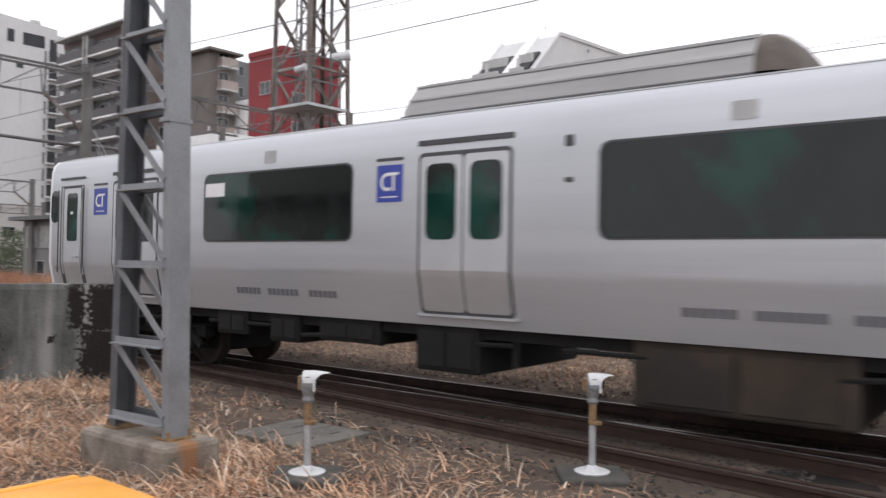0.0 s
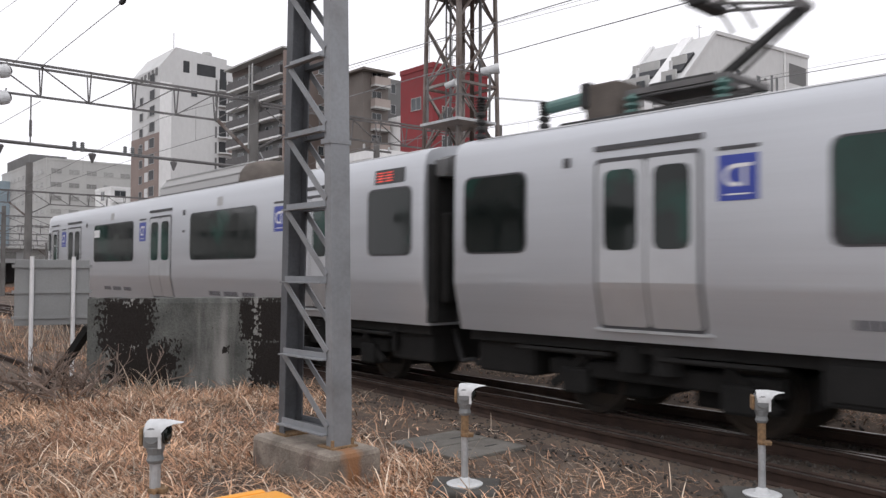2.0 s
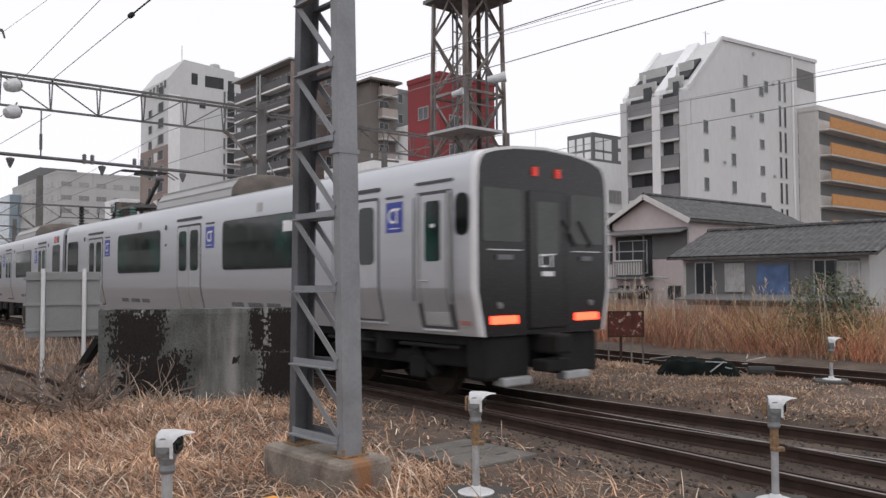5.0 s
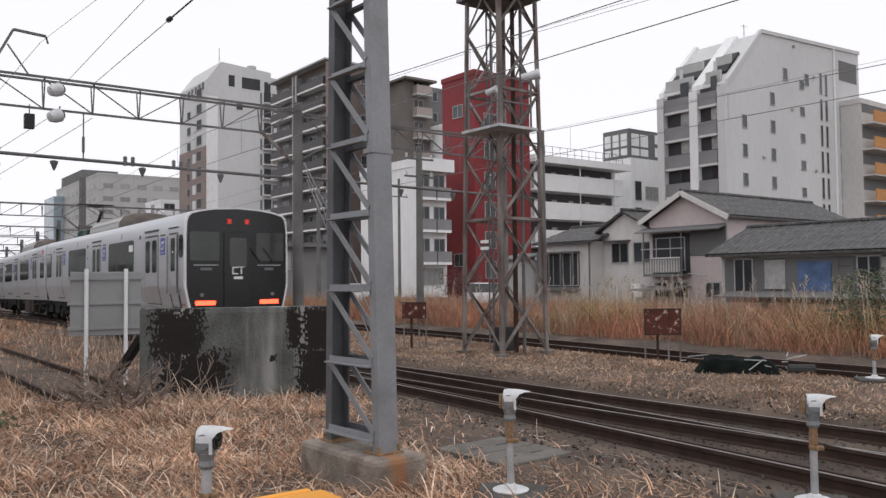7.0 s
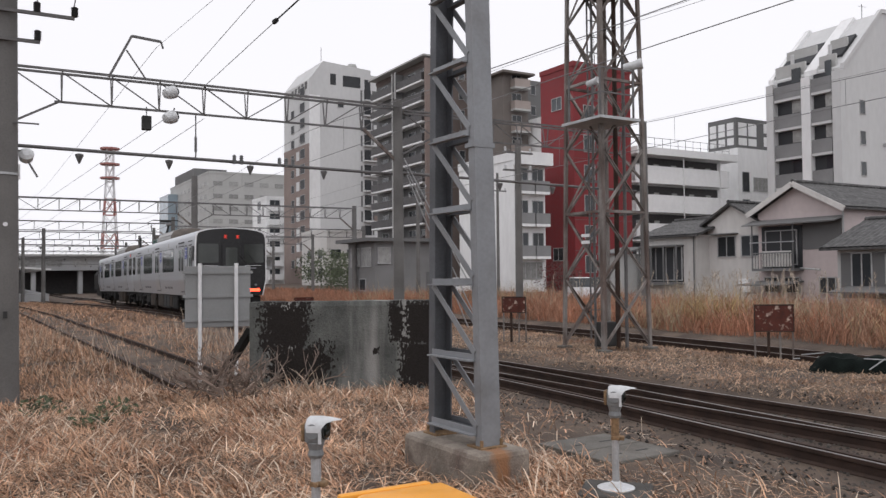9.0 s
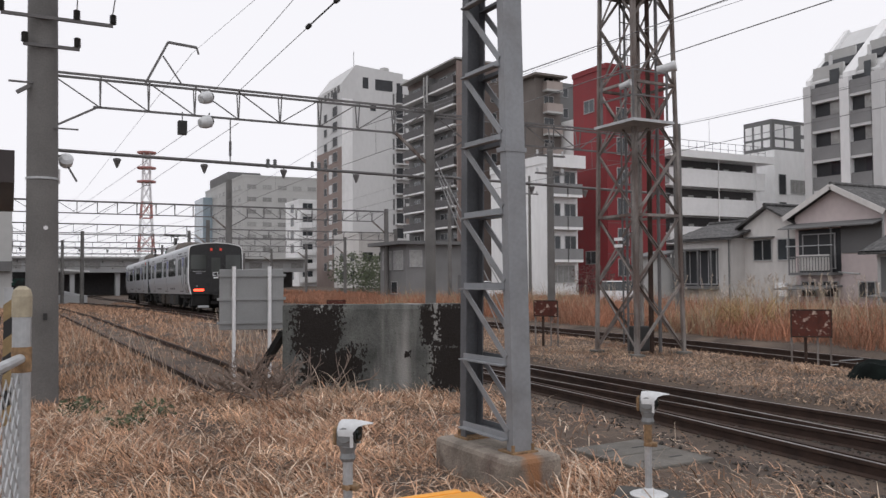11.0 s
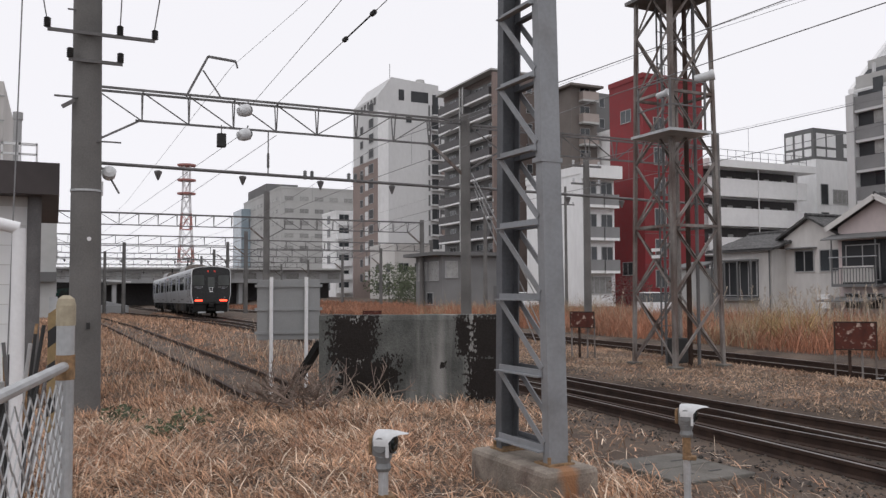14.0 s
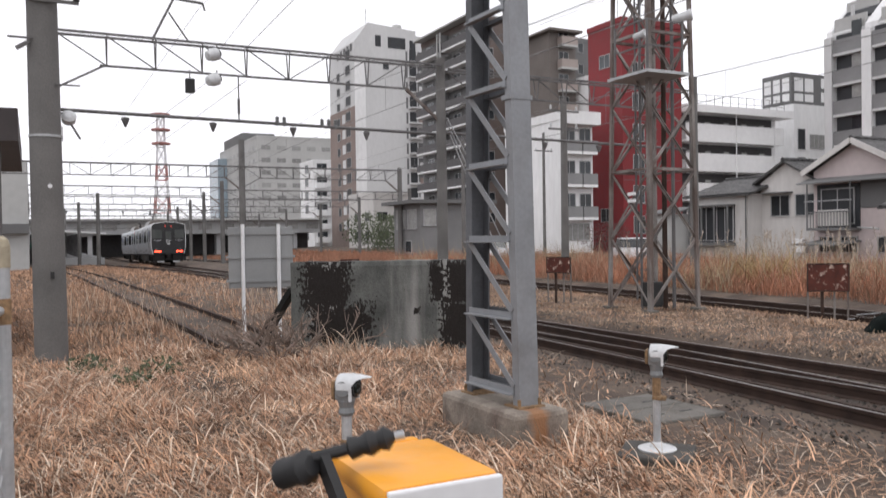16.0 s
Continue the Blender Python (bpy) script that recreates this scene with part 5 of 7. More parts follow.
def far_blocks():
    t = block("hospital_building", 58.3, 81.0, 231.0, 282.0, 31.0, M_GREYB, "large pale grey office block in the distance", "building")
    part("glass_wing", Geo().box(-3, 8, 40, 54, 0, 28.5), M_BLUEGLASS, t, "blue-grey glass wing")
    part("plant_room", Geo().box(0.0, 10, 18, 44, 31.0, 34.5), M_DGREYB, t)
    grid_windows(t, "w", [4 + 5 * i for i in range(9)], [3.6 * k + 3 for k in range(8)], 2.6, 1.2, 2, M_CURTAIN, 0.02)
    grid_windows(t, "s", [2.5 + 4.5 * i for i in range(5)], [3.6 * k + 3 for k in range(8)], 2.6, 1.2, 2, M_CURTAIN)
    t = block("apartment_building", 55.8, 64.0, 172.0, 182.0, 18.6, M_WHITEB, "slim white apartment block near the station", "apartment building")
    bal = balcony_mesh(3.0, 1.0, M_WHITEB, M_WHITEB, 1.0)
    win = window_meshes(2.2, 1.8, 2)
    for k in range(6):
        for u in (1.9, 5.6):
            put_window(t, win, "s", u, 3 * k + 2.4)
            put_balcony(t, bal, "s", u, 3 * k + 1.1)
        put_window(t, win, "w", 5.0, 3 * k + 2.4)
    # tan service block below the tall one
    t = block("apartment_building", 52.0, 58.5, 128.0, 140.0, 9.0, M_CREAM, "low cream block among trees", "building")
    grid_windows(t, "s", (1.6, 4.6), (2.2, 5.4), 1.8, 1.4, 2)
    grid_windows(t, "w", (3, 8), (2.2, 5.4), 1.8, 1.4, 2)


orange_block()
far_blocks()


def tiled_roof(t, x0, x1, y0, y1, eave, ridge, axis, over=0.4):
    """Gabled tile roof with rolls along the slope and a capped ridge; ridge runs along the axis."""
    if axis == "x":
        a0, a1, b0, b1 = x0 - over, x1 + over, y0 - over, y1 + over
    else:
        a0, a1, b0, b1 = y0 - over, y1 + over, x0 - over, x1 + over
    mid = (b0 + b1) / 2

    def P(a, b, z):
        return (a, b, z) if axis == "x" else (b, a, z)
    for s, b in ((0, b0), (1, b1)):
        g = Geo()
        n = int((a1 - a0) / 0.3)
        vs = []
        for i in range(n * 4 + 1):
            a = a0 + (a1 - a0) * i / (n * 4)
            bump = 0.035 * abs(math.sin(math.pi * i / 4))
            for k in range(9):
                f = k / 8
                step = 0.03 * (1 - (k % 2))
                vs.append(P(a, b + (mid - b) * f, eave + (ridge - eave) * f + bump + step))
        m = 9
        fs = [(i * m + k, i * m + k + 1, (i + 1) * m + k + 1, (i + 1) * m + k) for i in range(n * 4) for k in range(8)]
        g.add(vs, fs)
        under = [P(a0, b, eave - 0.12), P(a1, b, eave - 0.12), P(a1, mid, ridge - 0.12), P(a0, mid, ridge - 0.12), P(a0, b, eave), P(a1, b, eave), P(a1, mid, ridge), P(a0, mid, ridge)]
        g.add(under, [(0, 1, 2, 3), (0, 1, 5, 4), (0, 3, 7, 4), (1, 2, 6, 5)])
        part("roof_slope", g, M_TILE, t, "dark grey clay tiles")
    g = Geo()
    k = a0
    while k < a1 - 0.1:
        e = min(k + 0.33, a1)
        if axis == "x":
            g.tube((k, mid, ridge + 0.06), (e - 0.02, mid, ridge + 0.06), 0.13, 0.12, n=8)
        else:
            g.tube((mid, k, ridge + 0.06), (mid, e - 0.02, ridge + 0.06), 0.13, 0.12, n=8)
        k = e
    tagged(part("ridge", g, M_TILE, t), kind="stuff")


def house_pink():
    t = thing("house", pose(40.5, 26.8, 0), "two-storey pale pink house with a dark tiled gable roof", "house")
    W, D, e, r = 14.0, 5.4, 5.15, 6.75
    part("wall", Geo().prism([(0, 0), (D, 0), (D, e), (D / 2, r - 0.15), (0, e)], "x", 0, W), M_PINK, t)
    tiled_roof(t, 0, W, 0, D, e, r, "x", 0.45)
    part("barge_board", Geo().bar((-0.5, -0.45, e - 0.12), (-0.5, D / 2, r - 0.08), 0.06, 0.3).bar((-0.5, D + 0.45, e - 0.12), (-0.5, D / 2, r - 0.08), 0.06, 0.3), M_CREAM, t)
    part("porch_roof", Geo().prism([(0.0, 4.75), (-1.0, 4.45), (-1.0, 4.38), (0, 4.65)], "y", -0.1, D + 0.4), M_DGREYB, t)
    part("grey_panel", Geo().box(-0.06, 0, 0.05, 2.4, 2.95, 4.6), M_DGREYB, t, "dark corrugated screen")
    bal = part("balcony", Geo().box(-0.9, 0, 2.4, 5.2, 1.75, 1.9).box(-0.9, -0.84, 2.4, 2.46, 1.9, 4.4).box(-0.9, -0.84, 5.14, 5.2, 1.9, 4.4), M_DGREYB, t)
    for i in range(15):
        part("baluster", Geo().box(-0.9, -0.87, 2.45 + i * 0.19, 2.48 + i * 0.19, 1.9, 2.75), M_DGREYB, bal)
    part("balcony_rail", Geo().box(-0.92, -0.85, 2.4, 5.2, 2.75, 2.82), M_DGREYB, bal)
    # Thin dark sheet on the wall paints the balcony's shade.
    part("balcony_recess", Geo().box(-0.03, 0, 2.45, 5.15, 1.9, 4.35), M_WINDARK, t, "dark sheet painted as balcony shade")
    part("laundry", Geo().box(-0.7, -0.66, 2.7, 4.6, 2.0, 2.9), M_CREAM, t, "pale laundry behind the railing")
    grid_windows(t, "w", (3.8,), (3.1,), 2.0, 1.9, 2, M_WINDARK, 0.06)
    grid_windows(t, "s", (11.5,), (4.3,), 1.0, 0.5, 1)
    grid_windows(t, "w", (0.9, 3.1, 4.5), (0.95,), 0.9, 0.8, 2, M_WINDARK, 0.06)
    part("washing_bar", Geo().tube((-0.95, 2.3, 3.4), (-0.95, 5.3, 3.4), 0.03, n=6), M_GALV, t)
    part("awning", Geo().prism([(0.0, 1.2), (-2.2, 1.0), (-2.2, 0.92), (0, 1.1)], "y", 2.4, 5.2), M_DGREYB, t)
    part("drain_pipe", Geo().tube((-0.08, -0.08, 0), (-0.08, -0.08, 5.0), 0.06, n=6).tube((-0.3, 2.4, 1.9), (-1.7, 0.2, 1.8), 0.05, n=6), M_FRAME, t)
    part("air_conditioner", Geo().box(-0.5, -0.15, 5.6, 6.3, 0.5, 1.1, 0.03), M_WHITEB, t)


def house_small():
    t = thing("house", pose(40.8, 32.4, 0), "small pale stucco house with a tiled gable", "house")
    W, D, e, r = 9.0, 3.9, 4.75, 6.0
    part("wall", Geo().prism([(0, 0), (D, 0), (D, e), (D / 2, r - 0.12), (0, e)], "x", 0, W), M_CREAM, t)
    tiled_roof(t, 0, W, 0, D, e, r, "x", 0.35)
    grid_windows(t, "w", (2.4, 0.6), (3.3,), 1.3, 1.2, 2)
    part("window_hood", Geo().box(-0.5, 0, 1.5, 3.4, 4.05, 4.12), M_DGREYB, t)
    part("air_conditioner", Geo().box(-0.45, -0.1, 0.5, 1.2, 0.7, 1.3, 0.03), M_WHITEB, t)
    t = thing("house", pose(39.6, 36.2, 0), "old pale house with a dark glazed veranda", "house")
    W, D, e, r = 7.0, 4.6, 4.1, 5.3
    part("wall", Geo().box(0, W, 0, D, 0, e), M_CREAM, t)
    tiled_roof(t, 0, W, 0, D, e, r, "y", 0.5)
    ver = part("veranda", Geo().box(-0.7, 0, 1.0, 4.4, 0.9, 1.1).box(-0.7, 0, 1.0, 4.4, 3.4, 3.5), M_DGREYB, t, "dark glazed veranda")
    for i in range(4):
        part("veranda_post", Geo().box(-0.7, -0.62, 1.0 + i * 1.1, 1.1 + i * 1.1, 1.1, 3.4), M_DGREYB, ver)
    # The veranda's inner shade is this dark sheet's colour.
    part("veranda_recess", Geo().box(-0.03, 0, 1.05, 4.35, 1.1, 3.4), M_WINDARK, t, "dark sheet painted as veranda shade")
    grid_windows(t, "w", (1.8, 3.4), (2.3,), 1.3, 2.1, 2, M_WINDARK, 0.06)
    part("drain_pipe", Geo().tube((-0.1, 0.1, 0), (-0.1, 0.1, 4.1), 0.05, n=6), M_DGREYB, t)
    # plain grey sheds at the back of the yard
    t = block("shed", 38.0, 39.4, 40.9, 43.2, 3.0, M_GREYB, "plain grey shed among reeds", "shed", 0)
    part("shed_roof", Geo().prism([(-0.3, 3.0), (1.6, 3.4), (1.6, 3.5), (-0.3, 3.1)], "y", -0.3, 2.5), M_DGREYB, t)


def house_low():
    t = thing("house", pose(37.0, 15.4, 0), "low old house with a moss-grey tiled roof and a blue sheet", "house")
    W, D, e, r = 6.5, 9.4, 2.85, 4.35
    part("wall", Geo().prism([(0, 0), (W, 0), (W, e), (W / 2, r - 0.12), (0, e)], "y", 0, D), M_GREYB, t)
    tiled_roof(t, 0, W, 0, D, e, r, "y", 0.6)
    # Dark sheet over the grey wall paints the shade below the eaves.
    part("dark_front", Geo().box(-0.05, 0, 0.4, 9.2, 0.4, 2.6), M_DGREYB, t, "dark front sheet painted as eaves shade")
    grid_windows(t, "w", (8.1, 1.9), (1.7,), 0.95, 1.7, 2, M_WINDOW, 0.06)
    grid_windows(t, "w", (6.4, 0.9), (1.8,), 0.95, 1.3, 2, M_CURTAIN, 0.06)
    part("blue_sheet", Geo().box(-0.12, -0.06, 3.6, 5.2, 0.8, 2.4), M_BLUETARP, t, "blue plastic sheet hung on the wall")
    part("ladder", Geo().tube((-0.15, 2.6, 0.6), (-0.15, 2.6, 2.6), 0.03, n=5).tube((-0.15, 3.3, 0.6), (-0.15, 3.3, 2.6), 0.03, n=5)
         .tube((-0.15, 2.6, 1.2), (-0.15, 3.3, 1.2), 0.02, n=5).tube((-0.15, 2.6, 1.7), (-0.15, 3.3, 1.7), 0.02, n=5).tube((-0.15, 2.6, 2.2), (-0.15, 3.3, 2.2), 0.02, n=5), M_DGREYB, t)
    part("lean_to_roof", Geo().prism([(0.0, 1.0), (-1.8, 0.75), (-1.8, 0.68), (0, 0.92)], "y", 0.3, 8.8), M_DGREYB, t)


house_pink()
house_small()
house_low()


def signal_box():
    t = thing("signal_cabin", pose(24.8, 52.2, fall(24.8, 54.5) - 0.03), "grey two-storey signal cabin with a flat dark roof", "signal cabin")
    part("wall", Geo().box(0, 5.6, 0, 4.6, 0, 4.3), M_GREYB2, t)
    part("roof", Geo().box(-0.8, 6.0, -0.6, 5.2, 4.3, 4.55), M_DGREYB, t)
    grid_windows(t, "w", (1.3, 3.3), (3.2,), 1.5, 1.3, 2, M_CURTAIN)
    grid_windows(t, "s", (0.75,), (3.3,), 0.9, 1.1, 2, M_CURTAIN)
    grid_windows(t, "w", (2.0,), (1.2,), 1.0, 0.8, 1)
    part("door", Geo().box(4.2, 5.1, -0.05, 0, 0, 2.1), M_DGREYB, t)


M_GREYB2 = mat("grey painted boards", (0.22, 0.22, 0.22), 0.8, var=0.12, scale=0.6)
signal_box()


def red_white_tower():
    t = thing("broadcast_tower", pose(43.2, 311, 0), "red and white lattice broadcast tower with platforms", "tower")
    for k in range(8):
        z0, z1 = k * 6.0, k * 6.0 + 6.0
        w0, w1 = max(1.7, 4.5 - z0 * 0.075), max(1.7, 4.5 - z1 * 0.075)
        g = Geo()
        for i in range(4):
            a, b = radians(45 + 90 * i), radians(135 + 90 * i)
            p, q = Vector((w0 * math.cos(a), w0 * math.sin(a), z0)), Vector((w1 * math.cos(a), w1 * math.sin(a), z1))
            p2, q2 = Vector((w0 * math.cos(b), w0 * math.sin(b), z0)), Vector((w1 * math.cos(b), w1 * math.sin(b), z1))
            g.bar(p, q, 0.4, 0.4).bar(p, q2, 0.22, 0.22).bar(p2, q, 0.22, 0.22).bar(p, p2, 0.25, 0.25)
        tagged(part("tower_section", g, M_REDW if k in (0, 2, 4) else M_WHITE, t), kind="stuff")
    for z in (37.0, 42.0, 47.6):
        part("platform", Geo().lathe([(0.5, 0), (3.3, 0), (3.4, 0.6), (0.5, 0.3)], 12, pose(0, 0, z)), M_REDW, t)


red_white_tower()


def station():
    """Far platform roofs, footbridge and the dark ends of stabled trains."""
    t = thing("station_building", pose(0, 150, fall(0, 150)), "long grey station roof over dark platforms down the line", "station")
    part("concourse", Geo().box(-60, 50, 0, 14, 4.0, 6.4), M_STATION, t)
    part("roof", Geo().box(-62, 51, -1.5, 15, 6.4, 6.7), M_GREYB, t)
    for i in range(27):
        part("pane", Geo().box(-57 + i * 4, -54.6 + i * 4, -0.05, 0.0, 4.7, 5.8), M_CURTAIN, t)
    for i in range(15):
        part("pier", Geo().box(-56 + i * 7.2, -55.3 + i * 7.2, 1, 3, 0, 4.0), M_STATION, t)
    # Added wall; its dark colour stands for the shaded void over the platforms.
    part("back_wall", Geo().box(-60, 50, 8.6, 9.0, 0, 4.0), M_BALC, t, "added dark wall painted as shade below the concourse")
    p = thing("platform_canopy", pose(3.6, 92, fall(0, 115)), "pale platform canopy on slim posts", "platform canopy")
    part("canopy_roof", Geo().prism([(-1.2, 3.7), (3.6, 3.4), (3.6, 3.55), (-1.2, 3.9)], "y", 0, 46), M_WHITEB, p)
    part("platform_slab", Geo().box(-1.2, 3.4, 0, 46, -0.3, 0.95), M_STATION, p)
    for i in range(8):
        part("post", Geo().box(1.0, 1.25, 1 + i * 6, 1.25 + i * 6, 0.95, 3.5), M_STEEL, p)
    b = thing("station_building", pose(-26, 66, 0), "white three-storey station office with ribbon windows", "building")
    part("wall", Geo().box(0, 26, 0, 30, -1, 7.6), M_GREYB, b)
    part("dark_band", Geo().box(0, 26.03, -0.6, 0.0, 2.4, 3.1), M_DGREYB, b, "dark canopy band")
    part("upper_block", Geo().box(14, 25.2, 3, 20, 7.6, 9.4), M_DGREYB, b)
    grid_windows(b, "s", [2 + 3.0 * i for i in range(8)], (1.2, 5.2), 1.8, 1.1, 2)
    grid_windows(b, "e", [3 + 4 * i for i in range(6)], (2.2, 5.2), 2.0, 1.1, 2, None, 0, 26)


station()


def stabled_train(x, y, n):
    t = thing("stabled_train", pose(x, y, fall(x, y + 9)), "dark stabled train car near the station", "train car", "stabled cars")
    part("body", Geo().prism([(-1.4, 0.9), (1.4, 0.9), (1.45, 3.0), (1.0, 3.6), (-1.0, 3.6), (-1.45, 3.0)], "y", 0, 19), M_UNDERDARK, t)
    part("cab_window", Geo().box(-1.0, 1.0, -0.03, 0.0, 2.0, 2.9), M_GLASS, t)
    part("underframe", Geo().box(-1.1, 1.1, 0.5, 18.5, 0.0, 0.9), M_DARK, t)


for sx, sy in ((1.0, 108), (-2.6, 106), (17.5, 112)):
    stabled_train(sx, sy, 0)


# ---- floodlight tower ----
def lattice_tower():
    t = thing("floodlight_tower", pose(12.62, 14.25, 0), "rust-streaked square lattice floodlight tower with a small platform", "tower")
    Ht = 12.0

    def half(z):
        return 0.68 - 0.014 * z
    cs = [(-1, -1), (1, -1), (1, 1), (-1, 1)]
    for i, (a, b) in enumerate(cs):
        w = 0.095 if i == 0 else 0.075
        part("leg", Geo().bar((a * half(0), b * half(0), 0), (a * half(Ht), b * half(Ht), Ht), w, w, (0, 1, 0)), M_STEELRUST, t)
        part("foot", Geo().box(a * half(0) - 0.13, a * half(0) + 0.13, b * half(0) - 0.13, b * half(0) + 0.13, -0.05, 0.07, 0.02), M_CONC, t)
    zs = [0.15 + 1.48 * k for k in range(9)]
    for z0, z1 in zip(zs, zs[1:]):
        for i in range(4):
            (a, b), (c, d) = cs[i], cs[(i + 1) % 4]
            h0, h1 = half(z0), half(z1)
            part("brace", Geo().angle_iron((a * h0, b * h0, z0), (c * h1, d * h1, z1), 0.047), M_STEELRUST, t)
            part("brace", Geo().angle_iron((c * h0, d * h0, z0), (a * h1, b * h1, z1), 0.047), M_STEELRUST, t)
            if round(z1, 2) in (round(zs[2], 2), round(zs[4], 2), round(zs[6], 2)):
                part("strut", Geo().bar((a * h1, b * h1, z1), (c * h1, d * h1, z1), 0.06, 0.06), M_STEELRUST, t)
    part("core_pole", Geo().tube((0.2, -0.17, 0), (0.2, -0.17, Ht), 0.06, 0.05, n=10), M_RUST, t, "rust-brown cable pole")
    part("cable_pipe", Geo().tube((0.34, -0.3, 0), (0.34, -0.3, Ht), 0.04, n=8), M_STEEL, t, "grey cable pipe")
    part("cable_pipe", Geo().tube((-0.12, 0.24, 0), (-0.12, 0.24, 8.2), 0.03, n=8), M_STEEL, t)
    g = Geo()
    for s in (-0.2, 0.2):
        g.tube((s + 0.1, 0.42, 0.2), (s + 0.1, 0.42, Ht - 1), 0.022, n=5)
    for k in range(28):
        g.tube((-0.1, 0.42, 0.5 + k * 0.38), (0.3, 0.42, 0.5 + k * 0.38), 0.014, n=4)
    part("ladder", g, M_STEEL, t)
    p = part("platform", Geo().box(-1.15, 0.0, -1.2, 0.1, 5.04, 5.10), M_GALV, t, "small grated platform")
    for x, y in ((-1.12, -1.17), (-0.18, -1.17), (-1.12, -0.14)):
        part("rail_post", Geo().bar((x, y, 5.10), (x, y, 6.15), 0.035, 0.035), M_STEEL, p)
    for z in (5.6, 6.13):
        part("rail", Geo().bar((-1.12, -1.17, z), (-0.18, -1.17, z), 0.03, 0.03).bar((-1.12, -1.17, z), (-1.12, -0.14, z), 0.03, 0.03), M_STEEL, p)
    part("top_platform", Geo().box(-0.75, 0.75, -0.75, 0.75, 8.32, 8.40), M_STEEL, t, "dark grated lamp platform")
    for m, s in ((pose(-0.05, -1.05, 6.3, 0, 80, -50), 0.78), (pose(-0.95, -0.75, 5.9, 0, 80, -75), 0.55)):
        c = part("floodlight", Geo().lathe([(0.06 * s, -0.28 * s), (0.12 * s, -0.26 * s), (0.13 * s, 0.12 * s), (0.16 * s, 0.2 * s), (0.15 * s, 0.26 * s), (0.12 * s, 0.24 * s)], 14, m), M_LAMPW, t, "white tubular lamp housing", smooth=True)
        part("bracket", Geo().tube(m @ Vector((0, 0, 0)), (m.translation.x, m.translation.y, m.translation.z - 0.35), 0.03, n=6), M_STEEL, c)
    part("cable_box", Geo().box(-0.5, -0.1, -0.45, -0.2, 0.1, 0.65, 0.03), M_DARK, t, "black cable box")
    part("small_sign", Geo().box(-0.75, -0.72, -0.3, -0.05, 2.55, 2.62).box(-0.75, -0.72, -0.3, -0.05, 2.40, 2.47), M_WHITE, t)


lattice_tower()


# ---- overhead line portals ----
def portal(y, x0, x1, top, depth=0.75, step=1.15, label="steel lattice portal beam over the tracks", posts=(), pipe=True, heavy=1.0):
    t = thing("overhead_portal", pose(0, y, fall(0, y)), label, "overhead line portal", "portals over the tracks")
    w = 0.036 * heavy
    for dy in (-0.2, 0.2):
        part("chord", Geo().bar((x0, dy, top), (x1, dy, top), w * 1.4, w * 1.6), M_STEEL, t)
    part("lower_chord", Geo().bar((x0 + 1.0, 0, top - depth), (x1 - 1.0, 0, top - depth), w * 1.3, w * 1.5), M_STEEL, t)
    part("knee", Geo().bar((x0, 0, top - depth - 0.62), (x0 + 1.1, 0, top - depth), w, w * 1.4), M_STEEL, t)
    part("knee", Geo().bar((x1, 0, top - depth - 0.9), (x1 - 1.1, 0, top - depth), w * 1.5, w * 2.4), M_STEELRUST, t)
    n = max(2, round((x1 - x0) / step))
    for i in range(n):
        a, b = x0 + (x1 - x0) * i / n, x0 + (x1 - x0) * (i + 1) / n
        for dy in (-0.17, 0.17):
            part("web", Geo().bar((b, dy, top), (b, dy * 0.2, top - depth), w * 0.8, w * 0.8), M_STEEL, t)
        part("web", Geo().bar((a, 0, top), (b, 0, top - depth), w * 0.8, w * 0.8) if i < n / 2 else Geo().bar((b, 0, top), (a, 0, top - depth), w * 0.8, w * 0.8), M_STEEL, t)
    if pipe:
        part("cross_pipe", Geo().tube((x0, 0.3, top - 1.85), (x1, 0.3, top - 2.0), 0.045, n=8), M_STEEL, t)
        for k in range(int((x1 - x0) / 2.2)):
            x = x0 + 1.6 + k * 2.2
            part("hanger_insulator", Geo().lathe([(0.02, 0), (0.1, 0.2), (0.1, 0.24), (0.03, 0.26)], 8, pose(x, 0.3, top - 2.22 - 0.02 * k)), M_STEEL, t)
    for px, pr, ph in posts:
        part("post", Geo().tube((px, 0, -0.1), (px, 0, ph), pr, pr * 0.82, n=14), M_POLE, t, "dark concrete post", smooth=True)
    return t


P1 = portal(22.0, 0.75, 11.2, 6.85, posts=((0.55, 0.16, 6.9), (11.25, 0.17, 7.1)))
portal(22.0, 11.4, 21.3, 6.75, label="second span of the lattice portal beam", posts=((21.4, 0.17, 7.3),), depth=0.7)


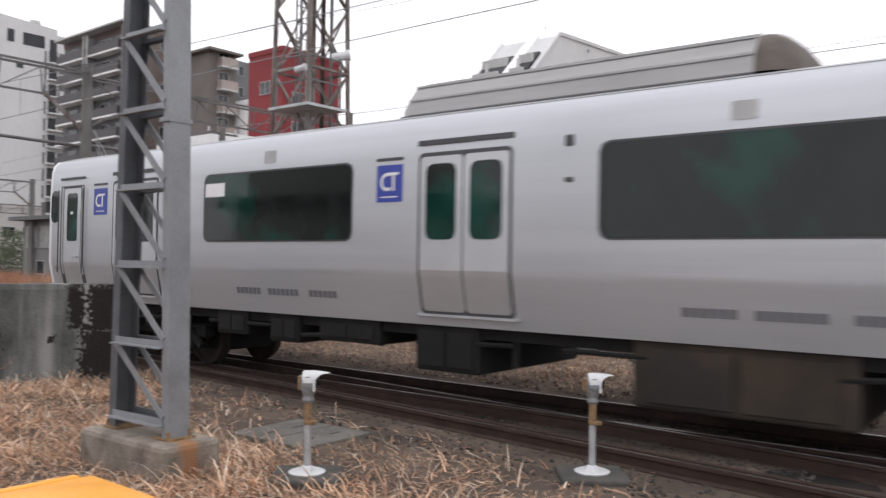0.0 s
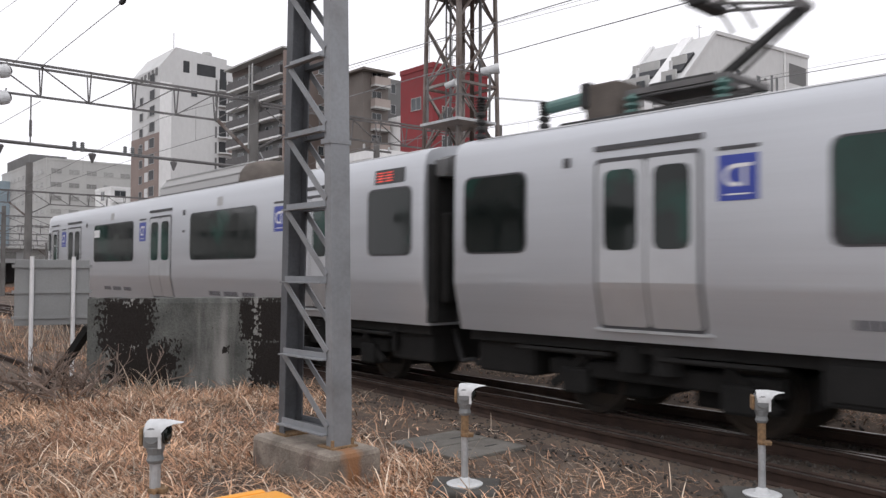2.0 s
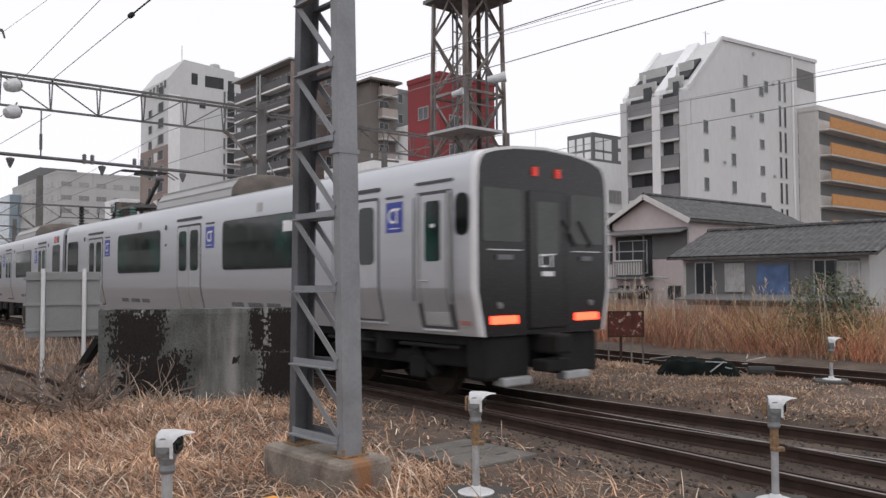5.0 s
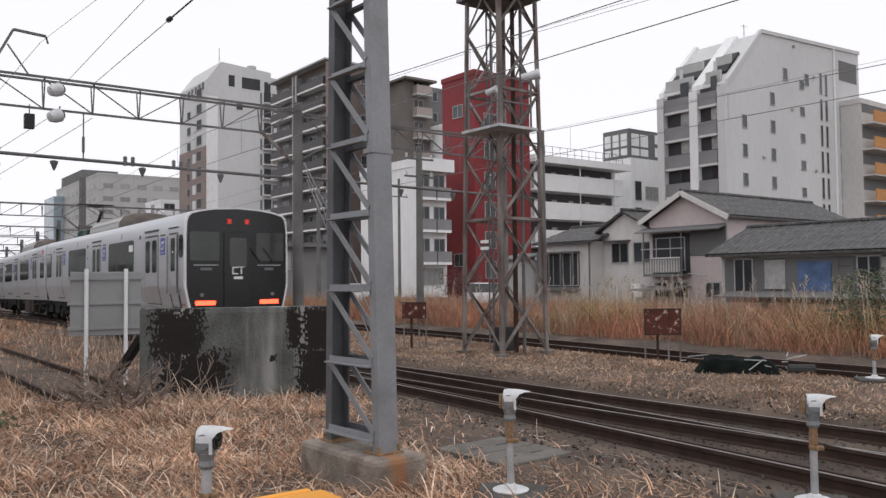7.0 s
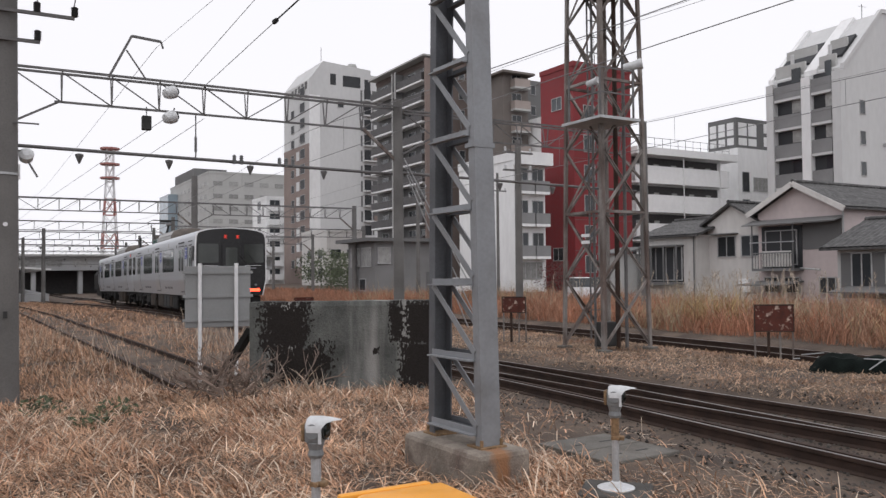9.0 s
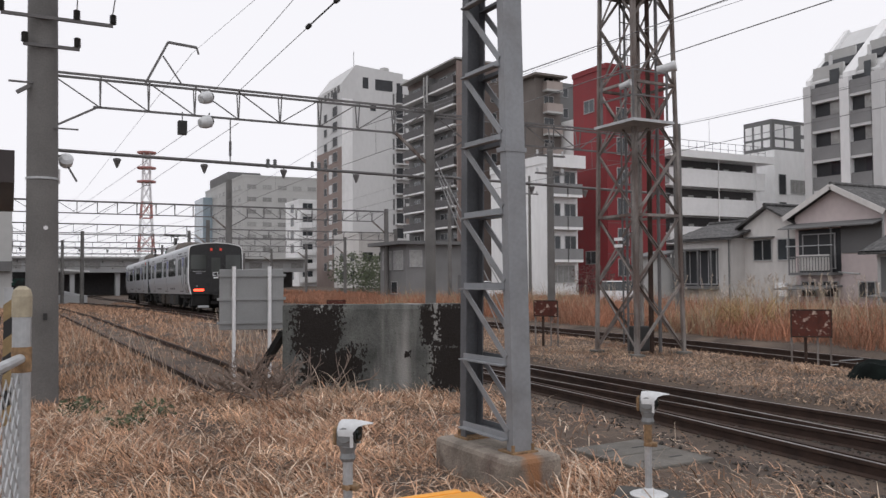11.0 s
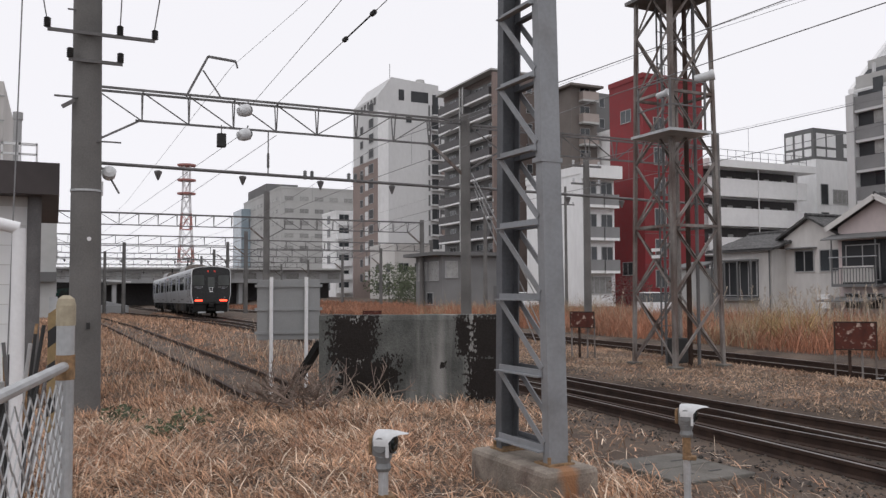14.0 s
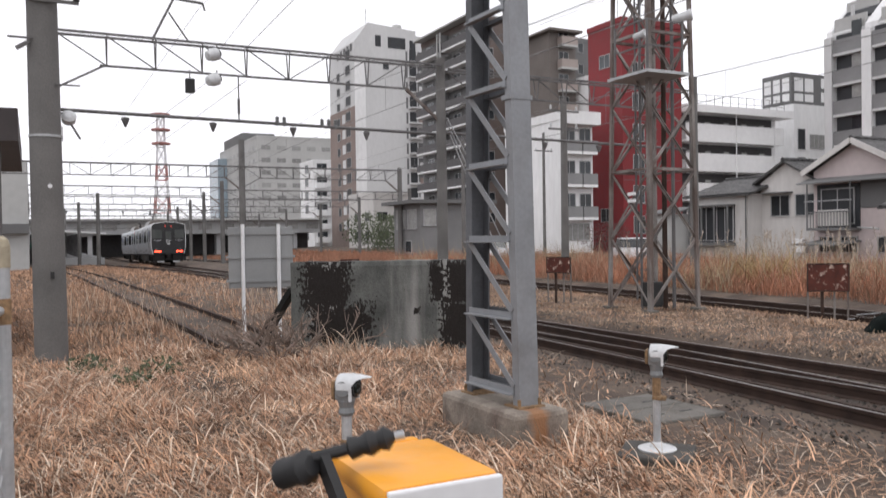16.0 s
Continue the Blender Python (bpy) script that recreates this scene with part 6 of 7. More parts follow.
def portal_fittings():
    t = thing("overhead_bracket", pose(3.0, 22.0, 6.85), "bent steel horn bracket on top of the portal", "bracket")
    part("horn", Geo().bar((0, 0, 0), (0.55, 0, 1.13), 0.06, 0.06).bar((0.55, 0, 1.13), (1.28, 0, 1.08), 0.06, 0.06).bar((1.28, 0, 1.08), (1.33, 0, 0.9), 0.04, 0.04)
         .bar((0.42, 0, 0.75), (0.9, 0, 0.05), 0.035, 0.035), M_STEEL, t)
    for z in (6.57, 5.92):
        t = thing("floodlight", pose(4.52, 21.75, z), "round white lamp hung on the portal", "lamp", "lamps on the portal")
        part("housing", Geo().lathe([(0.03, -0.26), (0.12, -0.23), (0.165, -0.1), (0.165, 0.06), (0.11, 0.1), (0.05, 0.12)], 16, pose(0, 0, 0, 0, 70, 20)), M_LAMPW, t, smooth=True)
        part("lamp_glass", Geo().lathe([(0.0, 0.105), (0.11, 0.105), (0.1, 0.14), (0.0, 0.15)], 16, pose(0, 0, 0, 0, 70, 20)), M_DARK, t)
        part("hanger", Geo().tube((0.0, 0.1, 0.0), (0.1, 0.24, 0.28), 0.02, n=5), M_STEEL, t)
    t = thing("junction_box", pose(3.9, 21.9, 5.55), "small dark box hung below the beam", "box")
    part("casing", Geo().box(-0.11, 0.11, -0.1, 0.1, 0, 0.36, 0.01), M_DARK, t)
    part("hanger", Geo().tube((0, 0, 0.35), (0, 0, 0.6), 0.015, n=5), M_STEEL, t)
    for x in (5.2,):
        t = thing("hanger_rod", pose(x, 22.1, 4.95), "thin vertical wire hanger under the beam", "hanger")
        part("rod", Geo().tube((0, 0, 0), (0, 0, 1.15), 0.018, n=5).tube((0, 0, 0.15), (0, 0, 0.55), 0.035, n=6), M_STEEL, t)
    g = Geo()
    for x in (6.3, 6.5, 7.6, 7.8, 8.0):
        insulator(g, x, 22.3, 4.86, 0.26, 0.06)
    tagged(part("line_insulator", g, M_LAMPG), "row of grey strain insulators on the cross pipe", "insulator", kind="stuff")


portal_fittings()
portal(55, -7, 12.9, 6.8, label="distant lattice portal beam", posts=((-7, 0.2, 7), (12.9, 0.24, 8.6)), pipe=False, heavy=1.25)
portal(55, 13.0, 24.5, 6.8, label="distant second span of a lattice portal", posts=((24.5, 0.2, 7),), pipe=False, heavy=1.25)
for k, yy in enumerate((74, 88, 102, 118, 134)):
    portal(yy, -12, 15.5 + k, 6.8, step=1.8, label="distant lattice portal beam near the station", posts=((-12, 0.2, 7), (5.2 - k * 0.8, 0.17, 6.2), (15.5 + k, 0.2, 7.4)), pipe=k % 2 == 0, heavy=1.3)
    portal(yy, 15.5 + k, 34, 6.6, step=1.8, label="distant lattice portal beam beside the buildings", posts=((34, 0.2, 7),), pipe=False, heavy=1.3)


# ---- wires ----
def cable(pts, r):
    """One continuous thin wire through points."""
    g = Geo()
    for k, p in enumerate(pts):
        d = (Vector(pts[min(k + 1, len(pts) - 1)]) - Vector(pts[max(k - 1, 0)])).normalized()
        u = d.cross(Vector((0, 0, 1))).normalized()
        w = u.cross(d)
        for i in range(4):
            a = math.pi / 2 * i
            g.v.append(tuple(Vector(p) + r * (math.cos(a) * u + math.sin(a) * w)))
    g.f = [(k * 4 + i, k * 4 + (i + 1) % 4, k * 4 + 4 + (i + 1) % 4, k * 4 + 4 + i) for k in range(len(pts) - 1) for i in range(4)]
    return g


def wire_line(name, pts, r, label, material=None):
    return tagged(part(name, cable(pts, r), material or M_WIRE), label, "wire")


def catenary(plan, y0, y1, contact, sup, label):
    """Contact wire, sagging messenger and droppers between supports."""
    g1, g2, g3 = [], [], Geo()
    t = thing("overhead_line", pose(0, 0, 0), label, "overhead line")
    y = y0
    k = 0
    while y <= y1:
        x = spline(plan, y)
        s = ((y - 22) % 40) / 40
        low = contact + fall(x, y)
        m = low + 0.95 - 0.5 * 4 * s * (1 - s)
        g1.append((x, y, low))
        g2.append((x, y, m))
        if k % 2 == 0:
            g3.tube((x, y, low), (x, y, m), 0.005, n=3, cap=False)
        y += 2.5
        k += 1
    for nm, pts, r in (("contact_wire", g1, 0.008), ("messenger_wire", g2, 0.008)):
        part(nm, cable(pts, r), M_WIRE, t)
    tagged(part("dropper", g3, M_WIRE, t), kind="stuff")


catenary(MAIN, -70, 140, 5.1, 0, "contact wire and messenger over the main track")
catenary(FAR, -70, 140, 5.1, 0, "contact wire and messenger over the far track")
wire_line("feeder_wire", [(4.16, 22, 7.76), (4.5, 17, 7.71), (5.5, 2, 7.8), (6.3, -10, 8.0)], 0.006, "thin feeder wire rising from the horn bracket")
wire_line("feeder_wire", [(4.16, 22, 7.76), (4.0, 55, 7.4), (3.0, 90, 7.2)], 0.008, "thin feeder wire along the siding")
wire_line("feeder_wire", [(4.76, 22, 6.84), (4.48, 14.2, 6.86), (4.1, 4, 6.95), (3.6, -10, 7.1)], 0.008, "dark feeder wire over the siding")
wire_line("feeder_wire", [(5.44, 22, 6.91), (5.25, 14, 6.91), (5.0, 4, 6.95), (4.66, -10, 7.05)], 0.011, "dark feeder wire with strain insulators")
wire_line("feeder_wire", [(4.5, 22, 6.0), (3.2, 55, 5.9), (2.0, 90, 5.6)], 0.010, "siding wire running toward the station")
wire_line("feeder_wire", [(5.4, 22, 6.0), (4.2, 55, 5.3), (3.0, 90, 5.2)], 0.010, "siding wire running toward the station")
t = thing("strain_insulator", pose(5.27, 14.9, 6.91), "dark strain insulators clamped on the feeder wire", "insulator")
part("clamp", Geo().tube((-0.02, -0.9, 0), (0.02, 0.9, 0), 0.018, n=6).tube((-0.02, -0.95, 0), (-0.02, -0.8, 0), 0.05, n=8).tube((0.02, 0.8, 0.0), (0.02, 0.95, 0), 0.05, n=8), M_DARK, t)
wire_line("power_line", [(21.4, y, 7.56 + 0.0006 * (((y + 320) % 60) - 30) ** 2 - 0.35) for y in range(-58, 140, 8)], 0.005, "thin power line along the tracks")
wire_line("power_line", [(11.25, 22, 7.08), (13.34, 12.14, 7.6), (16.4, -2, 8.1), (20, -20, 8.4)], 0.005, "thin power line rising from the portal post")
wire_line("power_line", [(11.25, 22, 6.95), (11.85, 13.82, 7.0), (12.26, 10.74, 7.02), (13.9, 0, 7.1), (16.5, -16, 7.3)], 0.005, "thin power line from the portal post")


# ---- the roadside concrete pole with its crossarms ----
def line_pole():
    t = thing("utility_pole", pose(0.36, 12.45, 0), "dark concrete utility pole with crossarms and insulators", "utility pole")
    part("shaft", Geo().tube((0, 0, -0.1), (-0.06, 0, 9.5), 0.215, 0.175, n=18), M_POLE, t, smooth=True)
    part("band", Geo().tube((-0.02, 0, 3.14), (-0.02, 0, 3.17), 0.212, n=18), M_GALV, t)
    part("disc", Geo().lathe([(0, 0), (0.03, 0), (0.03, 0.012), (0, 0.012)], 10, pose(0.02, -0.205, 2.47, 90, 0, 0)), M_WHITE, t)
    part("band_plate", Geo().box(0.17, 0.2, -0.03, 0.03, 3.1, 3.3), M_WHITE, t)
    for z, a, b in ((5.35, -0.55, 0.85), (4.96, -0.28, 0.42)):
        arm = part("crossarm", Geo().bar((a, -0.22, z), (b, -0.22, z), 0.04, 0.045), M_STEEL, t)
        for x in ((a, 0.38, b) if z > 5 else (a + 0.02, b - 0.03)):
            g = Geo()
            insulator(g, x, -0.22, z + 0.02, 0.14, 0.05)
            part("pin_insulator", g, M_DARK, arm)
    part("step_arm", Geo().bar((-0.45, -0.15, 4.45), (-0.15, -0.15, 4.45), 0.025, 0.025).bar((-0.35, -0.15, 4.3), (-0.2, -0.15, 4.4), 0.05, 0.05), M_STEEL, t)
    part("step_bolt", Geo().bar((0.1, -0.15, 3.85), (0.42, -0.15, 3.85), 0.02, 0.02).bar((-0.3, -0.1, 5.7), (-0.1, -0.1, 5.7), 0.02, 0.02), M_STEEL, t)
    lamp = part("lamp", Geo().lathe([(0.03, -0.12), (0.09, -0.08), (0.1, 0.03), (0.05, 0.06)], 12, pose(0.28, 0.1, 3.45, 60, 0, 0)), M_LAMPW, t)
    part("lamp_arm", Geo().tube((0.28, 0.1, 3.4), (0.42, 0.1, 3.15), 0.015, n=5).tube((0.1, 0.1, 3.5), (0.28, 0.1, 3.5), 0.02, n=5), M_STEEL, lamp)
    part("hole_cover", Geo().box(0.0, 0.05, -0.225, -0.19, 1.22, 1.31), M_DARK, t)


line_pole()
for x, z in ((-0.2, 5.5), (0.74, 5.5), (1.2, 5.5)):
    wire_line("power_line", [(x, 12.2, z), (x - 0.4, 4, z + 0.4), (x - 0.8, -8, z + 0.8)], 0.008, "thin power line from the pole's crossarm")
for k in range(3):
    wire_line("guy_wire", [(11.4 + 0.05 * k, 21.9, 5.3 - 0.25 * k), (14.6 - 0.45 * k, 21.9, -0.05)], 0.02, "slack pale guy wire from the portal post", M_GALV)
wire_line("guy_wire", [(-0.45, 12.4, 9.0), (-0.62, 12.6, 0.0)], 0.012, "thin guy wire beside the pole")
for x, y, r, h in ((-3.0, 31, 0.16, 4.3), (25.5, 47.0, 0.15, 8), (18.6, 26.0, 0.16, 7.0), (30.5, 45, 0.11, 8.5), (31.5, 36.0, 0.11, 8.2)):
    t = thing("utility_pole", pose(x, y, 0), "slim dark concrete utility pole", "utility pole", "poles along the line")
    part("shaft", Geo().tube((0, 0, -0.1), (0, 0, h), r, r * 0.75, n=12), M_POLE, t, smooth=True)
    for z in (h - 0.5, h - 1.2):
        a = part("crossarm", Geo().bar((-0.7, 0, z), (0.7, 0, z), 0.07, 0.07), M_STEEL, t)
        for k in (-0.6, 0, 0.6):
            g = Geo()
            insulator(g, k, 0, z + 0.03, 0.18, 0.05)
            part("pin_insulator", g, M_INSUL, a)


# ---- trackside lamps ----
def track_lamp(x, y, top, yaw, base, label):
    """Hooded signal lamp on a pipe."""
    z0 = ground_z(x, y)
    t = thing("track_lamp", pose(x, y, z0, 0, 0, yaw), label, "signal lamp", "trackside lamps")
    h = top - z0
    part("pipe", Geo().tube((0, 0, 0.02), (0, 0, h - 0.34), 0.028, n=12), M_GALV, t)
    part("upper_pipe", Geo().tube((0, 0, h - 0.44), (0, 0, h - 0.27), 0.031, n=12), M_PIPERUST if base else M_GALV, t, "rust-stained pipe socket" if base else "grey pipe socket")
    part("clamp", Geo().box(-0.03, 0.07, -0.035, 0.035, h - 0.45, h - 0.42, 0.006).tube((0.02, -0.07, h - 0.43), (0.02, 0.07, h - 0.43), 0.014, n=8), M_PIPERUST, t)
    part("neck", Geo().lathe([(0.04, 0), (0.05, 0.02), (0.042, 0.05), (0.054, 0.09), (0.045, 0.11)], 12, pose(0, 0, h - 0.28)), M_LAMPG, t)
    head = part("casing", Geo().box(-0.058, 0.054, -0.056, 0.056, h - 0.19, h - 0.062, 0.02), M_LAMPG, t, smooth=True)
    g = Geo()
    rows = ((-0.045, 0.062), (-0.035, 0.07), (0.05, 0.072), (0.058, 0.069))
    arch = [(1.0, -0.02)] + [(math.cos(radians(15 * i)), 0.0 if i in (0, 12) else math.sin(radians(15 * i))) for i in range(13)] + [(-1.0, -0.02)]
    for xx, rad in rows:
        for c, w in arch:
            g.v.append((xx, rad * c, h - 0.10 + (w if w < 0 else rad * w)))
    n = len(arch)
    g.f = [(k * n + i, k * n + i + 1, (k + 1) * n + i + 1, (k + 1) * n + i) for k in range(3) for i in range(n - 1)]
    part("hood", g, M_LAMPW, head, "white rounded hood", smooth=True)
    rim = Geo()
    for s in (-1, 1):
        rim.box(*sorted((0.040, 0.058)), *sorted((s * 0.062, s * 0.071)), h - 0.185, h - 0.11)
        part("hood_leg", rim, M_LAMPW, head)
        rim = Geo()
    vis = Geo()
    for k, (xx, rad, lo, hi) in enumerate(((0.056, 0.070, 0, 180), (0.085, 0.068, 32, 148), (0.12, 0.062, 52, 128), (0.165, 0.055, 72, 108))):
        for i in range(9):
            a = radians(lo + (hi - lo) * i / 8)
            vis.v.append((xx, rad * math.cos(a), h - 0.10 + rad * math.sin(a)))
    vis.f = [(k * 9 + i, k * 9 + i + 1, (k + 1) * 9 + i + 1, (k + 1) * 9 + i) for k in range(3) for i in range(8)]
    part("visor", vis, M_LAMPW, head, "white peaked visor", smooth=True)
    part("lens", Geo().lathe([(0, 0), (0.055, 0), (0.045, 0.02), (0, 0.03)], 14, pose(0.062, 0, h - 0.11, 0, 90, 0)), M_GLASS, head)
    part("front_plate", Geo().tube((0.055, 0, h - 0.11), (0.068, 0, h - 0.11), 0.06, n=16), M_DARK, head)
    part("side_plate", Geo().lathe([(0, 0), (0.05, 0), (0.045, 0.012), (0, 0.014)], 14, pose(0, -0.055, h - 0.115, 90, 0, 0)), M_LAMPG, head)
    part("back_cap", Geo().box(-0.08, -0.056, -0.05, 0.05, h - 0.18, h - 0.07, 0.01), M_PIPERUST, head)
    if base:
        part("flange", Geo().lathe([(0.14, 0.0), (0.145, 0.012), (0.125, 0.02), (0.06, 0.02), (0.045, 0.05), (0.03, 0.06)], 20, pose(0, 0, 0.06)), M_LAMPW, t, "pale round base flange")
        part("slab", Geo().box(-0.27, 0.27, -0.25, 0.25, -0.06, 0.06, 0.02), M_SLABDARK, t, "dark damp concrete base slab")
    return t


track_lamp(1.79, 4.66, 0.93, -42, False, "grey hooded signal lamp on a pipe in dry grass")
track_lamp(4.33, 4.83, 0.90, -48, True, "white hooded signal lamp on a concrete base slab")
track_lamp(5.96, 3.22, 0.88, -52, True, "white hooded signal lamp on a pipe beside the rails")
track_lamp(13.61, 6.32, 0.80, -55, True, "white hooded signal lamp beside the far track")


# ---- signboards, boxes and lids ----
def board_back():
    t = thing("sign_board", pose(3.78, 14.45, 0, 0, 0, -12), "grey sign board seen from behind on two white posts", "sign board")
    part("panel", Geo().box(-0.56, 0.56, -0.02, 0.02, 0.85, 1.93, 0.01), M_BOARD, t)
    for x in (-0.31, 0.31):
        part("post", Geo().tube((x, -0.06, -0.1), (x, -0.06, 1.98), 0.034, n=10), M_WHITE, t, "white painted pipe post")
    for z in (0.98, 1.40, 1.82):
        part("rail", Geo().box(-0.6, 0.6, -0.045, -0.02, z - 0.025, z + 0.025), M_BOARD, t)


def rusty_sign(x, y, yaw, w, h, z, label):
    t = thing("rusty_sign", pose(x, y, 0, 0, 0, yaw), label, "sign", "rusty signs")
    part("plate", Geo().box(-w / 2, w / 2, -0.012, 0.012, z, z + h), M_RUSTSIGN, t)
    g = Geo().box(-w / 2 - 0.02, w / 2 + 0.02, -0.02, 0.02, z + h, z + h + 0.025).box(-w / 2 - 0.02, w / 2 + 0.02, -0.02, 0.02, z - 0.025, z)
    part("frame", g.box(-w / 2 - 0.02, -w / 2, -0.02, 0.02, z, z + h).box(w / 2, w / 2 + 0.02, -0.02, 0.02, z, z + h), M_RUST, t)
    for u in (-w / 2, 0.12, w / 2):
        part("post", Geo().bar((u, 0.04, -0.08), (u, 0.04, z + h * 0.6), 0.03, 0.03), M_STEELRUST, t)
    part("post", Geo().bar((-0.1, 0.05, -0.08), (-0.1, 0.05, z + h * 0.6), 0.05, 0.05), M_RUST, t)


board_back()
rusty_sign(13.85, 10.7, -40, 0.72, 0.50, 0.56, "rusted red sign plate on thin legs")
rusty_sign(11.9, 16.9, -60, 0.62, 0.36, 0.78, "rusted red sign plate on a pipe")
rusty_sign(14.2, 38.0, -20, 0.9, 0.35, 0.3, "small rusted plate beside the far track")


def netted_heap():
    """Dark tarpaulin heap with coiled cable beside the far track."""
    t = thing("tarp_heap", pose(13.15, 8.55, 0, 0, 0, -50), "low heap under a dark green tarpaulin net", "tarpaulin")
    g = Geo()
    n, m = 22, 10
    for i in range(n + 1):
        for j in range(m + 1):
            u, v = -0.75 + 1.5 * i / n, -0.35 + 0.7 * j / m
            e = max(0, 1 - (abs(u) / 0.75) ** 6) * max(0, 1 - (abs(v) / 0.35) ** 4)
            g.v.append((u, v, -0.05 + e * (0.33 + 0.1 * noise.noise((u * 4, v * 5, 7)))))
    g.f = [(i * (m + 1) + j, i * (m + 1) + j + 1, (i + 1) * (m + 1) + j + 1, (i + 1) * (m + 1) + j) for i in range(n) for j in range(m)]
    part("tarp", g, M_TARP, t, smooth=True)
    g = Geo()
    for k in range(26):
        a = Vector((random.uniform(-0.9, 0.9), random.uniform(-0.3, 0.3), random.uniform(0.0, 0.3)))
        g.tube(a, a + Vector((random.uniform(-0.4, 0.4), random.uniform(-0.3, 0.3), random.uniform(-0.2, 0.08))), 0.012, n=4)
    tagged(part("cord", g, M_GALV, t), kind="stuff")
    part("drum", Geo().tube((0.9, 0.1, 0.05), (1.35, 0.1, 0.05), 0.1, n=10), M_DARK, t)


M_TARP = mat("dark green tarpaulin", (0.007, 0.010, 0.009), 0.95, var=0.4, scale=6, bump=0.6, spec=0.1)
netted_heap()


def manhole():
    t = thing("trough_lid", pose(5.42, 6.15, 0, 0, 0, 2), "worn grey concrete trough lids flush with the soil", "concrete lid")
    for k in range(2):
        part("lid", Geo().box(-0.45, 0.45, -0.52 + k * 0.53, -0.01 + k * 0.53, -0.08, 0.035, 0.012), M_CONC, t)
        for u in (-0.25, 0.1):
            part("lifting_slot", Geo().box(u, u + 0.15, -0.3 + k * 0.5, -0.27 + k * 0.5, 0.032, 0.037), M_DARK, t)


manhole()


def dark_plank():
    t = thing("leaning_plank", pose(3.42, 12.35, 0, 0, 0, -27), "blackened timber leaning on the wall's end", "timber")
    part("plank", Geo().bar((-0.32, 0.1, -0.05), (0.32, 0.0, 0.95), 0.3, 0.08), M_UNDERDARK, t)


dark_plank()


# ---- fence, cabin and yellow cabinet close to the viewer ----
def fence():
    t = thing("chain_link_fence", pose(0, 0, 0), "chain-link fence on grey galvanised pipes", "fence")
    a, b = Vector((0.015, 4.0, 0)), Vector((-0.62, 0.6, 0))
    c = b + (b - a) * 0.9
    for p in (a, b, c):
        post = part("post", Geo().tube((p.x, p.y, -0.1), (p.x, p.y, 1.60), 0.038, n=14), M_GALV, t)
        part("cap", Geo().lathe([(0.041, 0), (0.041, 0.09), (0.034, 0.12), (0.015, 0.135)], 14, pose(p.x, p.y, 1.60)), M_CAPY, post, "weathered beige post cap")
    part("clamp", Geo().tube((a.x, a.y, 1.36), (a.x, a.y, 1.47), 0.041, n=14), M_PIPERUST, t, "rusty pipe clamp")
    part("top_rail", Geo().tube((a.x, a.y, 1.42), (c.x, c.y, 1.42), 0.022, n=10), M_GALV, t)
    part("bottom_rail", Geo().tube((a.x, a.y, 0.1), (c.x, c.y, 0.1), 0.018, n=8), M_GALV, t)
    g = Geo()
    d = (c - a)
    L = d.length
    d.normalize()
    side = Vector((-d.y, d.x, 0))
    cell, z0, z1 = 0.115, 0.12, 1.40
    n = int(L / cell)
    for i in range(n):
        for s in (1, -1):
            rows = int((z1 - z0) / cell)
            prev = None
            for k in range(rows + 1):
                u = i * cell + (cell / 2 if (k % 2 == 0) == (s > 0) else 0.0)
                p = a + d * u + side * (0.006 * s * (1 if k % 2 else -1))
                p.z = z0 + k * cell * 0.98
                if prev is not None:
                    g.tube(prev, p, 0.0042, n=4, cap=False)
                prev = p
    tagged(part("wire_mesh", g, M_MESH, t), kind="stuff")


M_CAPY = mat("weathered beige cap", (0.38, 0.33, 0.24), 0.8, var=0.2, scale=12)
M_MESH = mat("galvanised mesh wire", (0.50, 0.51, 0.52), 0.5, 0.3, var=0.15)
fence()


def warning_post():
    t = thing("warning_post", pose(-0.04, 5.3, 0), "grey post wrapped in black and yellow tape", "post")
    for k in range(7):
        part("stripe", Geo().prism([(-0.026, 0.92 + k * 0.1), (0.026, 0.96 + k * 0.1), (0.026, 1.06 + k * 0.1), (-0.026, 1.02 + k * 0.1)], "y", -0.028, 0.028), M_BLACK if k % 2 else M_TAPE, t)
    part("post", Geo().box(-0.023, 0.023, -0.023, 0.023, -0.1, 1.72), M_GALV, t)


M_TAPE = mat("faded yellow tape", (0.26, 0.185, 0.09), 0.7, var=0.2, scale=15)
warning_post()


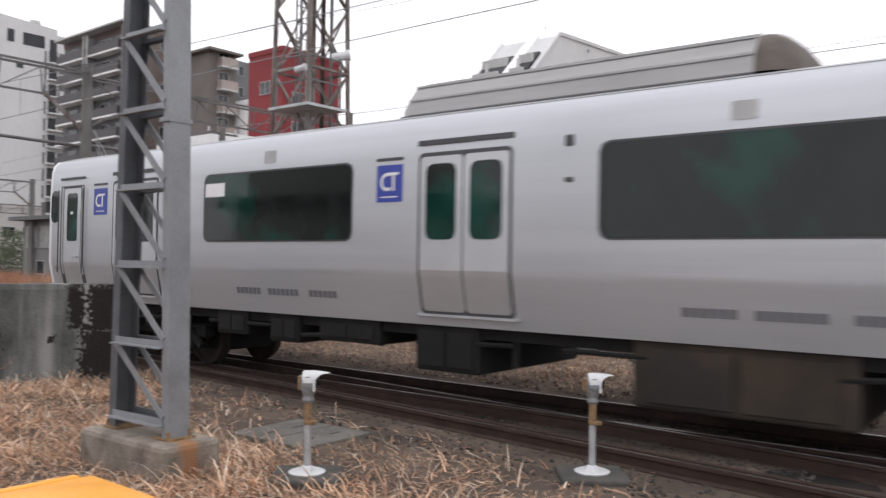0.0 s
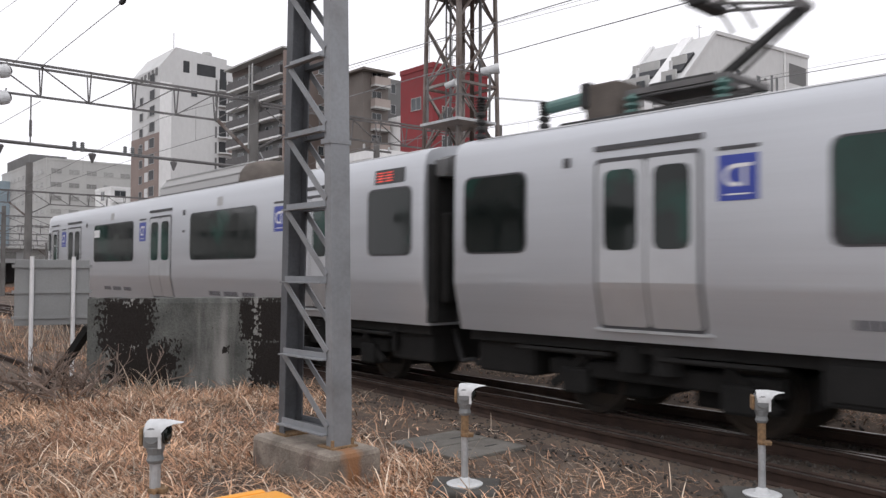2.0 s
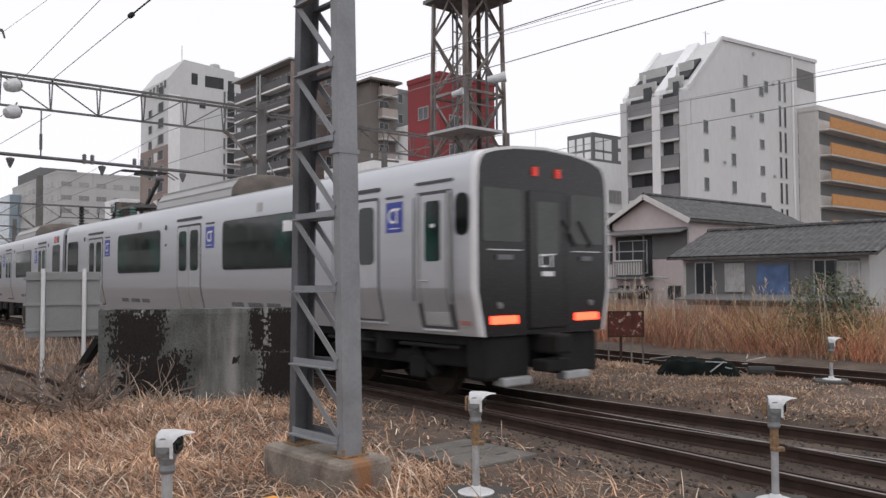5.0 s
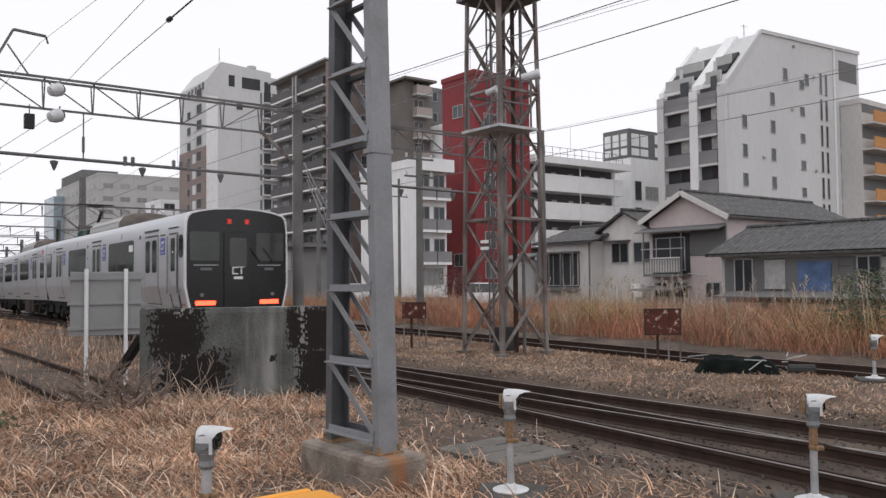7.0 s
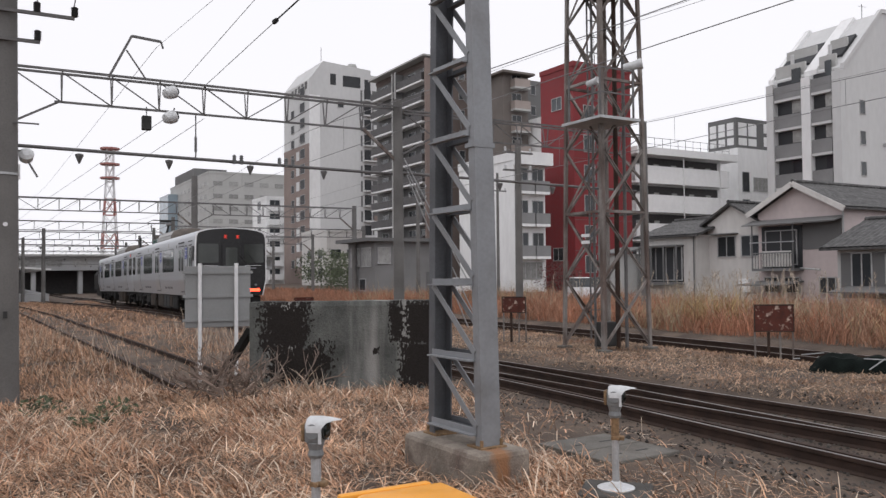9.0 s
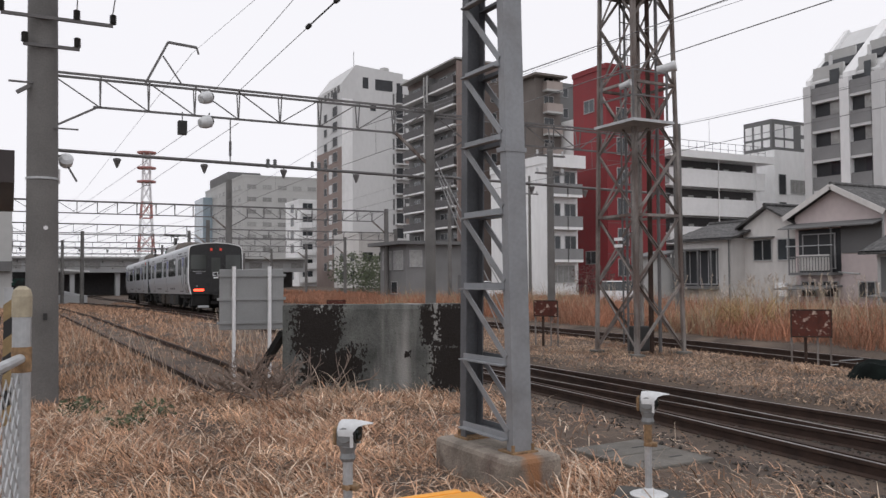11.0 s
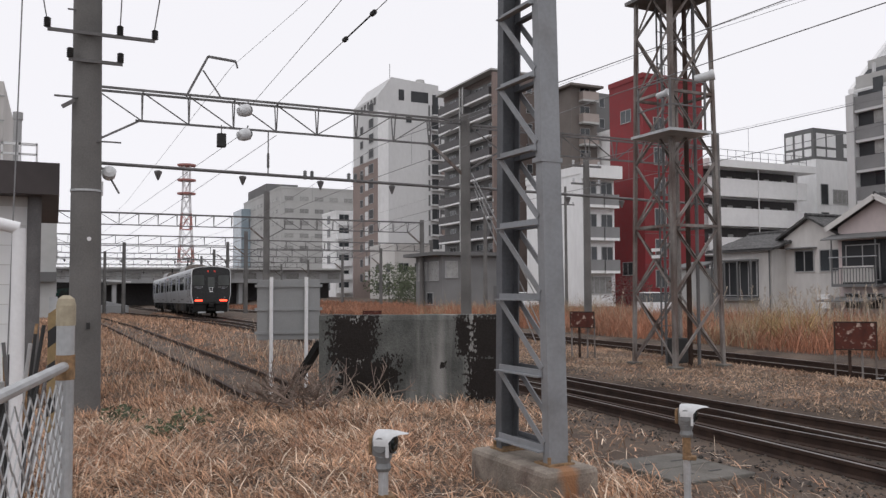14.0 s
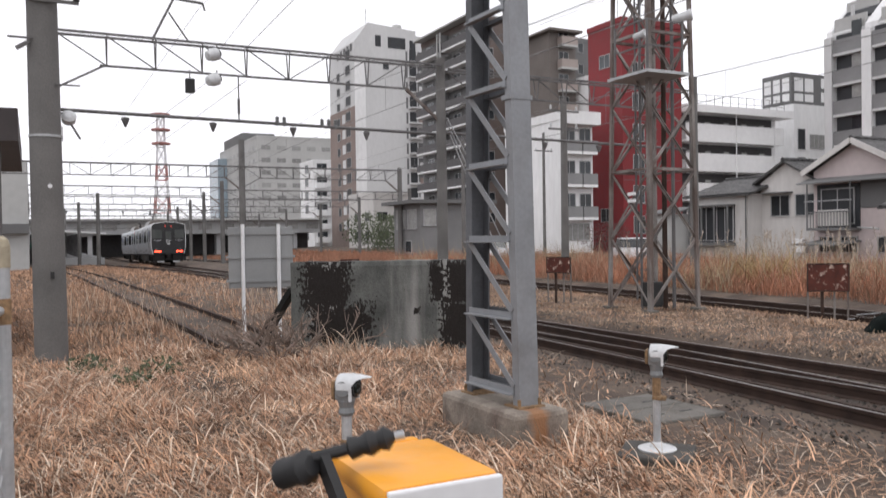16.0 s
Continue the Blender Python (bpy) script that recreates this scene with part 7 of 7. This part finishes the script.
def cabin():
    t = thing("trackside_cabin", pose(-0.42, 14.0, 0), "white tiled trackside cabin with a dark brown eaves band", "cabin")
    wall = part("wall", Geo().box(-6, 0, 0, 5, 0, 3.2), M_CREAM, t)
    me = Geo().box(-0.22, 0.22, -0.012, 0, -0.145, 0.145).mesh("tile", M_WHITEB)
    for j in range(10):
        for i in range(5):
            o = new("tile", me)
            o.parent, o.matrix_basis = wall, pose(-0.24 - i * 0.455, 0, 0.2 + j * 0.3)
    part("eaves_band", Geo().box(-6.3, 0.42, -0.5, 5.3, 3.2, 3.68), M_EAVES, t, "dark brown eaves band")
    part("upper_storey", Geo().box(-6, -0.42, 0.8, 5, 3.68, 5.15), M_CREAM, t)
    for z in (4.1, 4.5, 4.9):
        part("siding_line", Geo().box(-6, -0.4, 0.785, 0.8, z, z + 0.02), M_FRAME, t)
    part("down_pipe", Geo().tube((0.08, -0.08, 0), (0.08, -0.08, 3.2), 0.10, n=12), M_STEEL, t, "dark grey downpipe", smooth=True)
    part("vent_pipe", Geo().tube((-0.2, 0.6, 3.68), (-0.2, 0.6, 4.5), 0.06, n=10).tube((-0.2, 0.6, 4.5), (-0.2, 0.6, 4.62), 0.075, n=10), M_FRAME, t)
    rail = part("roof_rail", Geo().box(-0.4, 0.1, 0.0, 0.04, 4.0, 4.04).box(-0.4, 0.1, 0.0, 0.04, 3.85, 3.88), M_WHITEB, t)
    for x in (-0.4, -0.16, 0.08):
        part("rail_post", Geo().box(x, x + 0.03, 0, 0.03, 3.68, 4.04), M_WHITEB, rail)
    p = thing("white_pipe", pose(-0.27, 6.5, 0), "white plastic downpipe behind the fence", "pipe")
    part("pipe", Geo().tube((0, 0, 0), (0, 0, 2.2), 0.045, n=12).tube((0, 0, 2.2), (-0.25, 0, 2.26), 0.045, n=12), M_WHITE, p, smooth=True)
    q = thing("scrap_heap", pose(-0.2, 7.2, 0), "cluttered rusty scrap behind the fence", "scrap")
    rs = random.Random(3)
    for k in range(44):
        a = Vector((rs.uniform(-0.35, 0.0), rs.uniform(-0.6, 0.8), rs.uniform(0, 0.1)))
        b = a + Vector((rs.uniform(-0.2, 0.2), rs.uniform(-0.3, 0.3), rs.uniform(0.5, 1.4)))
        part("rod", Geo().tube(a, b, 0.015, n=6), (M_PIPERUST, M_DARK, M_STEEL, M_FRAME)[k % 4], q)


M_EAVES = mat("dark brown metal band", (0.055, 0.045, 0.045), 0.6, var=0.15)
cabin()


def yellow_cabinet():
    t = thing("yellow_cabinet", pose(0, 0, 0), "yellow enamelled crossing cabinet with a white front panel", "cabinet")
    x0, x1, y0, y1, z = 0.505, 0.672, 1.0, 1.2, 1.40
    part("body", Geo().box(x0 + 0.006, x1 - 0.006, y0 + 0.006, y1, -0.05, z - 0.03, 0.008), M_YELLOW, t, smooth=True)
    part("lid", Geo().box(x0, x1, y0, y1 + 0.005, z - 0.035, z, 0.012), M_YELLOW, t, "yellow rounded lid", smooth=True)
    part("lid_flange", Geo().box(x0 - 0.02, x1 - 0.02, y1 + 0.006, y1 + 0.025, z - 0.02, z - 0.001, 0.005), M_YELLOW, t, smooth=True)
    fp = part("front_panel", Geo().box(x0 + 0.004, x1 - 0.004, y0 - 0.012, y0 - 0.002, 0.6, z - 0.003, 0.003), M_WHITE, t, "white front panel")
    for k in range(9):
        part("panel_line", Geo().box(x0 + 0.02, x1 - 0.02, y0 - 0.0135, y0 - 0.012, z - 0.06 - k * 0.012, z - 0.058 - k * 0.012), M_LAMPG, fp)


def tripod_handle():
    """Its grip swings up beside the cabinet at the end."""
    t = thing("tripod_handle", pose(0, 0, -0.05), "black tripod pan handle with a ribbed rubber grip", "tripod handle")
    part("knob", Geo().lathe([(0.012, -0.03), (0.022, -0.025), (0.02, 0.0), (0.024, 0.02), (0.014, 0.03)], 10, pose(0.438, 1.13, 1.40, 70, 0, 30)), M_BLACK, t, smooth=True)
    part("arm", Geo().tube((0.44, 1.125, 1.412), (0.52, 1.09, 1.432), 0.009, n=8), M_BLACK, t)
    part("grip", Geo().lathe([(0.008, -0.03), (0.016, -0.026), (0.013, -0.01), (0.018, 0.0), (0.013, 0.012), (0.017, 0.022), (0.006, 0.034)], 10, pose(0.524, 1.087, 1.434, 0, 75, -25)), M_BLACK, t, smooth=True)
    part("tip", Geo().tube((0.552, 1.075, 1.441), (0.566, 1.069, 1.444), 0.006, n=8), M_GALV, t, "small silver tip")
    part("leg", Geo().bar((0.468, 1.112, 1.415), (0.485, 1.05, 1.33), 0.028, 0.012, (1, 0, 0)).bar((0.485, 1.05, 1.33), (0.485, 1.05, -0.08), 0.028, 0.012, (1, 0, 0)), M_BLACK, t)
    return t



yellow_cabinet()
handle_of_tripod = tripod_handle()
for x, y, yaw in ((27.5, 46.5, 60), (31.0, 37.0, 60)):
    t = thing("parked_car", pose(x, y, 0, 0, 0, yaw), "pale parked car half hidden behind reeds", "car", "parked cars")
    part("body", Geo().prism([(-2.0, 0.35), (2.0, 0.35), (2.05, 0.8), (1.2, 0.95), (-1.9, 0.95)], "y", -0.8, 0.8), M_CAR, t)
    part("cabin", Geo().prism([(-1.7, 0.95), (0.9, 0.95), (0.3, 1.45), (-1.3, 1.45)], "y", -0.72, 0.72), M_WINDOW, t)
    part("roof", Geo().prism([(-1.35, 1.45), (0.35, 1.45), (0.2, 1.5), (-1.2, 1.5)], "y", -0.7, 0.7), M_CAR, t)
    for wx in (-1.25, 1.3):
        for wy in (-0.8, 0.8):
            part("wheel", Geo().tube((wx, wy - 0.1, 0.3), (wx, wy + 0.1, 0.3), 0.3, n=14), M_BLACK, t)


# ---- dry grass, reeds, twigs ----
def blades(name, label, material, spots, height, width, lean, bend, seed, kind="stuff", category="grass", lodged=0.0):
    """Many bent blades in one mesh; spots are (x, y, z) roots. Lodged grass leans together in drifts."""
    rs = np.random.RandomState(seed)
    p = np.array(spots)
    n = len(p)
    drift = np.array([noise.noise((x * 0.55, y * 0.55, 40 + seed)) for x, y, _ in spots])
    tuft = np.array([noise.noise((x * 1.6, y * 1.6, 60)) for x, y, _ in spots])
    h = (height[0] + (height[1] - height[0]) * rs.rand(n) ** 1.3) * (1 + 0.6 * tuft)
    w = width * (0.5 + 0.9 * rs.rand(n))
    a = rs.rand(n) * 2 * np.pi * (1 - lodged) + lodged * (drift * 7.0)
    tilt = lean * (0.3 + 1.2 * rs.rand(n))
    dirx, diry = np.cos(a), np.sin(a)
    b = rs.rand(n) * 2 * np.pi
    sx, sy = np.cos(b), np.sin(b)
    v = np.zeros((n, 7, 3))
    for k, (s, ww) in enumerate(((0, 1.0), (0.4, 0.9), (0.75, 0.6), (1.0, 0))):
        th = np.minimum(tilt * (0.35 + bend * s), 1.9)
        r = h * s * np.sin(th)
        z = h * s * np.cos(th)
        c = np.stack([p[:, 0] + dirx * r, p[:, 1] + diry * r, p[:, 2] + np.maximum(z, 0.008 + 0.03 * rs.rand(n))], 1)
        if k < 3:
            off = np.stack([sx * w * ww / 2, sy * w * ww / 2, np.zeros(n)], 1)
            v[:, 2 * k], v[:, 2 * k + 1] = c - off, c + off
        else:
            v[:, 6] = c
    base = np.arange(n) * 7
    q1 = np.stack([base, base + 1, base + 3, base + 2], 1).tolist()
    q2 = np.stack([base + 2, base + 3, base + 5, base + 4], 1).tolist()
    q3 = np.stack([base + 4, base + 5, base + 6], 1).tolist()
    me = bpy.data.meshes.new(name)
    me.from_pydata(v.reshape(-1, 3).tolist(), [], q1 + q2 + q3)
    me.materials.append(material)
    return tagged(new(name, me), label, category, kind=kind)


BLOCKED = ((3.45, 4.05, 5.5, 6.78), (4.06, 4.6, 4.58, 5.08), (5.69, 6.23, 2.97, 3.47), (4.95, 5.9, 5.6, 6.7), (0.48, 0.7, 0.9, 1.3))


def free(x, y):
    return not any(a < x < b and c < y < d for a, b, c, d in BLOCKED)


def scatter(n, x0, x1, y0, y1, seed, keep):
    rs = random.Random(seed)
    out = []
    tries = 0
    while len(out) < n and tries < n * 12:
        tries += 1
        x, y = rs.uniform(x0, x1), rs.uniform(y0, y1)
        if free(x, y) and rs.random() < keep(x, y):
            out.append((x, y, ground_z(x, y) - 0.01))
    return out


def dense(x, y):
    """Thick straw on the verge, thinning out toward the rails."""
    d = near_track(x, y) - 1.3
    e = max(0.0, min(1.0, d / 2.6)) if x < 9 else 1
    c = 0.55 + 0.9 * noise.noise((x * 0.8, y * 0.8, 11))
    if y > 12.5 and abs(x - spline(SIDING, y)) < 0.75:
        e *= 0.12
    if y > 11 and x > 4.2:
        e *= 0.4
    if x > 4.6 and y < 9:
        e *= 0.35
    return max(0.02, e * max(0.15, c))


blades("dry_grass", "matted dry straw-coloured grass", M_STRAW, scatter(88000, -0.6, 6.6, 2.6, 13.0, 1, dense), (0.08, 0.27), 0.0115, 1.5, 1.0, 1, lodged=0.4)
blades("dry_grass", "bleached long grass blades", M_STRAW2, scatter(15000, -0.6, 6.4, 2.6, 13.0, 2, dense), (0.14, 0.36), 0.010, 1.6, 1.1, 2, lodged=0.35)
blades("dry_grass", "dry grass along the siding", M_STRAW, scatter(36000, -1.5, 8.0, 12.5, 34.0, 3, dense), (0.08, 0.26), 0.014, 1.0, 0.8, 3, lodged=0.2)
blades("dry_grass", "dry grass beyond the siding", M_STRAW, scatter(26000, -3.0, 9.5, 33.0, 80.0, 4, lambda x, y: 0.3 if abs(x - spline(SIDING, y)) < 0.8 else 0.9 if near_track(x, y) > 1.3 else 0.05), (0.08, 0.26), 0.03, 0.9, 0.8, 4)


def between(x, y):
    d1, d2 = near_track(x, y), abs(x - spline(FAR, y))
    if d1 < 1.35 or d2 < 1.15:
        return 0.03
    return 0.6 + 0.6 * noise.noise((x * 0.5, y * 0.5, 4))


blades("dry_grass", "short mown dry grass between the tracks", M_MOWN, scatter(75000, 9.6, 15.0, 1.0, 40.0, 5, between), (0.04, 0.13), 0.015, 1.1, 0.9, 5)
blades("tall_grass", "thin tall stalks beside the siding", M_STRAW2, scatter(420, 0.8, 7.5, 12.8, 26.0, 6, lambda x, y: 0.8 if near_track(x, y) > 1.6 and abs(x - spline(SIDING, y)) > 0.8 else 0.0), (0.4, 0.95), 0.010, 0.35, 0.7, 6)
blades("tall_grass", "arching pale grass at the wall's foot", M_STRAW2, [(x, y, z) for x, y, z in scatter(200, 3.2, 4.5, 10.0, 12.2, 7, lambda x, y: 1.0 if abs((x - 4.3) * 0.45 + (y - 11.2) * 0.89) < 0.35 else 0)], (0.3, 0.6), 0.011, 1.0, 1.3, 7)


def reeds(x, y):
    d = x - spline(FAR, y)
    return 0.0 if d < 1.9 + 0.5 * noise.noise((y * 0.4, 0, 1)) else 1.0 if d < 9 else 0.45


blades("reed_bed", "dense rust-brown reed bed behind the far track", M_REED, scatter(95000, 16.5, 33.0, 2.0, 60.0, 8, reeds), (0.3, 1.02), 0.014, 0.6, 0.8, 8, category="reeds")
blades("reed_bed", "pale and greenish reeds in clumps", M_REED2, scatter(5000, 17.0, 31.0, 2.0, 45.0, 9, lambda x, y: reeds(x, y) * max(0.0, noise.noise((x * 0.25, y * 0.25, 21)) * 2.4)), (0.6, 1.5), 0.018, 0.5, 0.9, 9, category="reeds")
blades("reed_bed", "far reeds along the line", M_REED, scatter(16000, 18.0, 36.0, 58.0, 130.0, 10, lambda x, y: 1.0 if x - spline(FAR, y) > 2 else 0), (0.2, 0.55), 0.07, 0.35, 0.6, 10, category="reeds")


def clump(x, y):
    return math.exp(-((x - 20.2) / 0.9) ** 2 - ((y - 18.2) / 1.1) ** 2) + 0.8 * math.exp(-((x - 19.6) / 1.0) ** 2 - ((y - 9.0) / 2.0) ** 2)


blades("tall_grass", "bushy straw-yellow grass clumps among the reeds", mat("straw-yellow stems", (0.40, 0.30, 0.15), 0.9, var=0.3, per_island=0.5), scatter(2600, 17.2, 22.5, 4.0, 22.0, 15, clump), (0.7, 1.55), 0.016, 0.7, 1.0, 15, category="reeds")


def plumes():
    rs = random.Random(31)
    g = Geo()
    for k in range(210):
        y = rs.choice((rs.gauss(9.0, 1.8), rs.gauss(18.0, 0.9))) if k < 160 else rs.uniform(6, 30)
        x = spline(FAR, y) + rs.uniform(3.0, 9.0)
        z = rs.uniform(0.9, 1.55)
        lean = Vector((rs.uniform(-0.3, 0.3), rs.uniform(-0.3, 0.3), 1)).normalized()
        base = Vector((x, y, z))
        g.tube(base - lean * (z - 0.1), base, 0.006, 0.005, n=3, cap=False)
        for j in range(7):
            s = base + lean * 0.045 * j
            d = Vector((rs.uniform(-1, 1), rs.uniform(-1, 1), rs.uniform(0.4, 1.4))).normalized() * rs.uniform(0.07, 0.15)
            w = d.cross(Vector((rs.random(), rs.random(), 0.2))).normalized() * 0.014
            g.add([s - w, s + w, s + d], [(0, 1, 2)])
    ob = part("reed_plumes", g, M_PLUME)
    tagged(ob, "pale feathery plumes above the reeds", "reeds", kind="stuff")


plumes()


def brushwood():
    """A pile of thin dead branches beside the wall, forking twice."""
    rs = random.Random(5)
    g = Geo()

    def grow(p, d, L, r, depth):
        q = p + d * L
        q.z = max(q.z, ground_z(q.x, q.y) + 0.02)
        g.tube(p, q, r, r * 0.6, n=4, cap=False)
        if depth:
            for _ in range(rs.choice((2, 3))):
                nd = (d + Vector((rs.uniform(-0.8, 0.8), rs.uniform(-0.8, 0.8), rs.uniform(-0.4, 0.6)))).normalized()
                grow(q if rs.random() < 0.6 else p.lerp(q, 0.6), nd, L * rs.uniform(0.5, 0.8), r * 0.6, depth - 1)
    for _ in range(70):
        x, y = rs.gauss(3.0, 0.3), rs.gauss(10.9, 0.4)
        a = rs.uniform(0, 6.28)
        grow(Vector((x, y, ground_z(x, y) + rs.uniform(0.05, 0.3))), Vector((math.cos(a), math.sin(a), rs.uniform(0.1, 1.1))).normalized(), rs.uniform(0.18, 0.42), 0.014, 2)
    tagged(part("brushwood", g, M_TWIG), "tangle of dead dark twigs beside the wall", "twigs", kind="stuff")


brushwood()


def leaf_clumps(name, label, n, cx, cy, cz, rx, ry, rz, size, seed, material=None):
    rs = random.Random(seed)
    g = Geo()
    for _ in range(n):
        while True:
            p = Vector((rs.uniform(-1, 1), rs.uniform(-1, 1), rs.uniform(-1, 1)))
            if 0.25 < p.length < 1 + 0.25 * noise.noise(p * 2.5):
                break
        c = Vector((cx + p.x * rx, cy + p.y * ry, max(0.02, cz + p.z * rz)))
        u = Vector((rs.uniform(-1, 1), rs.uniform(-1, 1), rs.uniform(-1, 1))).normalized()
        w = u.orthogonal().normalized()
        s = size * rs.uniform(0.6, 1.4)
        g.add([c - u * s, c + w * s * 0.45, c + u * s, c - w * s * 0.45], [(0, 1, 2, 3)])
    return part(name, g, material or M_LEAF)


def bush(x, y, r, h, n, label, seed, size=0.05, material=None):
    t = thing("bush", pose(0, 0, ground_z(x, y)), label, "bush")
    rs = random.Random(seed)
    for k in range(5):
        a = rs.uniform(0, 6.28)
        part("stem", Geo().tube((x, y, -0.05), (x + math.cos(a) * r * 0.6, y + math.sin(a) * r * 0.6, h * 0.8), 0.02, 0.008, n=5), M_TWIG, t)
    c = leaf_clumps("crown", label, n, x, y, h * 0.5, r, r, h * 0.5, size, seed, material)
    c.parent = t


bush(19.8, 9.2, 1.0, 1.9, 1500, "green weedy bush among pale reeds", 3, 0.06)
bush(35.5, 44.5, 1.8, 2.6, 1200, "dark red-leaved shrub before the white block", 4, 0.09, mat("dark red leaves", (0.08, 0.035, 0.03), 0.8, var=0.3, per_island=0.4))
bush(33.0, 75.0, 3.0, 4.2, 1500, "dark green shrubs by the signal cabin", 5, 0.16)
bush(37.5, 92.0, 4.0, 5.0, 1500, "dark green trees in the distance", 6, 0.2)
for x, y, s in ((1.15, 9.6, 8), (1.5, 10.3, 9), (0.75, 11.0, 10)):
    ob = leaf_clumps("weeds", "", 160, x, y, 0.16, 0.25, 0.25, 0.16, 0.035, s)
    tagged(ob, "small green weeds in the dry grass", "weeds", kind="stuff")


def gravel():
    """Loose stones on the ballast that lie nearest to the camera."""
    rs = np.random.RandomState(12)
    g = Geo()
    v, f = [], []
    n = 9000
    for k in range(n):
        y = 2.0 + 22 * rs.rand() ** 1.5
        x = spline(NEAR if rs.rand() < 0.5 else MAIN, y) + rs.uniform(-2.0, 1.6)
        s = rs.uniform(0.012, 0.032)
        z = -0.155 if near_track(x, y) < 1.3 else ground_z(x, y)
        o = len(v)
        for c in ((1, 0, 0), (-1, 0, 0), (0, 1, 0), (0, -1, 0), (0, 0, 0.8), (0, 0, -0.8)):
            j = s * rs.uniform(0.6, 1.2)
            v.append((x + c[0] * j, y + c[1] * j, z + c[2] * j + s * 0.3))
        f += [(o, o + 2, o + 4), (o + 2, o + 1, o + 4), (o + 1, o + 3, o + 4), (o + 3, o, o + 4), (o, o + 2, o + 5), (o + 2, o + 1, o + 5), (o + 1, o + 3, o + 5), (o + 3, o, o + 5)]
    me = bpy.data.meshes.new("gravel")
    me.from_pydata(v, [], f)
    me.materials.append(M_STONE)
    tagged(new("gravel", me), "loose grey-brown ballast stones along the rails", "gravel", kind="stuff")


M_STONE = mat("ballast stone", (0.058, 0.05, 0.044), 0.95, var=0.2, per_island=0.6)
gravel()


# ---- what moves ----
REAR = [(0.0, -24.05), (1.0, -17.57), (2.0, -11.05), (3.0, -4.55), (3.5, -1.45), (4.2, 3.02), (6.5, 17.15), (7.0, 19.95), (7.5, 22.95), (8.0, 25.9), (8.5, 28.75), (11.0, 42.7), (12.0, 48.5), (13.0, 54.25), (14.5, 62.8), (16.0, 70.9)]


def motions():
    """The two coupled cars follow the main track; each stands on its two bogies."""
    def at(y):
        return Vector((spline(MAIN, y), y, 0))
    rows_a, rows_b = [], []
    for k in range(33):
        t = k * 0.5
        r = spline(REAR, t)
        # rear car: cab at the back; the car's own +y looks backward
        p0, p1 = at(r + 2.85), at(r + LENGTH - 2.85)
        d = (p1 - p0).normalized()
        yaw = math.degrees(math.atan2(-d.x, d.y))
        o = p0 - d * 2.85 + d * LENGTH
        z0, z1 = fall(9, r), fall(9, r + LENGTH)
        rows_b.append((t, pose(o.x, o.y, z1, math.degrees(math.atan2(z0 - z1, LENGTH)), 0, yaw + 180)))
        f = r + LENGTH + 0.6
        p0, p1 = at(f + 2.85), at(f + LENGTH - 2.85)
        d = (p1 - p0).normalized()
        yaw = math.degrees(math.atan2(-d.x, d.y))
        o = p0 - d * 2.85
        z0, z1 = fall(9, f), fall(9, f + LENGTH)
        rows_a.append((t, pose(o.x, o.y, z0, math.degrees(math.atan2(z1 - z0, LENGTH)), 0, yaw)))
    low, high = pose(0, 0, -0.05), pose(0, 0, 0)
    walk(handle_of_tripod, [(0.0, low), (15.4, low), (15.6, pose(0, 0, -0.045)), (16.0, high)])
    walk(car_front, rows_a)
    walk(car_rear, rows_b)


motions()
